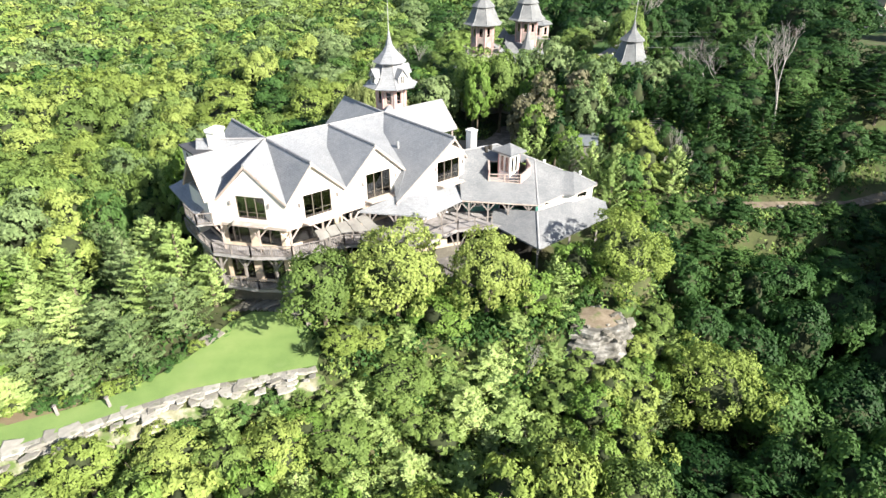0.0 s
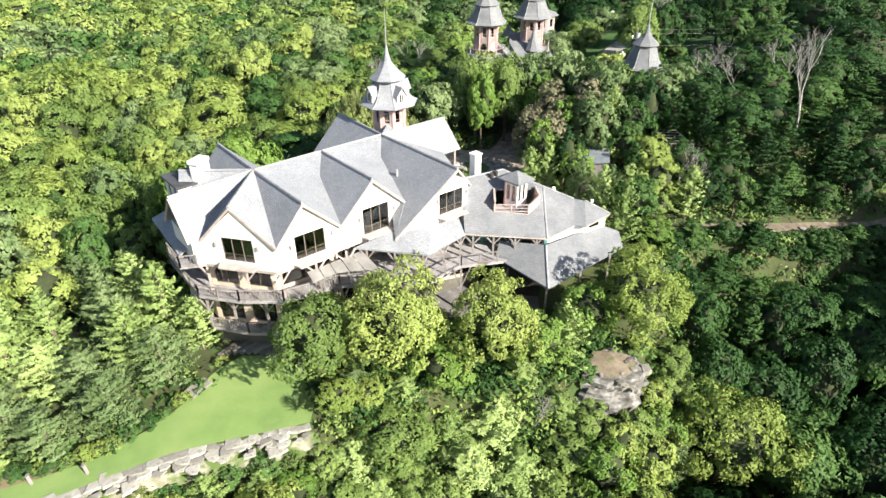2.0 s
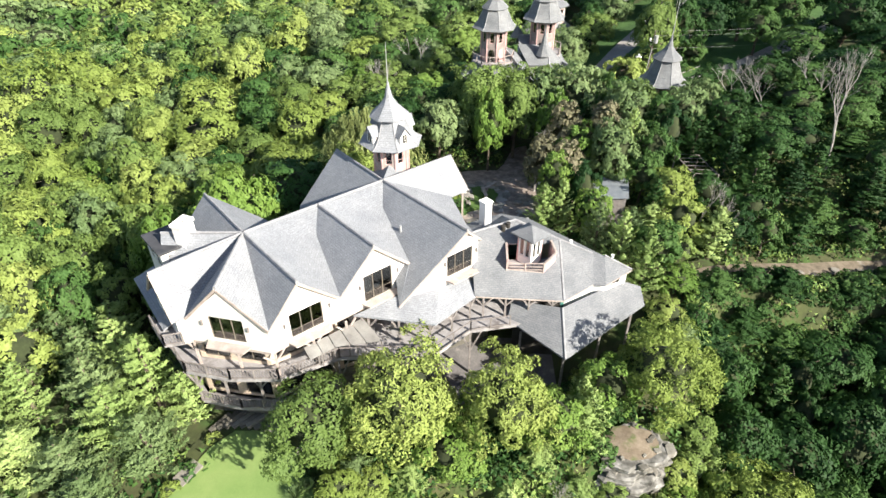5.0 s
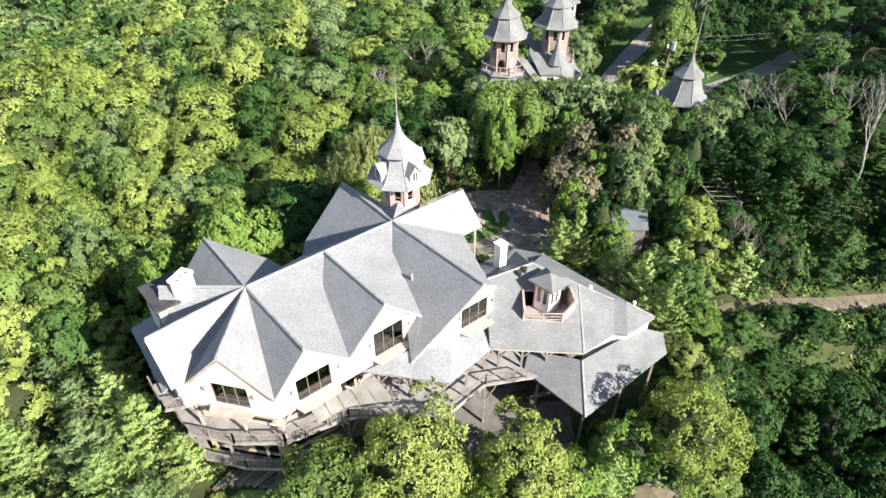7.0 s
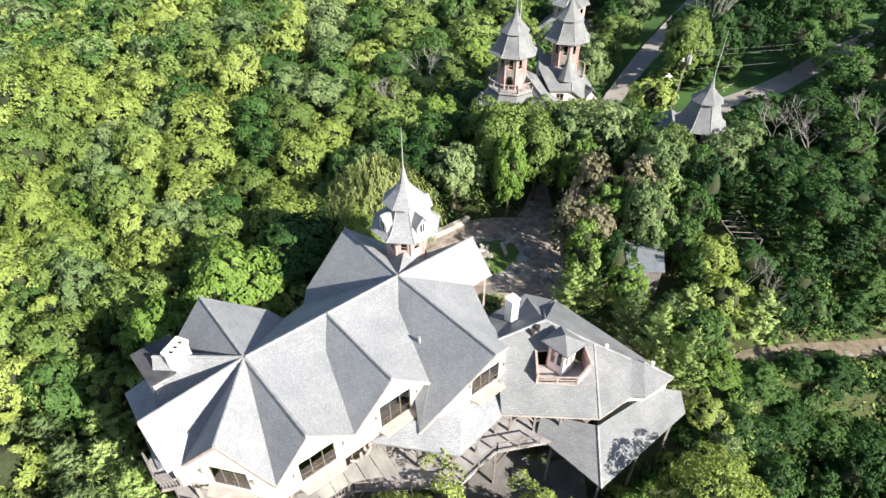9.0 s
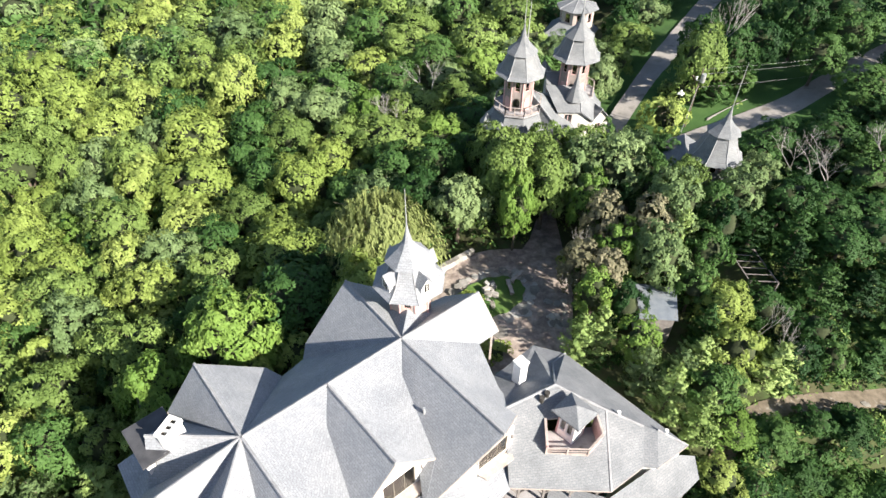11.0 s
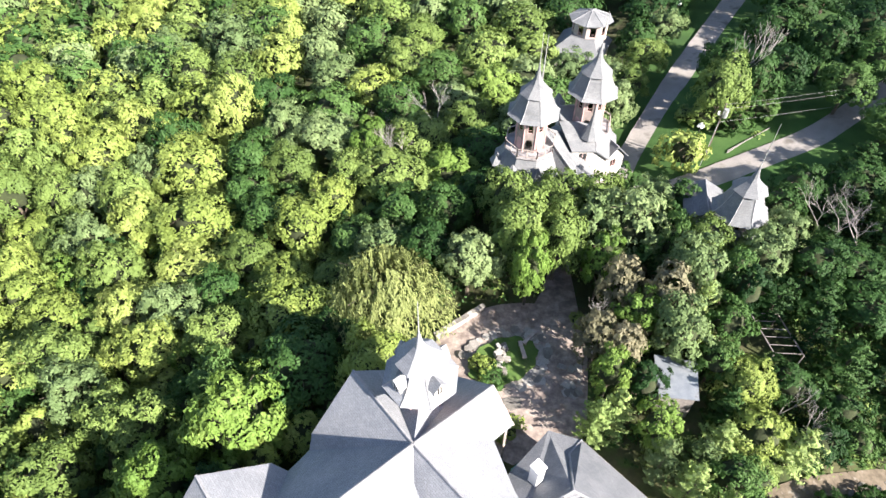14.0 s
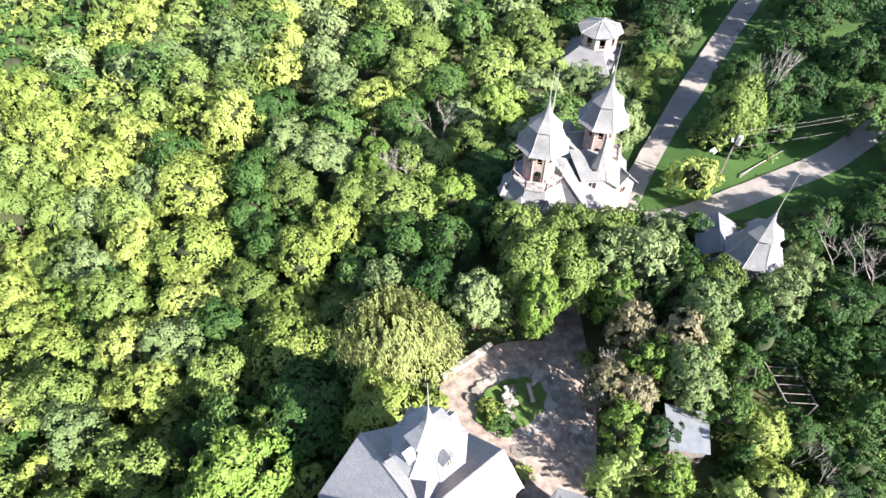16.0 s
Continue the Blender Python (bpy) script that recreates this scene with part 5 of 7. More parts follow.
for x, y in ((24.0, 71.2), (26.4, 71.0), (24.5, 66.9), (26.9, 66.7)):
    part("post", beam_bm((x, y, land(x, y)), (x, y, 3.2), 0.1, 0.1), TRIM, tre)
for x0, x1 in ((24.0, 24.5), (26.4, 26.9)):
    part("side_rail", beam_bm((x0, 71.2, 3.12), (x1, 66.8, 3.12), 0.09, 0.09), TRIM, tre)

pz = land(27.6, 95.6)
pole = thing("utility_pole", (27.6, 95.6, pz), "wooden utility pole with grey transformer and wires", "pole")
part("shaft", rod_bm((27.6, 95.6, pz - 0.3), (27.7, 95.6, 9.3), 0.12, 0.08, 8), BARK, pole, "weathered wooden pole")
part("transformer", rod_bm((27.9, 95.35, 7.7), (27.9, 95.35, 8.7), 0.28, 0.28, 12), METAL, pole, "pale grey transformer can")
part("insulator", rod_bm((27.2, 95.5, 8.0), (27.2, 95.5, 8.35), 0.12, 0.12, 8), WHITE, pole, "white insulator")
part("bracket", beam_bm((27.2, 95.5, 7.9), (27.9, 95.45, 7.9), 0.06, 0.06), METAL, pole)
part("guy_strut", rod_bm((26.9, 94.6, land(26.9, 94.6)), (27.65, 95.55, 7.0), 0.04, 0.04, 5), METAL, pole, "thin guy wire")
WIRE = material("grey_wire", [(0.20, 0.20, 0.20), (0.27, 0.27, 0.27)], rough=0.5)
for z in (9.2, 8.6, 6.9):
    bm = bmesh.new()
    prev = Vector((27.7, 95.6, z))
    for i in range(1, 13):
        f = i / 12
        q = Vector((27.7 + 55 * f, 95.6 + 16 * f, z + 3 * f - 2.2 * math.sin(f * math.pi)))
        rod_bm(prev, q, 0.009, 0.009, 4, bm)
        prev = q
    part("wire", bm, WIRE, pole, "thin grey overhead wire")
for at, h in (((26.6, 97.2), 4.0), ((32.9, 129.7), 4.0), ((9.6, 68.6), 2.2)):
    z = land(*at)
    lamp = thing("yard_lamp", (*at, z), "slim post lamp with a cluster of white globes", "lamp", "yard lamps")
    part("post", rod_bm((*at, z - 0.1), (*at, z + h), 0.05, 0.04, 8), DARK_IN, lamp, "dark metal post")
    for i, (dx, dy, dz) in enumerate(((0.28, 0, 0), (-0.28, 0, 0), (0, 0.28, 0), (0, -0.28, 0), (0, 0, 0.3))):
        bm = bmesh.new()
        bmesh.ops.create_icosphere(bm, subdivisions=2, radius=0.17, matrix=Matrix.Translation((at[0] + dx, at[1] + dy, z + h + dz)))
        part("globe", bm, WHITE, lamp, "white glass globe")
for a, b in (((30.6, 96.6), (36.8, 100.2)), ((30.4, 96.2), (33.6, 98.4))):
    za, zb = land(*a) + 0.12, land(*b) + 0.12
    lg = thing("fallen_rail", (*a, za), "pale split rail lying on the grass", "log", "fallen rails")
    part("rail", rod_bm((*a, za), (*b, zb), 0.06, 0.045, 7), DEADWOOD, lg)

# ---- the turreted house ----
SHINGLE_OLD = shingle_material("old_grey_shingle", [(0.15, 0.157, 0.166), (0.185, 0.192, 0.20), (0.22, 0.226, 0.232)], (0.135, 0.14, 0.15))
STUCCO_OLD = material("greyed_stucco", [(0.40, 0.375, 0.345), (0.52, 0.495, 0.46)], scale=0.7, rough=0.9, bump=0.15, bump_scale=30, coords="World", spots=(0.5, (0.33, 0.31, 0.28), 0.6))
ROSY = material("weathered_rosy_boards", [(0.205, 0.168, 0.155), (0.30, 0.25, 0.232)], scale=2, rough=0.8, bump=0.25, spots=(0.9, (0.14, 0.11, 0.10), 0.62))
castle = thing("turreted_house", (9, 92, -1.6), "fairy-tale house with two grey spire towers and pale walls", "house")
for cx, cy in ((5.75, 91.4), (12.6, 95.5)):
    spire_tower(castle, cx, cy, 0.0, 11.0, 1.65, 2.85, 13.4, 1.75, 16.4, 19.6 if cx < 8 else 19.8, turn=10, dormers=False, roof=SHINGLE_OLD, drum=ROSY, full=1.0)
    zb = 6.9 if cx < 8 else 6.6
    part("balcony_slab", slab_bm(ring(cx, cy, 2.85, zb, 8, 10), 0.2), DECKING, castle, "round timber balcony")
    rim = ring(cx, cy, 2.75, 0, 8, 10)
    railing(castle, rim + rim[:1] if cx < 8 else rim[7:] + rim[:3], zb, 0.95, 1.2, balusters=False, mat=PALE)
    part("skirt_roof", rings_bm([ring(cx, cy, 4.1, 4.6, 8, 10), ring(cx, cy, 3.5, 5.2, 8, 10), ring(cx, cy, 2.7, 6.5, 8, 10)]), SHINGLE_OLD, castle, "grey shingled skirt roof")
    part("lower_drum", rings_bm([ring(cx, cy, 3.1, -2.2, 8, 10), ring(cx, cy, 3.1, 4.8, 8, 10)]), STUCCO_OLD, castle, "pale lower drum")
    for i in range(8):
        p = ring(cx, cy, 1.67, 0, 8, 10)
        q0, q1 = p[i], p[(i + 1) % 8]
        c = (q0 + q1) / 2
        d = (q1 - q0).normalized()
        out = Vector((d.y, -d.x, 0))
        pts = [c + d * x + out * 0.03 + Vector((0, 0, zb + z)) for x, z in ((-0.36, 0.1), (0.36, 0.1), (0.36, 1.2), (0.2, 1.55), (-0.2, 1.55), (-0.36, 1.2))]
        part("arched_door", slab_bm(pts, 0.05, None, -out), GLASS if i % 2 else PINK, castle, "arched opening" if i % 2 else "faded pink arched door")
gable_hall(castle, (9.8, 96.4), (12.6, 96.6), 1.5, 7.2, 8.5, -2.0, STUCCO_OLD, roof_mat=SHINGLE_OLD)
gable_hall(castle, (14.0, 96.2), (15.8, 92.8), 1.5, 4.2, 5.7, -2.0, STUCCO_OLD, roof_mat=SHINGLE_OLD)
ra, rb = Vector((6.9, 92.6, 8.4)), Vector((10.7, 87.7, 5.1))
for ea, eb in ((Vector((6.2, 91.9, 5.6)), Vector((10.0, 87.1, 3.0))), (Vector((10.3, 94.4, 6.2)), Vector((13.4, 89.5, 3.6)))):
    part("falling_roof", slab_bm([ra, rb, eb, ea], 0.14), SHINGLE_OLD, castle, "long falling slope of grey shingles")
part("ridge_cap", rod_bm(ra, rb, 0.09, 0.09, 6), RIDGE, castle)
front = [Vector(p) for p in ((9.2, 94.2, 7.9), (13.3, 94.2, 7.9), (13.1, 91.0, 6.2), (10.4, 91.0, 6.2))]
part("front_roof", slab_bm(front, 0.14), SHINGLE_OLD, castle, "low grey roof between the towers")
part("front_roof", slab_bm([front[1], Vector((15.0, 93.4, 6.0)), Vector((14.8, 91.2, 4.9)), front[2]], 0.14), SHINGLE_OLD, castle, "low grey roof between the towers")
part("roof_hip", rod_bm(front[1], front[2], 0.08, 0.08, 6), RIDGE, castle)
for q0, q1, z0, z1, ops in (((10.6, 91.3), (13.0, 91.3), 6.2, 6.2, [(0.7, 1.6, 4.4, 5.7)]), ((13.0, 91.3), (14.6, 91.5), 6.1, 4.9, []), ((14.6, 91.5), (14.8, 93.4), 4.9, 5.9, [])):
    a, b = Vector((*q0, 0)), Vector((*q1, 0))
    w = (b - a).length
    part("wall", panel_bm(a, b, -2.2, [(0, z0), (w, z1)], ops, 0.2), STUCCO_OLD, castle, "pale stucco wall")
    for o in ops:
        window(castle, a, b, *o, panes=2, mat=PINK)
for q0, q1, z0, z1, ops in (((6.7, 92.0), (10.5, 87.8), 5.6, 3.4, [(1.6, 2.4, 1.2, 2.6), (3.2, 4.0, 1.2, 2.6)]), ((10.5, 87.8), (12.9, 89.6), 4.2, 3.4, [(0.9, 1.7, 0.8, 2.4)]), ((12.9, 89.6), (13.4, 94.8), 3.4, 5.2, [(2.4, 3.3, 2.0, 3.6)]), ((13.4, 94.8), (10.0, 94.9), 5.6, 5.6, [])):
    a, b = Vector((*q0, 0)), Vector((*q1, 0))
    w = (b - a).length
    part("wall", panel_bm(a, b, -2.2, [(0, z0), (w, z1)], ops, 0.2), STUCCO_OLD, castle, "pale stucco wall")
    for o in ops:
        window(castle, a, b, *o, panes=2, mat=PINK)
for k in (3.3, 4.1, 4.9):
    p = Vector((5.75 + 3.5 * math.cos(k), 91.4 + 3.5 * math.sin(k), 0))
    part("gablet", rings_bm([ring(p.x, p.y, 0.95, 4.9, 4, 45 + math.degrees(k)), ring(p.x, p.y, 0.05, 6.3, 4, 20)]), SHINGLE_OLD, castle, "small grey gablet on the skirt roof")
part("spirelet", rings_bm([ring(12.5, 92.7, 1.15, 7.0, 8), ring(12.5, 92.7, 0.85, 7.6, 8), ring(12.5, 92.7, 0.45, 8.5, 8), ring(12.5, 92.7, 0.17, 9.6, 8), ring(12.5, 92.7, 0.03, 10.8, 8)]), SHINGLE_OLD, castle, "small grey shingled spirelet")
part("gablet", rings_bm([ring(9.4, 97.4, 1.1, 8.0, 4, 20), ring(9.4, 97.4, 0.05, 9.5, 4, 20)]), SHINGLE_OLD, castle, "small grey pyramid gablet")
part("spire_rod", rod_bm((6.25, 91.8, 14.2), (6.3, 91.8, 19.2), 0.08, 0.02, 6), METAL, castle, "second thin spire rod")

gate = thing("gate_tower_house", (24, 81, 1), "small gatehouse with a grey spire tower and wing", "house")
spire_tower(gate, 24.0, 79.4, 1.0, 8.2, 1.6, 2.7, 10.95, 1.65, 13.4, 17.7, turn=5, dormers=False, roof=SHINGLE_OLD, full=0.6)
part("skirt_roof", rings_bm([ring(24.0, 79.4, 3.7, 4.6, 8, 5), ring(24.0, 79.4, 3.0, 5.2, 8, 5), ring(24.0, 79.4, 1.7, 7.0, 8, 5)]), SHINGLE_OLD, gate, "grey shingled lower skirt roof")
part("lower_drum", rings_bm([ring(24.0, 79.4, 2.7, 0.4, 8, 5), ring(24.0, 79.4, 2.7, 4.8, 8, 5)]), STUCCO_OLD, gate, "pale lower drum")
gable_hall(gate, (22.4, 81.4), (23.5, 86.0), 1.7, 5.3, 6.2, 0.8, STUCCO_OLD, roof_mat=SHINGLE_OLD)
octh = thing("octagon_house", (18, 123, -2), "eight-sided house with grey tented roof and pale drum", "house")
for i in range(8):
    p = ring(18.05, 123.0, 2.6, 0, 8, 22.5)
    q0, q1 = p[i], p[(i + 1) % 8]
    w = (q1 - q0).length
    o = (w / 2 - 0.45, w / 2 + 0.45, 4.3, 5.7)
    part("wall", panel_bm(q0, q1, -2.4, [(0, 6.25), (w, 6.25)], [o], 0.2), PALE, octh, "pale pinkish drum wall")
    window(octh, q0, q1, *o, panes=1, mat=PINK)
part("tent_roof", rings_bm([ring(18.05, 123.0, 3.15, 6.15, 8), ring(18.05, 123.0, 3.3, 6.2, 8), ring(18.05, 123.0, 0.1, 7.35, 8)]), SHINGLE_OLD, octh, "grey shingled tented roof")
for i in range(8):
    p = ring(18.05, 123.0, 3.25, 6.24, 8)[i]
    part("hip_rib", rod_bm(p, (18.05, 123.0, 7.4), 0.06, 0.05, 4), RIDGE, octh)
part("skirt_roof", rings_bm([ring(17.0, 122.0, 5.4, 2.4, 4, 20), ring(17.4, 122.4, 2.6, 4.1, 4, 20)]), SHINGLE_OLD, octh, "grey lower roof")
part("lower_walls", rings_bm([ring(17.0, 122.0, 4.9, -2.6, 4, 20), ring(17.0, 122.0, 4.9, 2.5, 4, 20)]), STUCCO_OLD, octh, "pale lower walls")

# far buildings at the edge of the estate
fh = thing("far_house", (90, 128, 5), "distant two-storey tan house with grey porch roof", "house")
gable_hall(fh, (85, 128), (96, 131), 3.2, 11.0, 13.0, 4.0, TAN)
part("porch_roof", slab_bm([Vector((83.5, 124.6, 8.2)), Vector((97, 128.3, 8.2)), Vector((97.8, 125.4, 7.4)), Vector((84.3, 121.7, 7.4))], 0.15), SHINGLE, fh, "grey porch roof")
for i in range(5):
    p = Vector((84.7, 122.4, 0)).lerp(Vector((97.2, 126.0, 0)), i / 4)
    part("porch_post", beam_bm((p.x, p.y, 4.5), (p.x, p.y, 7.5), 0.2, 0.2), WHITE, fh)
fs = thing("far_shed", (62, 89, 4), "small distant shed with a pale metal roof", "shed")
gable_hall(fs, (60, 88.6), (65, 90.0), 1.8, 5.4, 6.3, 3.0, TRIM, roof_mat=SHEET)


# ---- dead and bare trees ----
def bare_tree(at, h, spread, seed, label="bare grey dead tree with forking branches"):
    rng = random.Random(seed)
    z = land(*at)
    root = thing("dead_tree", (*at, z), label, "tree", "dead trees")
    bm = bmesh.new()

    def grow(p, d, ln, r, depth):
        q = p + d * ln
        rod_bm(p, q, r, r * 0.68, 5 if depth < 2 else 4, bm)
        if depth >= 6:
            return
        for _ in range(2 if depth < 1 else rng.choice((2, 3))):
            e = (d + Vector((rng.uniform(-1, 1) * spread, rng.uniform(-1, 1) * spread, rng.uniform(-0.1, 0.5)))).normalized()
            grow(q if rng.random() < 0.7 else p.lerp(q, 0.7), e, ln * rng.uniform(0.62, 0.85), r * 0.62, depth + 1)
    grow(Vector((*at, z - 0.3)), Vector((rng.uniform(-.1, .1), rng.uniform(-.1, .1), 1)).normalized(), h * 0.30, 0.015 * h, 0)
    part("branch_frame", bm, DEADWOOD, root)


# ---- trees ----
def leaves_mesh(name, pts, nrm, size, aspect, mat, up_bias=None, core=None, tone=None):
    """Many small pointed leaves at pts, facing nrm, over a near-black core that stands in for inner shade, in one mesh.
    """
    n = len(pts)
    rnd = np.random.rand(n, 3) - 0.5
    t = rnd if up_bias is None else up_bias + 0.6 * rnd
    nrm = nrm / np.linalg.norm(nrm, axis=1, keepdims=True)
    t = t - nrm * np.sum(t * nrm, axis=1, keepdims=True)
    t /= np.linalg.norm(t, axis=1, keepdims=True) + 1e-9
    bt = np.cross(nrm, t)
    s = size[:, None]
    v = np.stack([pts - t * s * 0.6 + bt * s * aspect, pts + t * s - nrm * s * 0.25, pts - t * s * 0.6 - bt * s * aspect], axis=1).reshape(-1, 3)
    f = np.arange(3 * n, dtype=np.int32)
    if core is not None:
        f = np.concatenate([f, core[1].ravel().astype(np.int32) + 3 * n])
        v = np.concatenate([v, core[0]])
    me = bpy.data.meshes.new(name)
    me.vertices.add(len(v))
    me.vertices.foreach_set("co", v.astype(np.float32).ravel())
    me.loops.add(len(f))
    me.loops.foreach_set("vertex_index", f.astype(np.int32))
    me.polygons.add(len(f) // 3)
    me.polygons.foreach_set("loop_start", np.arange(0, len(f), 3, dtype=np.int32))
    me.update(calc_edges=True)
    if tone is not None:
        at = me.attributes.new("tone", "FLOAT", "POINT")
        at.data.foreach_set("value", tone.astype(np.float32))
    me.materials.append(mat)
    # core faces take the near-black colour that paints the inner shade
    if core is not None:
        me.materials.append(SHADE_CORE)
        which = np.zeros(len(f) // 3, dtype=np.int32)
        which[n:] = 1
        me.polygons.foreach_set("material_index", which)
    return me


def ball(sub):
    bm = bmesh.new()
    bmesh.ops.create_icosphere(bm, subdivisions=sub, radius=1.0)
    v = np.array([q.co for q in bm.verts])
    f = np.array([[q.index for q in g.verts] for g in bm.faces])
    bm.free()
    return v, f


BALL = ball(2)


def sphere_dirs(n):
    d = np.random.randn(n, 3)
    return d / np.linalg.norm(d, axis=1, keepdims=True)


def crown_points(h, r, n, lobes, low=0.22, loose=0.0):
    """Leaves of a broad crown: boughs spread over a dome, each a bunch of smaller clumps with gaps between, round a
    core coloured dark for shade.
    """
    mid = np.array([0, 0, h * (low + (1 - low) * 0.42)])
    half = np.array([r, r, h * (1 - low) * 0.56])
    i = np.arange(lobes) + 0.5
    up = 1 - 1.42 * i / lobes
    ang = i * 2.39996 + 0.45 * np.random.randn(lobes)
    flat = np.sqrt(np.maximum(0, 1 - up ** 2))
    out = np.stack([flat * np.cos(ang), flat * np.sin(ang), up], axis=1)
    lean = np.random.rand(2) * math.tau
    reach = 1 + 0.15 * np.sin(2 * ang + lean[0]) + 0.13 * np.sin(3 * ang + lean[1])
    cs = mid + out * half * np.stack([reach, reach, 1 + 0 * reach], axis=1) * (0.56 - 0.08 * loose + (0.32 + 0.26 * loose) * np.random.rand(lobes))[:, None]
    rs = r * (0.20 - 0.05 * loose + 0.12 * np.random.rand(lobes))
    # clumps on each bough
    per = 8
    cd = sphere_dirs(lobes * per) + 0.75 * np.repeat(out, per, axis=0) + np.array([0, 0, 0.35])
    cd /= np.linalg.norm(cd, axis=1, keepdims=True)
    rl = np.repeat(rs, per)
    cc = np.repeat(cs, per, axis=0) + cd * (rl * (0.62 + 0.35 * np.random.rand(lobes * per)))[:, None] * np.array([1, 1, 0.8])
    cr = rl * (0.46 + 0.24 * np.random.rand(lobes * per))
    pick = np.random.choice(lobes * per, size=int(n * 1.6), p=cr ** 2 / np.sum(cr ** 2))
    d = sphere_dirs(len(pick))
    low_side = np.sum(d * cd[pick], axis=1) < -0.15
    d[low_side] *= -1
    p = cc[pick] + d * (cr[pick] * (0.62 + 0.5 * np.random.rand(len(pick))))[:, None] * np.array([1, 1, 0.72])
    deep = np.min(np.linalg.norm(p[:, None, :] - cs[None], axis=2) / rs[None], axis=1)
    keep = deep > 0.72
    p, d, back = p[keep][:n], d[keep][:n], cd[pick][keep][:n]
    p[:, 2] = np.minimum(p[:, 2], h)
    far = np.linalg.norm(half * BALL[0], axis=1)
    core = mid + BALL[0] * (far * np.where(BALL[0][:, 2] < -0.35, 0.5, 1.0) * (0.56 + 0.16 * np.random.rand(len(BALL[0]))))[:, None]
    whole = (p - mid) / half
    whole /= np.linalg.norm(whole, axis=1, keepdims=True) + 1e-6
    return p, 0.45 * d + 0.30 * back + (0.62 - 0.22 * loose) * whole + (0.28 + 0.14 * loose) * np.random.randn(len(p), 3) + np.array([0, 0, 0.10]), (core, BALL[1])


def cedar_points(h, r, n):
    """Feathery upswept sprays along many boughs round a leader: points, facings and growth."""
    boughs = 84
    fb = ((np.arange(boughs) + np.random.rand(boughs)) / boughs) ** 0.85
    ab = np.arange(boughs) * 2.399 + 0.5 * np.random.randn(boughs)
    lb = r * (1 - fb ** 1.5) ** 0.8 * (0.50 + 0.62 * np.random.rand(boughs)) + 0.2
    k = np.random.choice(boughs, n, p=lb / lb.sum())
    q = np.random.rand(n) ** 0.6
    out = np.stack([np.cos(ab[k]), np.sin(ab[k]), 0 * q], axis=1)
    side = np.stack([-np.sin(ab[k]), np.cos(ab[k]), 0 * q], axis=1)
    w = 0.24 * lb[k] * (1.1 - 0.8 * q)
    p = out * (lb[k] * q)[:, None] + side * (w * np.random.randn(n) * 0.6)[:, None]
    p[:, 2] = h * (0.05 + 0.86 * fb[k]) + lb[k] * (0.55 * q ** 1.5) + 0.16 * w * np.random.randn(n)
    p[:, 2] = np.minimum(p[:, 2], h)
    d = 0.75 * out + 0.42 * np.random.randn(n, 3) + np.array([0, 0, 0.75])
    grow = out + 0.5 * side * np.random.randn(n)[:, None] + np.array([0, 0, 0.7])
    return p, d, grow


def trunk_bm(h, r, spread, limbs, top=0.75):
    bm = bmesh.new()
    prev, rr = Vector((0, 0, -0.6)), r * 1.25
    joints = []
    for i in range(1, 6):
        f = i / 5
        q = Vector((random.uniform(-.15, .15) * h * 0.12, random.uniform(-.15, .15) * h * 0.12, h * top * f))
        r1 = r * (1.1 - f)
        rod_bm(prev, q, rr, max(0.03, r1), 5, bm)
        joints.append((q, max(0.03, r1)))
        prev, rr = q, max(0.03, r1)
    for i in range(limbs):
        q, r1 = joints[1 + i % 4]
        ang = 2.4 * i + random.random()
        e = q + Vector((math.cos(ang) * spread * 0.75, math.sin(ang) * spread * 0.75, spread * (0.25 + 0.4 * random.random())))
        e.z = min(e.z, h * 0.86)
        mid = q.lerp(e, 0.5) + Vector((0, 0, 0.10 * spread))
        rod_bm(q, mid, r1 * 0.6, r1 * 0.4, 4, bm)
        rod_bm(mid, e, r1 * 0.4, 0.02, 3, bm)
    return bm


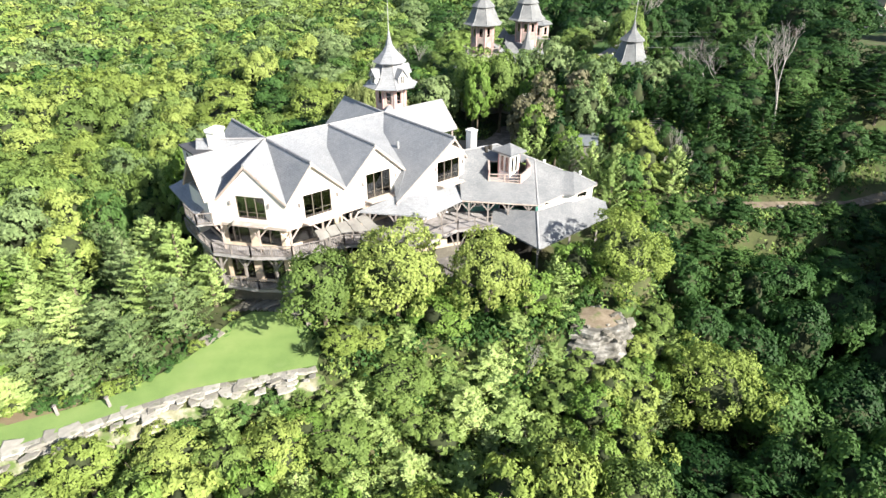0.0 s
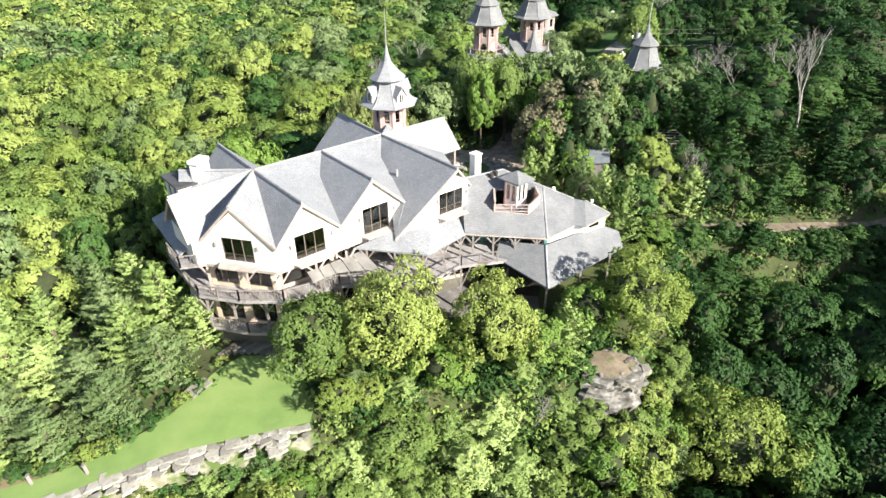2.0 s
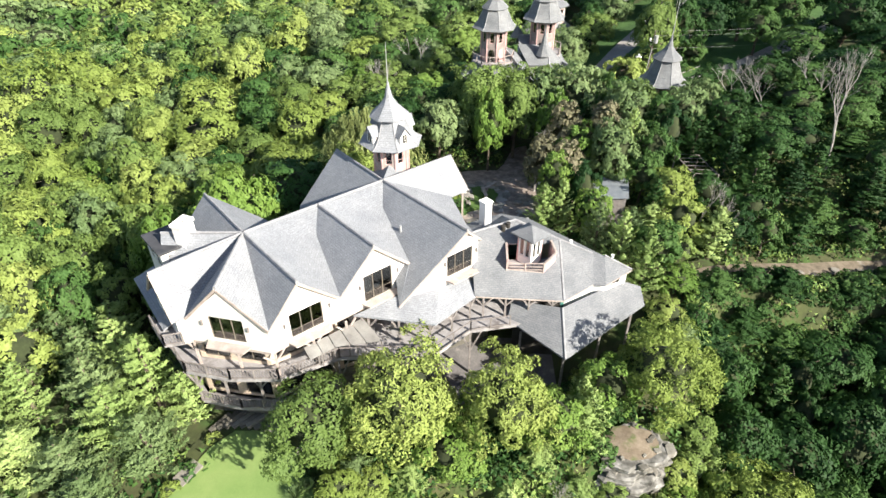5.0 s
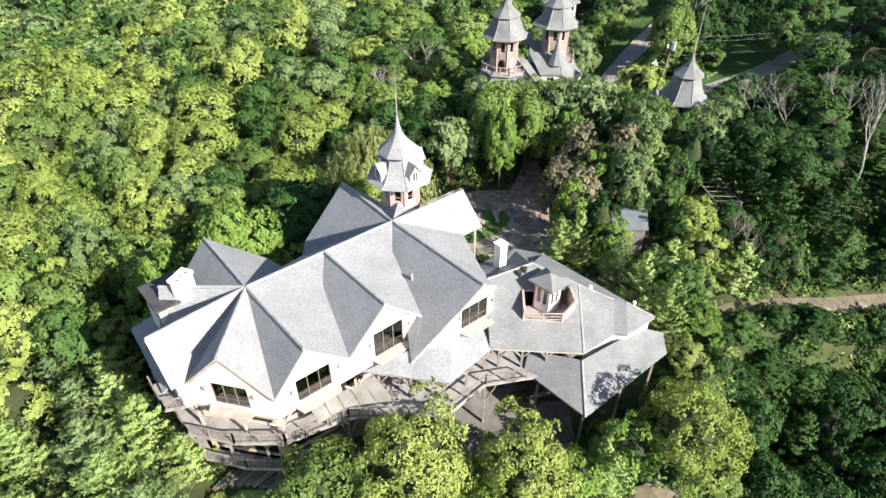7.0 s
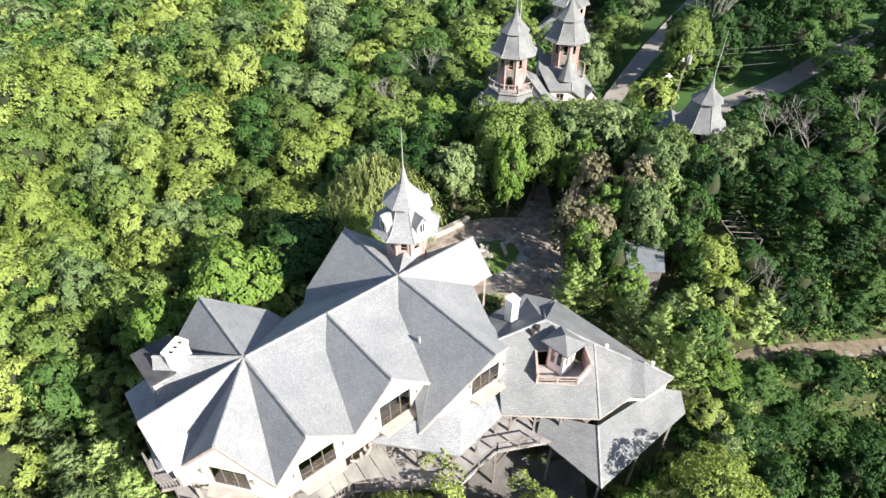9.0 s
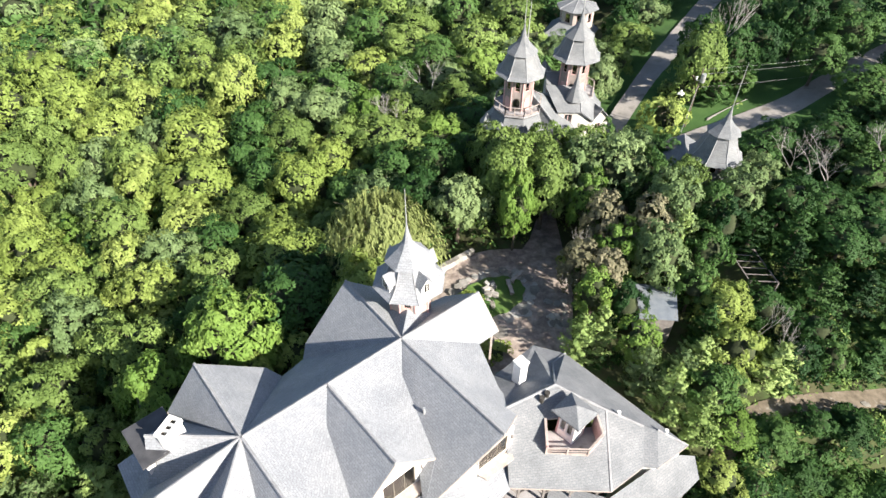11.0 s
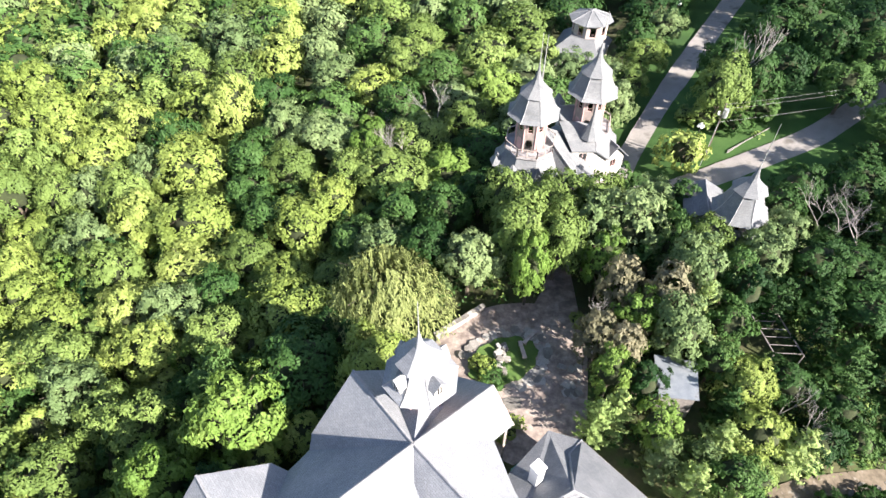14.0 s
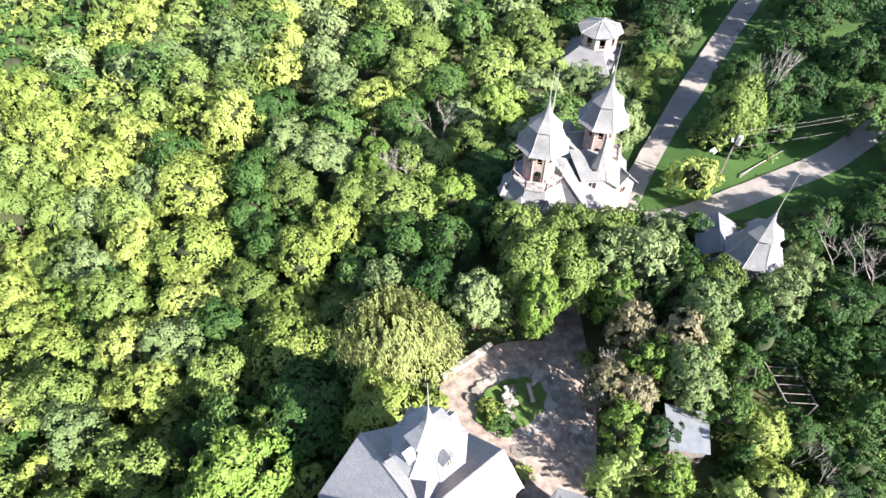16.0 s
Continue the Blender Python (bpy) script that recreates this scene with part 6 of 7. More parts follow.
def tree(kind, h, r, leaves, mat, label, category="tree", size=0.20, lobes=26):
    """One tree at the origin: trunk with limbs, and a crown of many small leaves."""
    name = {"broad": "tree", "cedar": "cedar_tree", "willow": "willow_tree", "shrub": "shrub"}[kind]
    root = new(name)
    tagged(root, label, category, "trees of the wood")
    if kind == "cedar":
        p, d, grow = cedar_points(h, r, leaves)
        me = leaves_mesh("crown", p, d, size * (0.7 + 0.7 * np.random.rand(len(p))), 0.30, mat, up_bias=grow)
    elif kind == "willow":
        f = np.random.rand(leaves)
        k = np.floor(np.random.rand(leaves) * 150)
        ang = k * 2.399 + 0.07 * np.random.randn(leaves)
        rad = r * np.sqrt((k + 8) / 158) * (1 + 0.04 * np.random.randn(leaves)) * (1 + 0.16 * np.sin(ang * 3 + 1) + 0.10 * np.sin(ang * 5))
        ztop = h * (1 - 0.42 * (rad / r) ** 2) + 0.35 * np.sin(k * 1.7)
        fall = f * h * (0.25 + 0.5 * (rad / r)) * (0.7 + 0.3 * np.sin(k * 2.9))
        p = np.stack([rad * np.cos(ang), rad * np.sin(ang), np.maximum(0.2, ztop - fall)], axis=1)
        d = np.stack([np.cos(ang), np.sin(ang), 0.6 - 0.2 * f], axis=1) + 0.4 * np.random.randn(leaves, 3)
        me = leaves_mesh("crown", p, d, size * 1.3 * (0.8 + 0.6 * np.random.rand(leaves)), 0.17, mat, up_bias=np.stack([0 * f, 0 * f, -1 + 0 * f], axis=1))
    else:
        p, d, core = crown_points(h, r, leaves, lobes, 0.02 if kind == "shrub" else 0.22, 1.0 if lobes == 66 else 0.45 if lobes == 30 else 0.15)
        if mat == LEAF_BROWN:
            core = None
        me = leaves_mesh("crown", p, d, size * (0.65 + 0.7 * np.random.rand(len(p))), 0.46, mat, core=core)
    crown = new("crown", me)
    crown.parent = root
    part("trunk", trunk_bm(h, 0.03 * h * (0.6 if kind == "shrub" else 1), r, 0 if kind == "cedar" else 7, 0.92 if kind == "cedar" else 0.72), BARK, root, "rough brown trunk and limbs")
    return root


random.seed(5)
np.random.seed(5)
KINDS = {}
for key, args in {
    "green": [("broad", 9.0, 3.8, 5300, LEAF_GREEN, "broad round-headed tree in full mid-green leaf"), ("broad", 9.0, 3.8, 5200, LEAF_GREEN, "broad round-headed tree in full mid-green leaf")],
    "light": [("broad", 9.0, 3.8, 5300, LEAF_LIGHT, "broadleaf tree with bright yellow-green leaves"), ("broad", 9.0, 3.8, 5200, LEAF_LIGHT, "broadleaf tree with bright yellow-green leaves"), ("broad", 9.0, 3.8, 5200, LEAF_LIGHT, "broadleaf tree with bright yellow-green leaves")],
    "fore": [("broad", 7.5, 3.4, 9000, LEAF_LIGHT, "loose broadleaf tree with pale yellow-green leaves below the decks"), ("broad", 7.5, 3.4, 9000, LEAF_LIGHT, "loose broadleaf tree with pale yellow-green leaves below the decks")],
    "bright": [("broad", 8.0, 3.4, 6000, LEAF_BRIGHT, "broadleaf tree with vivid fresh green leaves")],
    "mid": [("broad", 8.6, 3.6, 4700, LEAF_MID, "broadleaf tree with deep mid-green leaves"), ("broad", 8.6, 3.4, 4600, LEAF_MID, "broadleaf tree with deep mid-green leaves")],
    "dark": [("broad", 8.6, 3.4, 4400, LEAF_DARK, "broadleaf tree with deep green leaves"), ("broad", 8.6, 3.2, 4200, LEAF_DARK, "broadleaf tree with deep green leaves")],
    "grey": [("broad", 8.6, 3.6, 5000, LEAF_GREY, "broadleaf tree with pale grey-green leaves"), ("broad", 8.6, 3.4, 4900, LEAF_GREY, "broadleaf tree with pale grey-green leaves")],
    "young": [("broad", 6.0, 2.3, 2900, LEAF_LIGHT, "young tree with loose yellow-green leaves"), ("broad", 6.0, 2.2, 2900, LEAF_GREEN, "young tree with loose mid-green leaves"), ("broad", 6.0, 2.3, 2900, LEAF_BRIGHT, "young tree with vivid green leaves")],
    "young_dark": [("broad", 6.0, 2.2, 2800, LEAF_MID, "slender young tree with deep mid-green leaves"), ("broad", 6.0, 2.2, 2800, LEAF_DARK, "slender young tree with dark green leaves")],
    "cedar": [("cedar", 7.6, 2.4, 3900, LEAF_CEDAR, "red cedar with feathery yellow-green sprays"), ("cedar", 7.0, 2.3, 3900, LEAF_CEDAR, "red cedar with feathery yellow-green sprays")],
    "cedar_grey": [("cedar", 7.4, 2.5, 4000, LEAF_GREY, "cedar with pale grey-green sprays")],
    "cedar_dark": [("cedar", 9.0, 2.4, 3600, LEAF_DARK, "tall dark green cedar with steep ragged sides"), ("cedar", 8.2, 2.3, 3400, LEAF_MID, "tall green cedar with steep ragged sides")],
    "brown": [("broad", 7.0, 2.3, 2600, LEAF_BROWN, "half-dead tree with thin brownish leaves")],
    "willow": [("willow", 8.2, 4.8, 12000, LEAF_WILLOW, "large weeping willow with yellow-green hanging strands")],
    "shrub": [("shrub", 2.4, 1.5, 950, LEAF_GREEN, "low rounded green shrub"), ("shrub", 2.2, 1.4, 900, LEAF_LIGHT, "low rounded yellow-green shrub"), ("shrub", 2.2, 1.4, 900, LEAF_MID, "low rounded deep green shrub")],
}.items():
    KINDS[key] = []
    for a in args:
        small = key in ("young", "young_dark", "shrub", "cedar", "cedar_grey")
        KINDS[key].append([tree(*a, category="shrub" if a[0] == "shrub" else "tree", size=0.145 if key == "fore" else 0.172 if small else 0.225, lobes=66 if key == "fore" else 30 if small else 48), False, a[1], a[2]])

# how high the tree tops stand, place by place
TOPS_WEST = ((-62, 114, -1.5), (-50, 103, 0), (-35, 98, 1), (-32, 88, 0.8), (-31, 82, -1), (-40, 82, -0.5), (-55, 92, -6), (-50, 80, -3), (-25, 71.7, 1.6), (-31.6, 70, 0.4), (-20, 61, 6.4), (-24.7, 56.5, 5.2), (-35, 57.5, 1.4), (-30, 54, 1.0),
             (-32.5, 49.5, 0.4), (-26, 42.6, 2.2), (-22.6, 43.5, 3.4), (-19, 42, 0.9), (-20.4, 38.4, 1.0), (-28.5, 37.7, -0.4), (-22.5, 34.5, 0.2), (-26, 32, -1.0), (-33, 109, 4), (-28.6, 113, 2), (-19, 117, 3), (-36, 127, 2.8), (-64, 154, -5))
TOPS_EAST = ((-7.5, 126, 4.6), (3, 109, 5.5), (-4, 104.6, 4.2), (-2.7, 93.3, 4.2), (-18.8, 85, 3.8), (-18.7, 80, 1), (-9, 72, 7), (-1.4, 77, 7), (4, 79, 9.8), (14.3, 79, 10.4), (19, 73, 10.4), (16.5, 68.5, 8.4), (9.5, 68, 6.8), (12.2, 73.8, 8.4), (21.3, 64.3, 5.2), (27.6, 69, 8.6),
             (30.6, 65.2, 6.8), (29.7, 80.3, 8.4), (24, 57.3, 4.9), (15.3, 55.4, 6.2), (31.4, 60.4, 2.4), (29.6, 100.7, 12), (22, 84, 6), (16, 113, 5.6), (8, 84.5, 8.6), (15, 84, 8.6), (22, 75, 9.6), (27, 76, 9.4), (9, 61, 5.6), (40, 66, 6.5), (45, 82, 10), (58, 97, 14), (48, 112, 13))
TOPS_BLUFF = ((17.3, 48.8, 0.2), (24.4, 50.2, -4.6), (32, 51.6, -5.2), (39.7, 51, -6), (28, 55, -3.6), (37, 56, -4.4), (21, 52.5, -2.6), (22, 37.6, -5), (17.6, 32.5, -11), (13.8, 43.2, 4.6), (-3.7, 40.4, 4.0), (3.4, 40.6, 3.4), (-9.2, 39.6, 2.8), (-6.2, 37.2, -3.6), (10.7, 36, -7.4), (2, 36.2, -7.6), (-18.2, 29.1, -5.4), (-11.2, 29.8, -5.4),
              (-7.2, 30.8, -6), (-2.5, 29.5, -8.6), (-3.6, 35.5, -4.1), (6.7, 35, -9), (20.3, 32, -9.2), (17.8, 41.4, -5.6), (12.8, 35.6, -5.4), (16, 37.4, -5.8), (10.6, 36.6, -5.2), (30, 40, -8), (40, 40, -9), (9, 41, 1.2), (-28, 24.5, -7.5), (16.5, 46, 0.5))
TOPS = np.array(TOPS_WEST + TOPS_EAST + TOPS_BLUFF)


def tops_at(x, y):
    """The height of the canopy over a place."""
    d2 = (TOPS[:, 0] - x) ** 2 + (TOPS[:, 1] - y) ** 2 + 0.4
    w = 1 / d2 ** 1.6
    near = 1 / (1 + math.exp((math.sqrt(d2.min()) - 22) / 5))
    return near * float((w * TOPS[:, 2]).sum() / w.sum()) + (1 - near) * (land(x, y) + 9.0)


def plant(key, x, y, r, lift=None, which=None, tall=None):
    """Stands a tree of crown radius r on the ground, as high as the canopy there; the first of each pattern is moved there, the others are copies."""
    pats = KINDS[key]
    pat = pats[random.randrange(len(pats)) if which is None else which % len(pats)]
    z = land(x, y)
    if key == "shrub":
        h = tall or r * random.uniform(1.0, 1.5)
    else:
        h = max(1.5 * r, tops_at(x, y) + (random.uniform(-1.0, 0.7) if lift is None else lift) - z)
    m = pose(x, y, z - 0.1, 0, 0, random.uniform(0, 360)) @ Matrix.Diagonal((r / pat[3] * random.uniform(0.94, 1.06), r / pat[3] * random.uniform(0.94, 1.06), h / pat[2], 1))
    if pat[1]:
        copy_thing(pat[0], m).matrix_basis = m
    else:
        pat[1] = True
        pat[0].matrix_basis = m


GAP = 5.0
taken = {}


def take(x, y, r):
    taken.setdefault((int(x // GAP), int(y // GAP)), []).append((x, y, r))


def room(x, y, r, close):
    """Whether a crown of radius r has room among those that stand."""
    cell = (int(x // GAP), int(y // GAP))
    return not any((x - a) ** 2 + (y - b) ** 2 < (close * (r + q)) ** 2 for i in (-2, -1, 0, 1, 2) for j in (-2, -1, 0, 1, 2) for a, b, q in taken.get((cell[0] + i, cell[1] + j), ()))


# trees that stand out, kind by kind: place and crown radius
for key, lift, places in (
    ("light", 0.4, ((-35.4, 99.5, 5.2), (-32.4, 89.2, 4.8), (-31.2, 82.2, 4.2), (-49.6, 104, 5.0), (-62.5, 115, 5.6), (-33, 110.5, 3.8), (-50, 80.5, 3.8), (-63.5, 154, 4.5), (-55.5, 93, 3.6), (-53.5, 84.5, 3.2), (-31.6, 71, 3.2), (-46.5, 110, 4.0), (-70, 126, 5.0))),
    ("light", 0.2, ((-18.9, 85.6, 3.6), (-19.6, 79.8, 3.0), (-16.2, 89.8, 2.8), (-36.5, 76.5, 3.0), (21.3, 64.6, 2.2), (-18.3, 28.4, 2.6), (-11.6, 29.2, 2.6))),
    ("fore", 0.2, ((-3.7, 40.4, 3.7), (14.8, 42.8, 3.3), (3.6, 40.4, 3.0), (21.8, 37.2, 3.8))),
    ("bright", 0.2, ((-20.2, 61.4, 3.7), (-24.8, 56.4, 2.6), (-2.8, 93.6, 3.2), (3.2, 110, 3.2), (4.4, 75.6, 2.0), (-12.6, 100.4, 2.6))),
    ("green", 0.2, ((-9.4, 39.0, 3.0), (-25.2, 72, 3.0), (-40.2, 82.6, 3.8), (-35.4, 58.4, 3.2), (-41, 70.5, 3.6), (-29, 62.4, 3.0), (4.0, 79.6, 3.3), (7.6, 79.0, 3.0), (3.2, 85.0, 2.8), (8.2, 84.6, 2.9), (12.4, 84.0, 2.9), (20.6, 77.0, 2.4), (-8.5, 120, 3.8), (-22.4, 96.6, 3.6), (-14.6, 94.2, 2.8), (-7.2, 126.6, 4.0), (-43.4, 95.4, 3.6), (29.8, 101.4, 3.4))),
    ("grey", 0.2, ((-1.2, 77.2, 2.7), (14.4, 79.4, 3.5), (18.8, 73.6, 3.0), (-36, 127.4, 4.4), (-19.2, 117.8, 4.0), (-24.6, 105.8, 3.4), (-45.4, 88.4, 3.2), (-37.6, 66.6, 3.0), (10.8, 79.8, 2.8), (16.4, 68.4, 2.6), (17.2, 83.8, 2.8), (25.4, 75.4, 2.5), (28.6, 78.4, 2.2), (18.6, 111, 3.2), (14.4, 114.6, 3.0))),
    ("mid", 0.0, ((-28.2, 114.4, 3.8), (-23.4, 66.2, 2.6), (-24.2, 88.6, 3.0), (-27.4, 78.4, 2.8), (-13.4, 83.4, 2.8), (-8.4, 86.4, 3.0), (-3.6, 85.0, 2.8), (-39.6, 104.6, 3.6), (-9.2, 108.4, 3.4), (-3.8, 115.6, 3.4))),
    ("cedar", 0.2, ((-22.4, 44.0, 2.7), (-19.4, 42.6, 2.0), (-29.4, 38.6, 2.7), (-23.8, 40.6, 2.4), (8.6, 61.3, 1.9), (9.4, 40.8, 2.0), (14.6, 56.0, 1.9), (16.4, 54.2, 1.9), (24.2, 59.2, 2.4), (-31.8, 43.4, 2.3), (10.4, 62.2, 1.6), (18.2, 59.8, 2.1), (9.2, 42.2, 1.8))),
    ("cedar_grey", 0.2, ((-26.2, 43.0, 2.9), (-20.8, 38.8, 2.8), (-22.8, 34.8, 2.6), (-25.6, 37.2, 2.7), (-26.2, 32.6, 2.2), (-30.0, 34.2, 2.6), (-32.6, 50.0, 2.4), (-29.2, 47.2, 2.4), (18.2, 48.2, 1.6))),
    ("young", 0.0, ((-0.2, 38.6, 2.2), (6.9, 40.6, 2.3), (17.2, 45.4, 2.4), (11.0, 42.8, 2.2), (17.6, 40.6, 1.9), (18.4, 43.0, 2.1), (16.0, 37.4, 2.0), (15.0, 35.0, 2.1), (10.6, 36.6, 1.9), (13.8, 36.6, 1.7), (15.9, 39.2, 1.5), (11.2, 38.0, 1.3), (9.0, 35.2, 2.0), (12.8, 35.6, 1.6), (-29.8, 54.6, 2.4), (-7.4, 30.8, 2.5), (-14.6, 28.0, 2.2), (17.8, 51.0, 1.8), (19.6, 54.4, 1.9), (13.2, 60.6, 1.7))),
    ("brown", 0.2, ((9.6, 68.2, 1.9), (11.6, 67.0, 1.7), (12.4, 73.2, 2.0), (16.0, 71.6, 2.2))),
    ("young_dark", 0.0, ((22.2, 73.4, 2.2), (26.4, 60.2, 1.9), (28.8, 62.4, 1.9), (20.6, 68.8, 2.0), (22.8, 71.8, 2.0))),
    # the easternmost of these are added to throw shade on the meadow
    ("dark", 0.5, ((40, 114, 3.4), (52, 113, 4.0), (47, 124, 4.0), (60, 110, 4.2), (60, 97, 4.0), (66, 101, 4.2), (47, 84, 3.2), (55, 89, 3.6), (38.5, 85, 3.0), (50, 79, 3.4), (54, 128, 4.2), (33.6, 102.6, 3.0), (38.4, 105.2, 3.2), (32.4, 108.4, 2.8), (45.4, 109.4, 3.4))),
    ("willow", 0.0, ((-9.0, 74.0, 5.5),)),
):
    for x, y, r in places:
        plant(key, x, y, r, lift)
        take(x, y, r)
# a leafy bush beside the pole, undergrowth round the meadow's trees and the edge of the wood along the drive
for key, which, x, y, r, tall in (("shrub", 1, 24.6, 94.6, 2.6, 5.4), ("shrub", 2, 33.4, 105.0, 2.3, 3.4), ("shrub", 0, 29.4, 102.6, 2.2, 3.2), ("shrub", 2, 32.6, 100.8, 2.0, 2.8), ("shrub", 2, 36.2, 103.4, 2.3, 3.2), ("shrub", 0, 27.6, 104.0, 1.6, 2.2),
                                  ("grey", 0, 18.4, 103.6, 2.3, 0), ("green", 0, 21.4, 109.6, 2.5, 0), ("green", 1, 24.9, 115.8, 2.6, 0), ("grey", 1, 29.0, 122.6, 2.7, 0), ("mid", 0, 44.5, 101.5, 3.0, 0), ("mid", 1, 50.0, 105.8, 3.2, 0)):
    plant(key, x, y, r, 0.0, which, tall)
    take(x, y, r)
for i, (x, y, h, sp) in enumerate(((-9.1, 97.1, 9, .6), (-4.6, 104.8, 9.5, .6), (24.3, 62.6, 6.5, .5), (25.2, 60.6, 6, .5), (33.4, 79.4, 8.5, .9), (35.6, 77.4, 8.0, .8), (41.5, 79.0, 8.5, .6), (6.2, 31.6, 5, .9), (6.6, 36.6, 4.5, .8), (6.6, 41.0, 4.5, .8), (3.8, 30.4, 4.5, .8), (39, 69, 11, .5), (31, 103, 13, .5), (-44, 112, 7, .5), (-13, 104, 7, .5), (-36, 62, 6, .5), (9.2, 70.6, 8.5, .6), (-58, 97, 6, .8))):
    bare_tree((x, y), h, sp, i + 3)
    take(x, y, 0.8)


def beside(x, y, a, b, wide):
    q = min(1, max(0, ((x - a[0]) * (b[0] - a[0]) + (y - a[1]) * (b[1] - a[1])) / ((b[0] - a[0]) ** 2 + (b[1] - a[1]) ** 2)))
    return (x - a[0] - q * (b[0] - a[0])) ** 2 + (y - a[1] - q * (b[1] - a[1])) ** 2 < wide * wide


def clear(x, y, r=1.5):
    """Whether a crown of radius r may stand there: off the buildings, the lawn, the court and the drives."""
    u = (x - HX) * math.cos(HA) + (y - HY) * math.sin(HA)
    v = -(x - HX) * math.sin(HA) + (y - HY) * math.cos(HA)
    if -7.6 - r < u < 19.5 + r and -9.5 < v < 7.2 + r:
        return False
    if -4 < x < 15.5 + r and 43.0 < y < 60 + r and not (x > 12 and y > 58):
        return False
    if -6 < x < 9 + r and 58 < y < 75 + r:
        return False
    if 6 < x < 12 and 74 < y < 84 and abs(x - 8.5 - (y - 76) * 0.1) < 1.2 + r:
        return False
    if -36 < x < -8.5 and edge_y(x) - 0.6 - r < y < lerp_line(UPPER, x) + r * 0.8:
        return False
    if -9.5 < x < 18.5 and edge_y(x) - 0.8 < y < 45:
        return False
    if (x - 12.7) ** 2 + (y - 39.0) ** 2 < (2.2 + r) ** 2:
        return False
    if 17 < x < 60 and -0.9 - r < y - lerp_line(PATH, x) < 0.7 + 0.8 * r:
        return False
    if (x - 9.5) ** 2 + (y - 92) ** 2 < (6.4 + r) ** 2 or (x - 23.8) ** 2 + (y - 81) ** 2 < (3.4 + r) ** 2 or (x - 17.6) ** 2 + (y - 121.5) ** 2 < (4.6 + r) ** 2:
        return False
    if 14 - r < x < 17.8 + r and 61.5 - r < y < 67 + r * 0.5 or 23 < x < 27.6 and 65 < y < 71 or (x - 25.3) ** 2 + (y - 69) ** 2 < 7:
        return False
    for line in (DRIVE_A, DRIVE_B):
        if any(beside(x, y, a, b, 1.9 + r) for a, b in zip(line, line[1:])):
            return False
    if 22 < x < 32 and 82.5 < y < 91:
        return False
    if x > 20 and y > 90 and y > lerp_line(tuple(DRIVE_B), x) and x > 17 + (y - 97) * 0.62 and x < 75 and y < 150:
        return noise.noise(Vector((x * 0.08, y * 0.08, 2))) > 0.12
    if x > 30 and x < 52 and 1 < lerp_line(tuple(DRIVE_B), x) - y < 7.5:
        return False
    if beside(x, y, (66, 94), (90, 126), 5.5):
        return False
    if 54 < x < 70 and 80 < y < 95 or 78 < x < 104 and 112 < y < 136:
        return False
    return True


def scatter(x0, x1, y0, y1, r0, r1, tries, close=0.80):
    """Crowns strewn over a stretch of the plan, the broad ones first, each with room of its own."""
    out = []
    for i in range(tries):
        x, y = random.uniform(x0, x1), random.uniform(y0, y1)
        r = r1 + (r0 - r1) * (i / tries) ** 0.7
        # the wider right margin admits unseen crowns, added for their shade
        if x < -0.78 * (y + 8) - 8 or x > 0.78 * (y + 8) + 26 or not clear(x, y, r * 0.75) or not room(x, y, r, close):
            continue
        take(x, y, r)
        out.append((x, y, r))
    return out


def mix_for(x, y):
    """The species that stand about a place; in the east the darker leaves partly stand in for shade."""
    n = noise.noise(Vector((x * 0.07, y * 0.07, 7.0)))
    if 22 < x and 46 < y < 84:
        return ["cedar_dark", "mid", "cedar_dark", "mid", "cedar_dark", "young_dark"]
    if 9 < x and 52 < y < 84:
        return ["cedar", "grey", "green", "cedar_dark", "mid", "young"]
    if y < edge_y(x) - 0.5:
        # gully shade put into the leaf colour by the darkest kinds
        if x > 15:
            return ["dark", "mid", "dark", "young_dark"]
        return ["young", "light", "cedar", "young", "cedar", "green"]
    if x < -15 and y < 52:
        return ["cedar", "cedar_grey", "young", "cedar", "cedar_grey"]
    if x < -6 and y < 118:
        return ["light", "green", "light", "grey", "green", "mid", "light"] if n > 0.0 else ["green", "grey", "mid", "green", "light", "green"]
    if x < -6:
        return ["green", "grey", "mid", "green", "light"]
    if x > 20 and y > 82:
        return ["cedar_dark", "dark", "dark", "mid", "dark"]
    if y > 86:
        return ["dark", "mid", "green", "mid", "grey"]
    return ["green", "mid", "grey", "dark"]


SMALL = {"light": "young", "green": "young", "bright": "young", "grey": "cedar_grey", "mid": "young_dark", "dark": "young_dark"}
random.seed(31)
near = scatter(-75, -9, 54, 104, 2.6, 4.6, 5000, 0.76) + scatter(-48, -15, 26, 56, 1.9, 3.0, 3000, 0.66) + scatter(-26, 16, 22, 42, 1.6, 2.9, 4500, 0.58) + scatter(9, 30, 46, 86, 1.4, 2.4, 3500, 0.68)
near += scatter(24, 64, 56, 90, 1.7, 2.7, 3500, 0.70) + scatter(14, 64, 14, 56, 2.0, 3.6, 3500, 0.74) + scatter(-12, 60, 74, 104, 2.4, 3.8, 3000, 0.78)
near.sort(key=lambda p: math.hypot(p[0] * 0.9, p[1] - 56))
for x, y, r in near[:265]:
    key = random.choice(mix_for(x, y))
    plant(SMALL.get(key, key) if r < 2.5 else key, x, y, r)
# young growth in the gaps and the thicket on the bank below the decks
random.seed(21)
for x, y, r in (scatter(-50, -10, 52, 92, 1.3, 1.9, 1500, 0.62) + scatter(-34, -16, 26, 50, 1.0, 1.5, 900, 0.60))[:70]:
    plant(random.choice(("young", "young_dark", "young")), x, y, r, random.uniform(-3.4, -1.6))
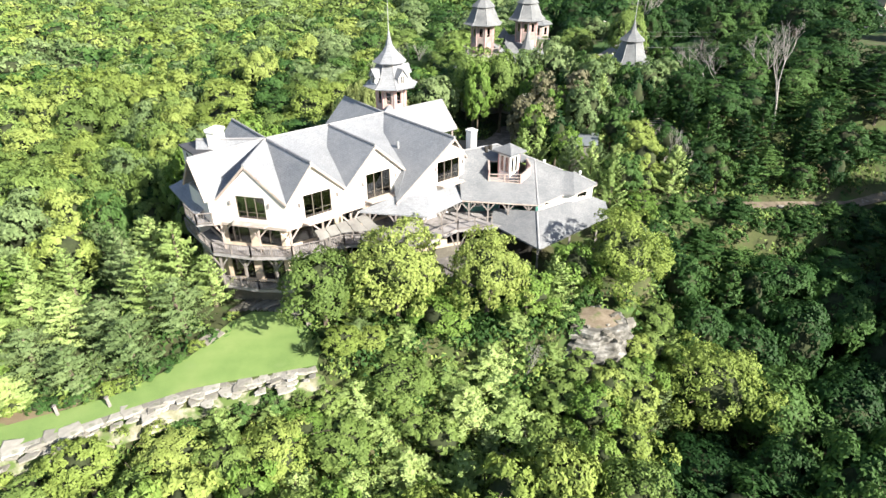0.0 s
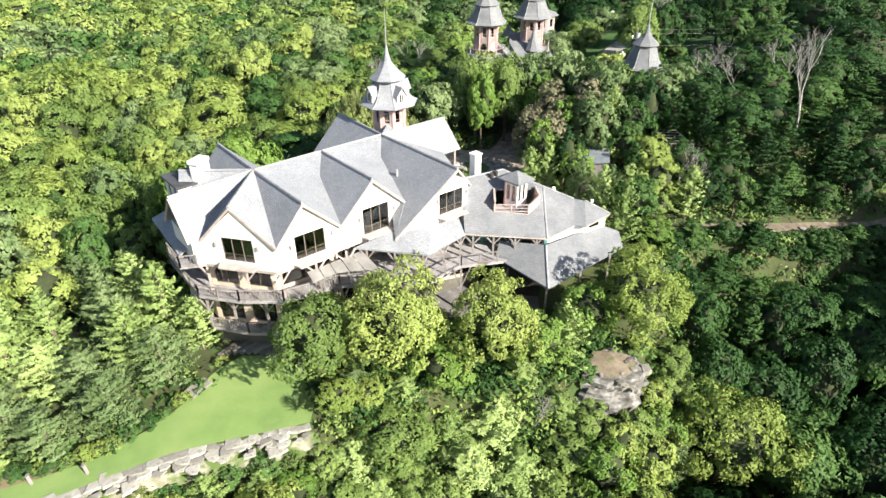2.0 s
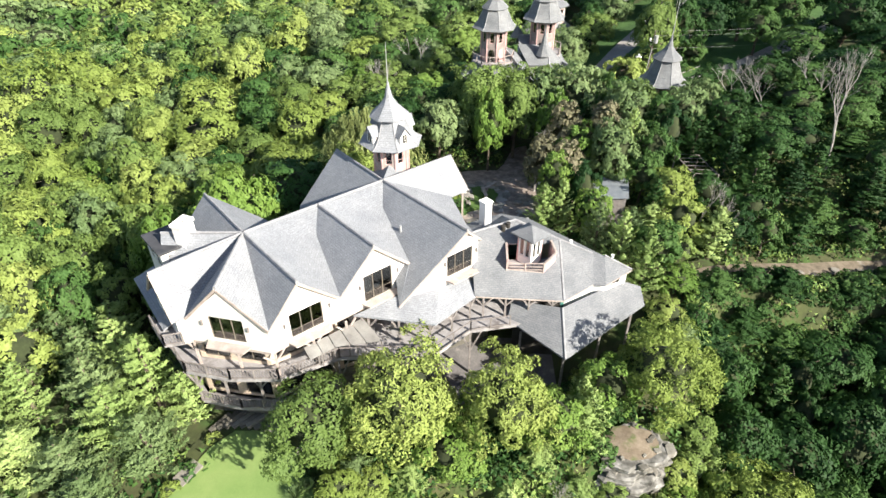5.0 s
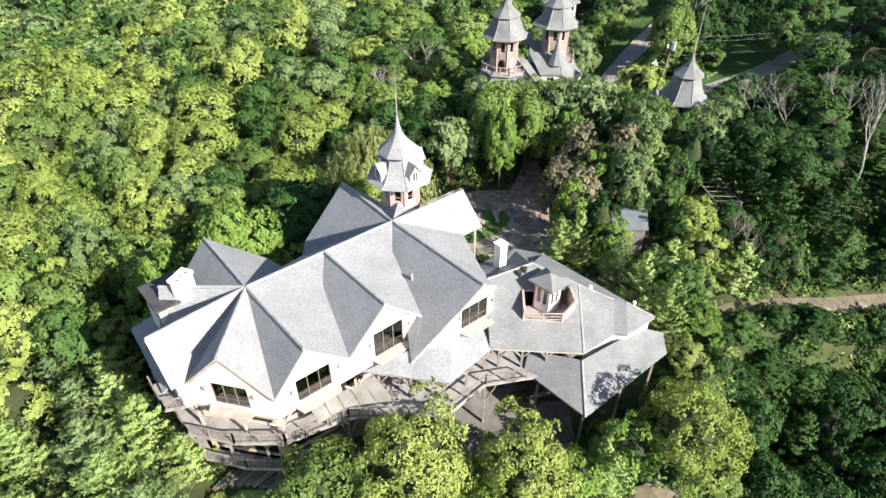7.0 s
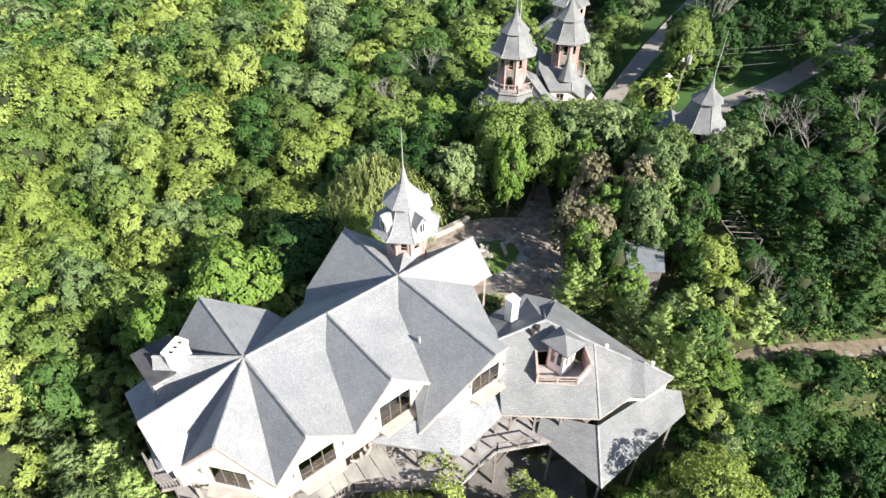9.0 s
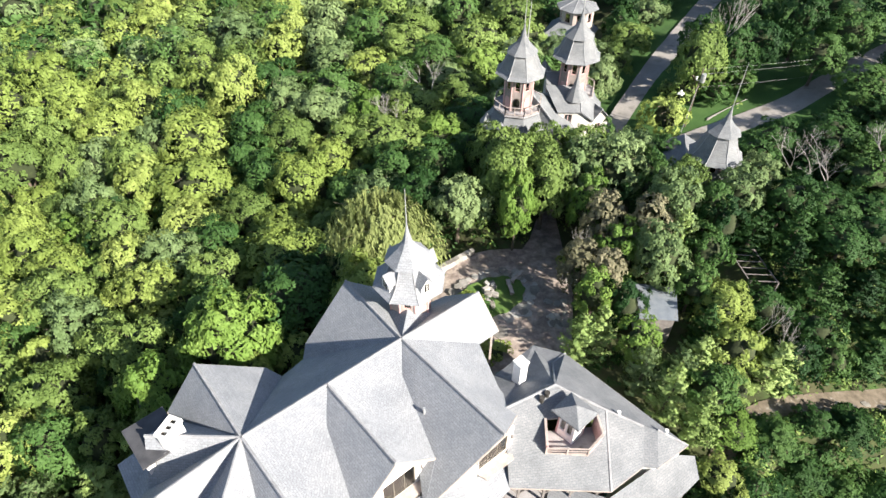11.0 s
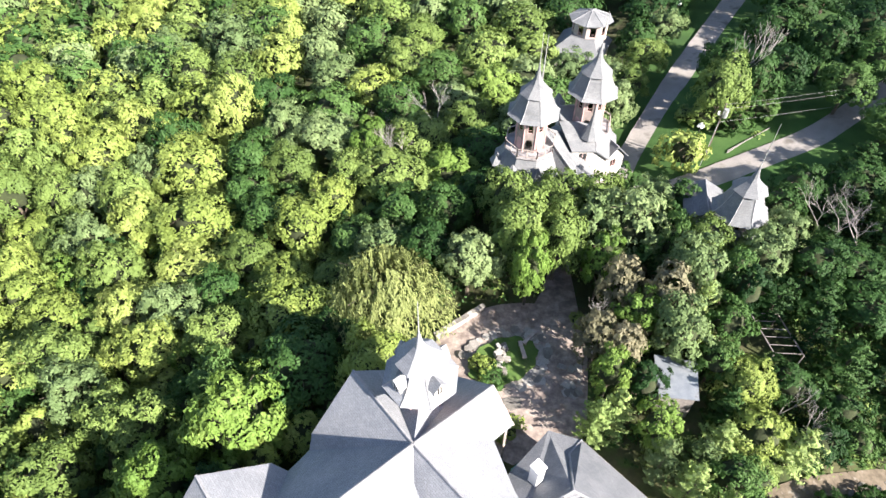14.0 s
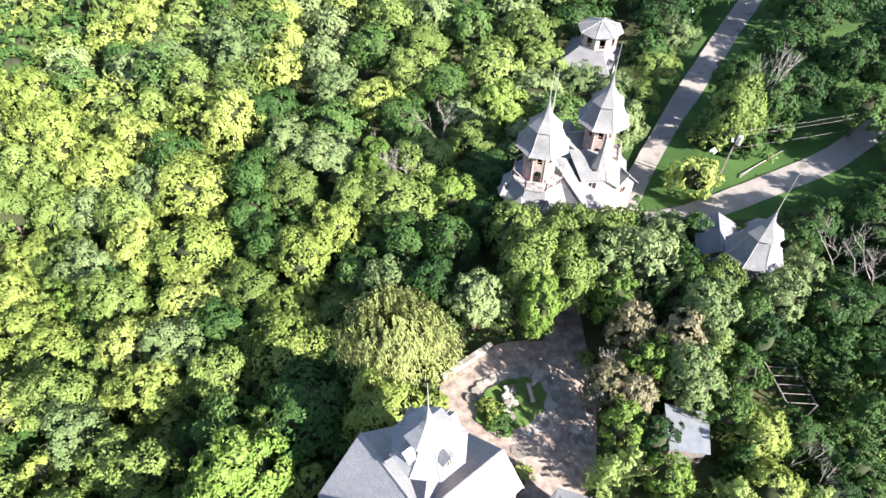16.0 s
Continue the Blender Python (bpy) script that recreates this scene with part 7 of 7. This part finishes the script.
for _ in range(1200):
    x, y = random.uniform(-8.5, 20), random.uniform(28, 43)
    r = random.uniform(1.3, 2.0)
    if y < edge_y(x) - 10 or (x - 12.7) ** 2 + (y - 39.4) ** 2 < (1.9 + r) ** 2 or abs(x - 12.4) < 1.6 and 35 < y < 40 or x < -5 and y > 39.5 or y > 41 and x < 17 or not room(x, y, r, 0.54):
        continue
    take(x, y, r)
    plant(random.choice(("young", "cedar", "young", "cedar_grey", "cedar")), x, y, r, random.uniform(-1.6, 0.4))
random.seed(77)
for x, y in ((0.2, 67.9), (0.9, 67.2), (-0.4, 68.6), (9.4, 73.5), (-7.8, 36.6), (-5.6, 38.9), (-8.2, 38.8), (16.8, 49.5), (18.6, 48.0), (10.3, 39.8), (10.6, 37.6), (15.6, 38.8), (13.4, 36.2), (9.8, 43.4), (15.4, 41.8), (2.6, 43.6), (-1.2, 43.2), (7.2, 41.2), (12.2, 43.4), (-5.0, 69.0), (-5.2, 72.6), (11.4, 64.5), (1.6, 62.0), (9.2, 44.8), (10.6, 45.6), (13.0, 47.4), (14.8, 47.9), (16.2, 49.4), (16.0, 46.4), (13.0, 44.6), (10.4, 43.4), (17.4, 51.2), (8.0, 43.9)):
    plant("shrub", x, y, random.uniform(0.8, 1.3))
for i in range(26):
    x = -34 + 0.98 * i + random.uniform(-.3, .3)
    plant("shrub", x, edge_y(x) - 1.05 - 0.7 * (i % 2) + random.uniform(-.15, .15), random.uniform(0.7, 1.2))
for i in range(17):
    x = -30 + 0.78 * i
    plant("shrub", x, lerp_line(UPPER, x) + 0.55 + random.uniform(-.15, .25), random.uniform(0.45, 0.8))
# growth along the brink below the path
for i in range(60):
    x = 18.5 + 0.75 * i + random.uniform(-.3, .3)
    plant("shrub", x, lerp_line(PATH, x) - 2.2 - 1.2 * (i % 3) + random.uniform(-.3, .3), random.uniform(0.8, 1.4), which=2)

# patterns that found no place
for pats in KINDS.values():
    for root, used, *_ in pats:
        if not used:
            for child in list(root.children):
                bpy.data.objects.remove(child)
            bpy.data.objects.remove(root)

# the woods beyond and the undergrowth, bodies of leaves by kind
random.seed(8)
np.random.seed(8)
# the last stretch is unseen wood, added on the hill to shade the gully
rest = near[265:] + scatter(-150, 110, 100, 170, 3.0, 4.8, 9000, 0.78) + scatter(-300, 260, 165, 340, 4.2, 6.0, 8000, 0.80) + scatter(52, 92, -5, 62, 3.0, 4.2, 900)
for _ in range(420):
    x, y = random.uniform(-90, 80), random.uniform(-60, 13)
    if room(x, y, 3.6, 0.8):
        take(x, y, 3.6)
        rest.append((x, y, 3.6))
WOODS = {"green": LEAF_GREEN, "light": LEAF_LIGHT, "dark": LEAF_DARK, "mid": LEAF_MID, "grey": LEAF_GREY, "cedar": LEAF_CEDAR}
bags = {k: ([], [], [], [], [], []) for k in WOODS}
templates = [crown_points(9.0, 4.0, 2800, 40) for _ in range(8)]
for i, (x, y, r) in enumerate(rest):
    dist = math.hypot(x, y - 20)
    p, d, (cv, cf) = templates[i % 8]
    step, s0 = (1, 0.29) if dist < 115 else (2, 0.40) if dist < 150 else (7, 0.78)
    if y < 13:
        step, s0 = 7, 0.5
    p, d = p[::step], d[::step]
    a = random.uniform(0, math.tau)
    c, s_ = math.cos(a), math.sin(a)
    rot = np.array([[c, s_, 0], [-s_, c, 0], [0, 0, 1]])
    key = random.choice(mix_for(x, y)).replace("cedar_dark", "dark").replace("cedar_grey", "grey").replace("young_dark", "mid").replace("young", "light")
    bag = bags[key]
    h = max(1.4 * r, tops_at(x, y) + random.uniform(-1.2, 1.0) - land(x, y))
    grow = np.array([r / 4.0, r / 4.0, h / 9.0])
    at = np.array([x, y, land(x, y)])
    tone = random.uniform(-0.28, 0.28)
    bag[0].append((p * grow) @ rot + at)
    bag[1].append(d @ rot)
    bag[2].append(s0 * (0.65 + 0.7 * np.random.rand(len(p))))
    bag[3].append(np.full(3 * len(p), tone))
    bag[4].append((cv * grow) @ rot + at)
    bag[5].append((cf, tone))
# undergrowth below the near trees
for i in range(8000):
    x, y = (random.uniform(-60, 50), random.uniform(14, 100)) if i < 5000 else (random.uniform(17, 48), random.uniform(40, 82)) if i < 6200 else (random.uniform(-10, 24), random.uniform(24, 44))
    bank = -36 < x < 19 and -7 < y - edge_y(x) < (-0.8 if x < -8 else 4.5) and (x - 12.7) ** 2 + (y - 39.4) ** 2 > 9 and y < 43
    if abs(x) > 0.78 * (y + 8) + 8 or not (bank or clear(x, y, 0.8)):
        continue
    n = 26
    r = random.uniform(0.6, 1.5)
    d = sphere_dirs(n)
    d[:, 2] = np.abs(d[:, 2])
    bag = bags[random.choice(("green", "dark", "dark", "mid") if y > edge_y(x) or x > 16 else ("green", "dark", "green", "light", "mid"))]
    bag[0].append(d * np.array([r, r, r * 0.9]) + np.array([x, y, land(x, y)]))
    bag[1].append(d + 0.4 * np.random.randn(n, 3))
    bag[2].append(0.22 * (0.6 + 0.8 * np.random.rand(n)))
    bag[3].append(np.full(3 * n, random.uniform(-0.2, 0.2)))
for key, (p, d, s_, tone, cores, faces) in bags.items():
    if not p:
        continue
    first, cf = 0, []
    for cv, (f, tn) in zip(cores, faces):
        cf.append(f + first)
        first += len(cv)
        tone.append(np.full(len(cv), tn))
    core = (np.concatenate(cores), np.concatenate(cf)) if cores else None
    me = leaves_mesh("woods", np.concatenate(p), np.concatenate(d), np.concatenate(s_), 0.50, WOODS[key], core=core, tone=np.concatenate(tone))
    tagged(new("woods", me), "dense " + {"green": "mid-green", "light": "yellow-green", "dark": "deep green", "mid": "shaded mid-green", "grey": "grey-green", "cedar": "olive-green"}[key] + " woods and undergrowth to the distance", "woods", kind="stuff")
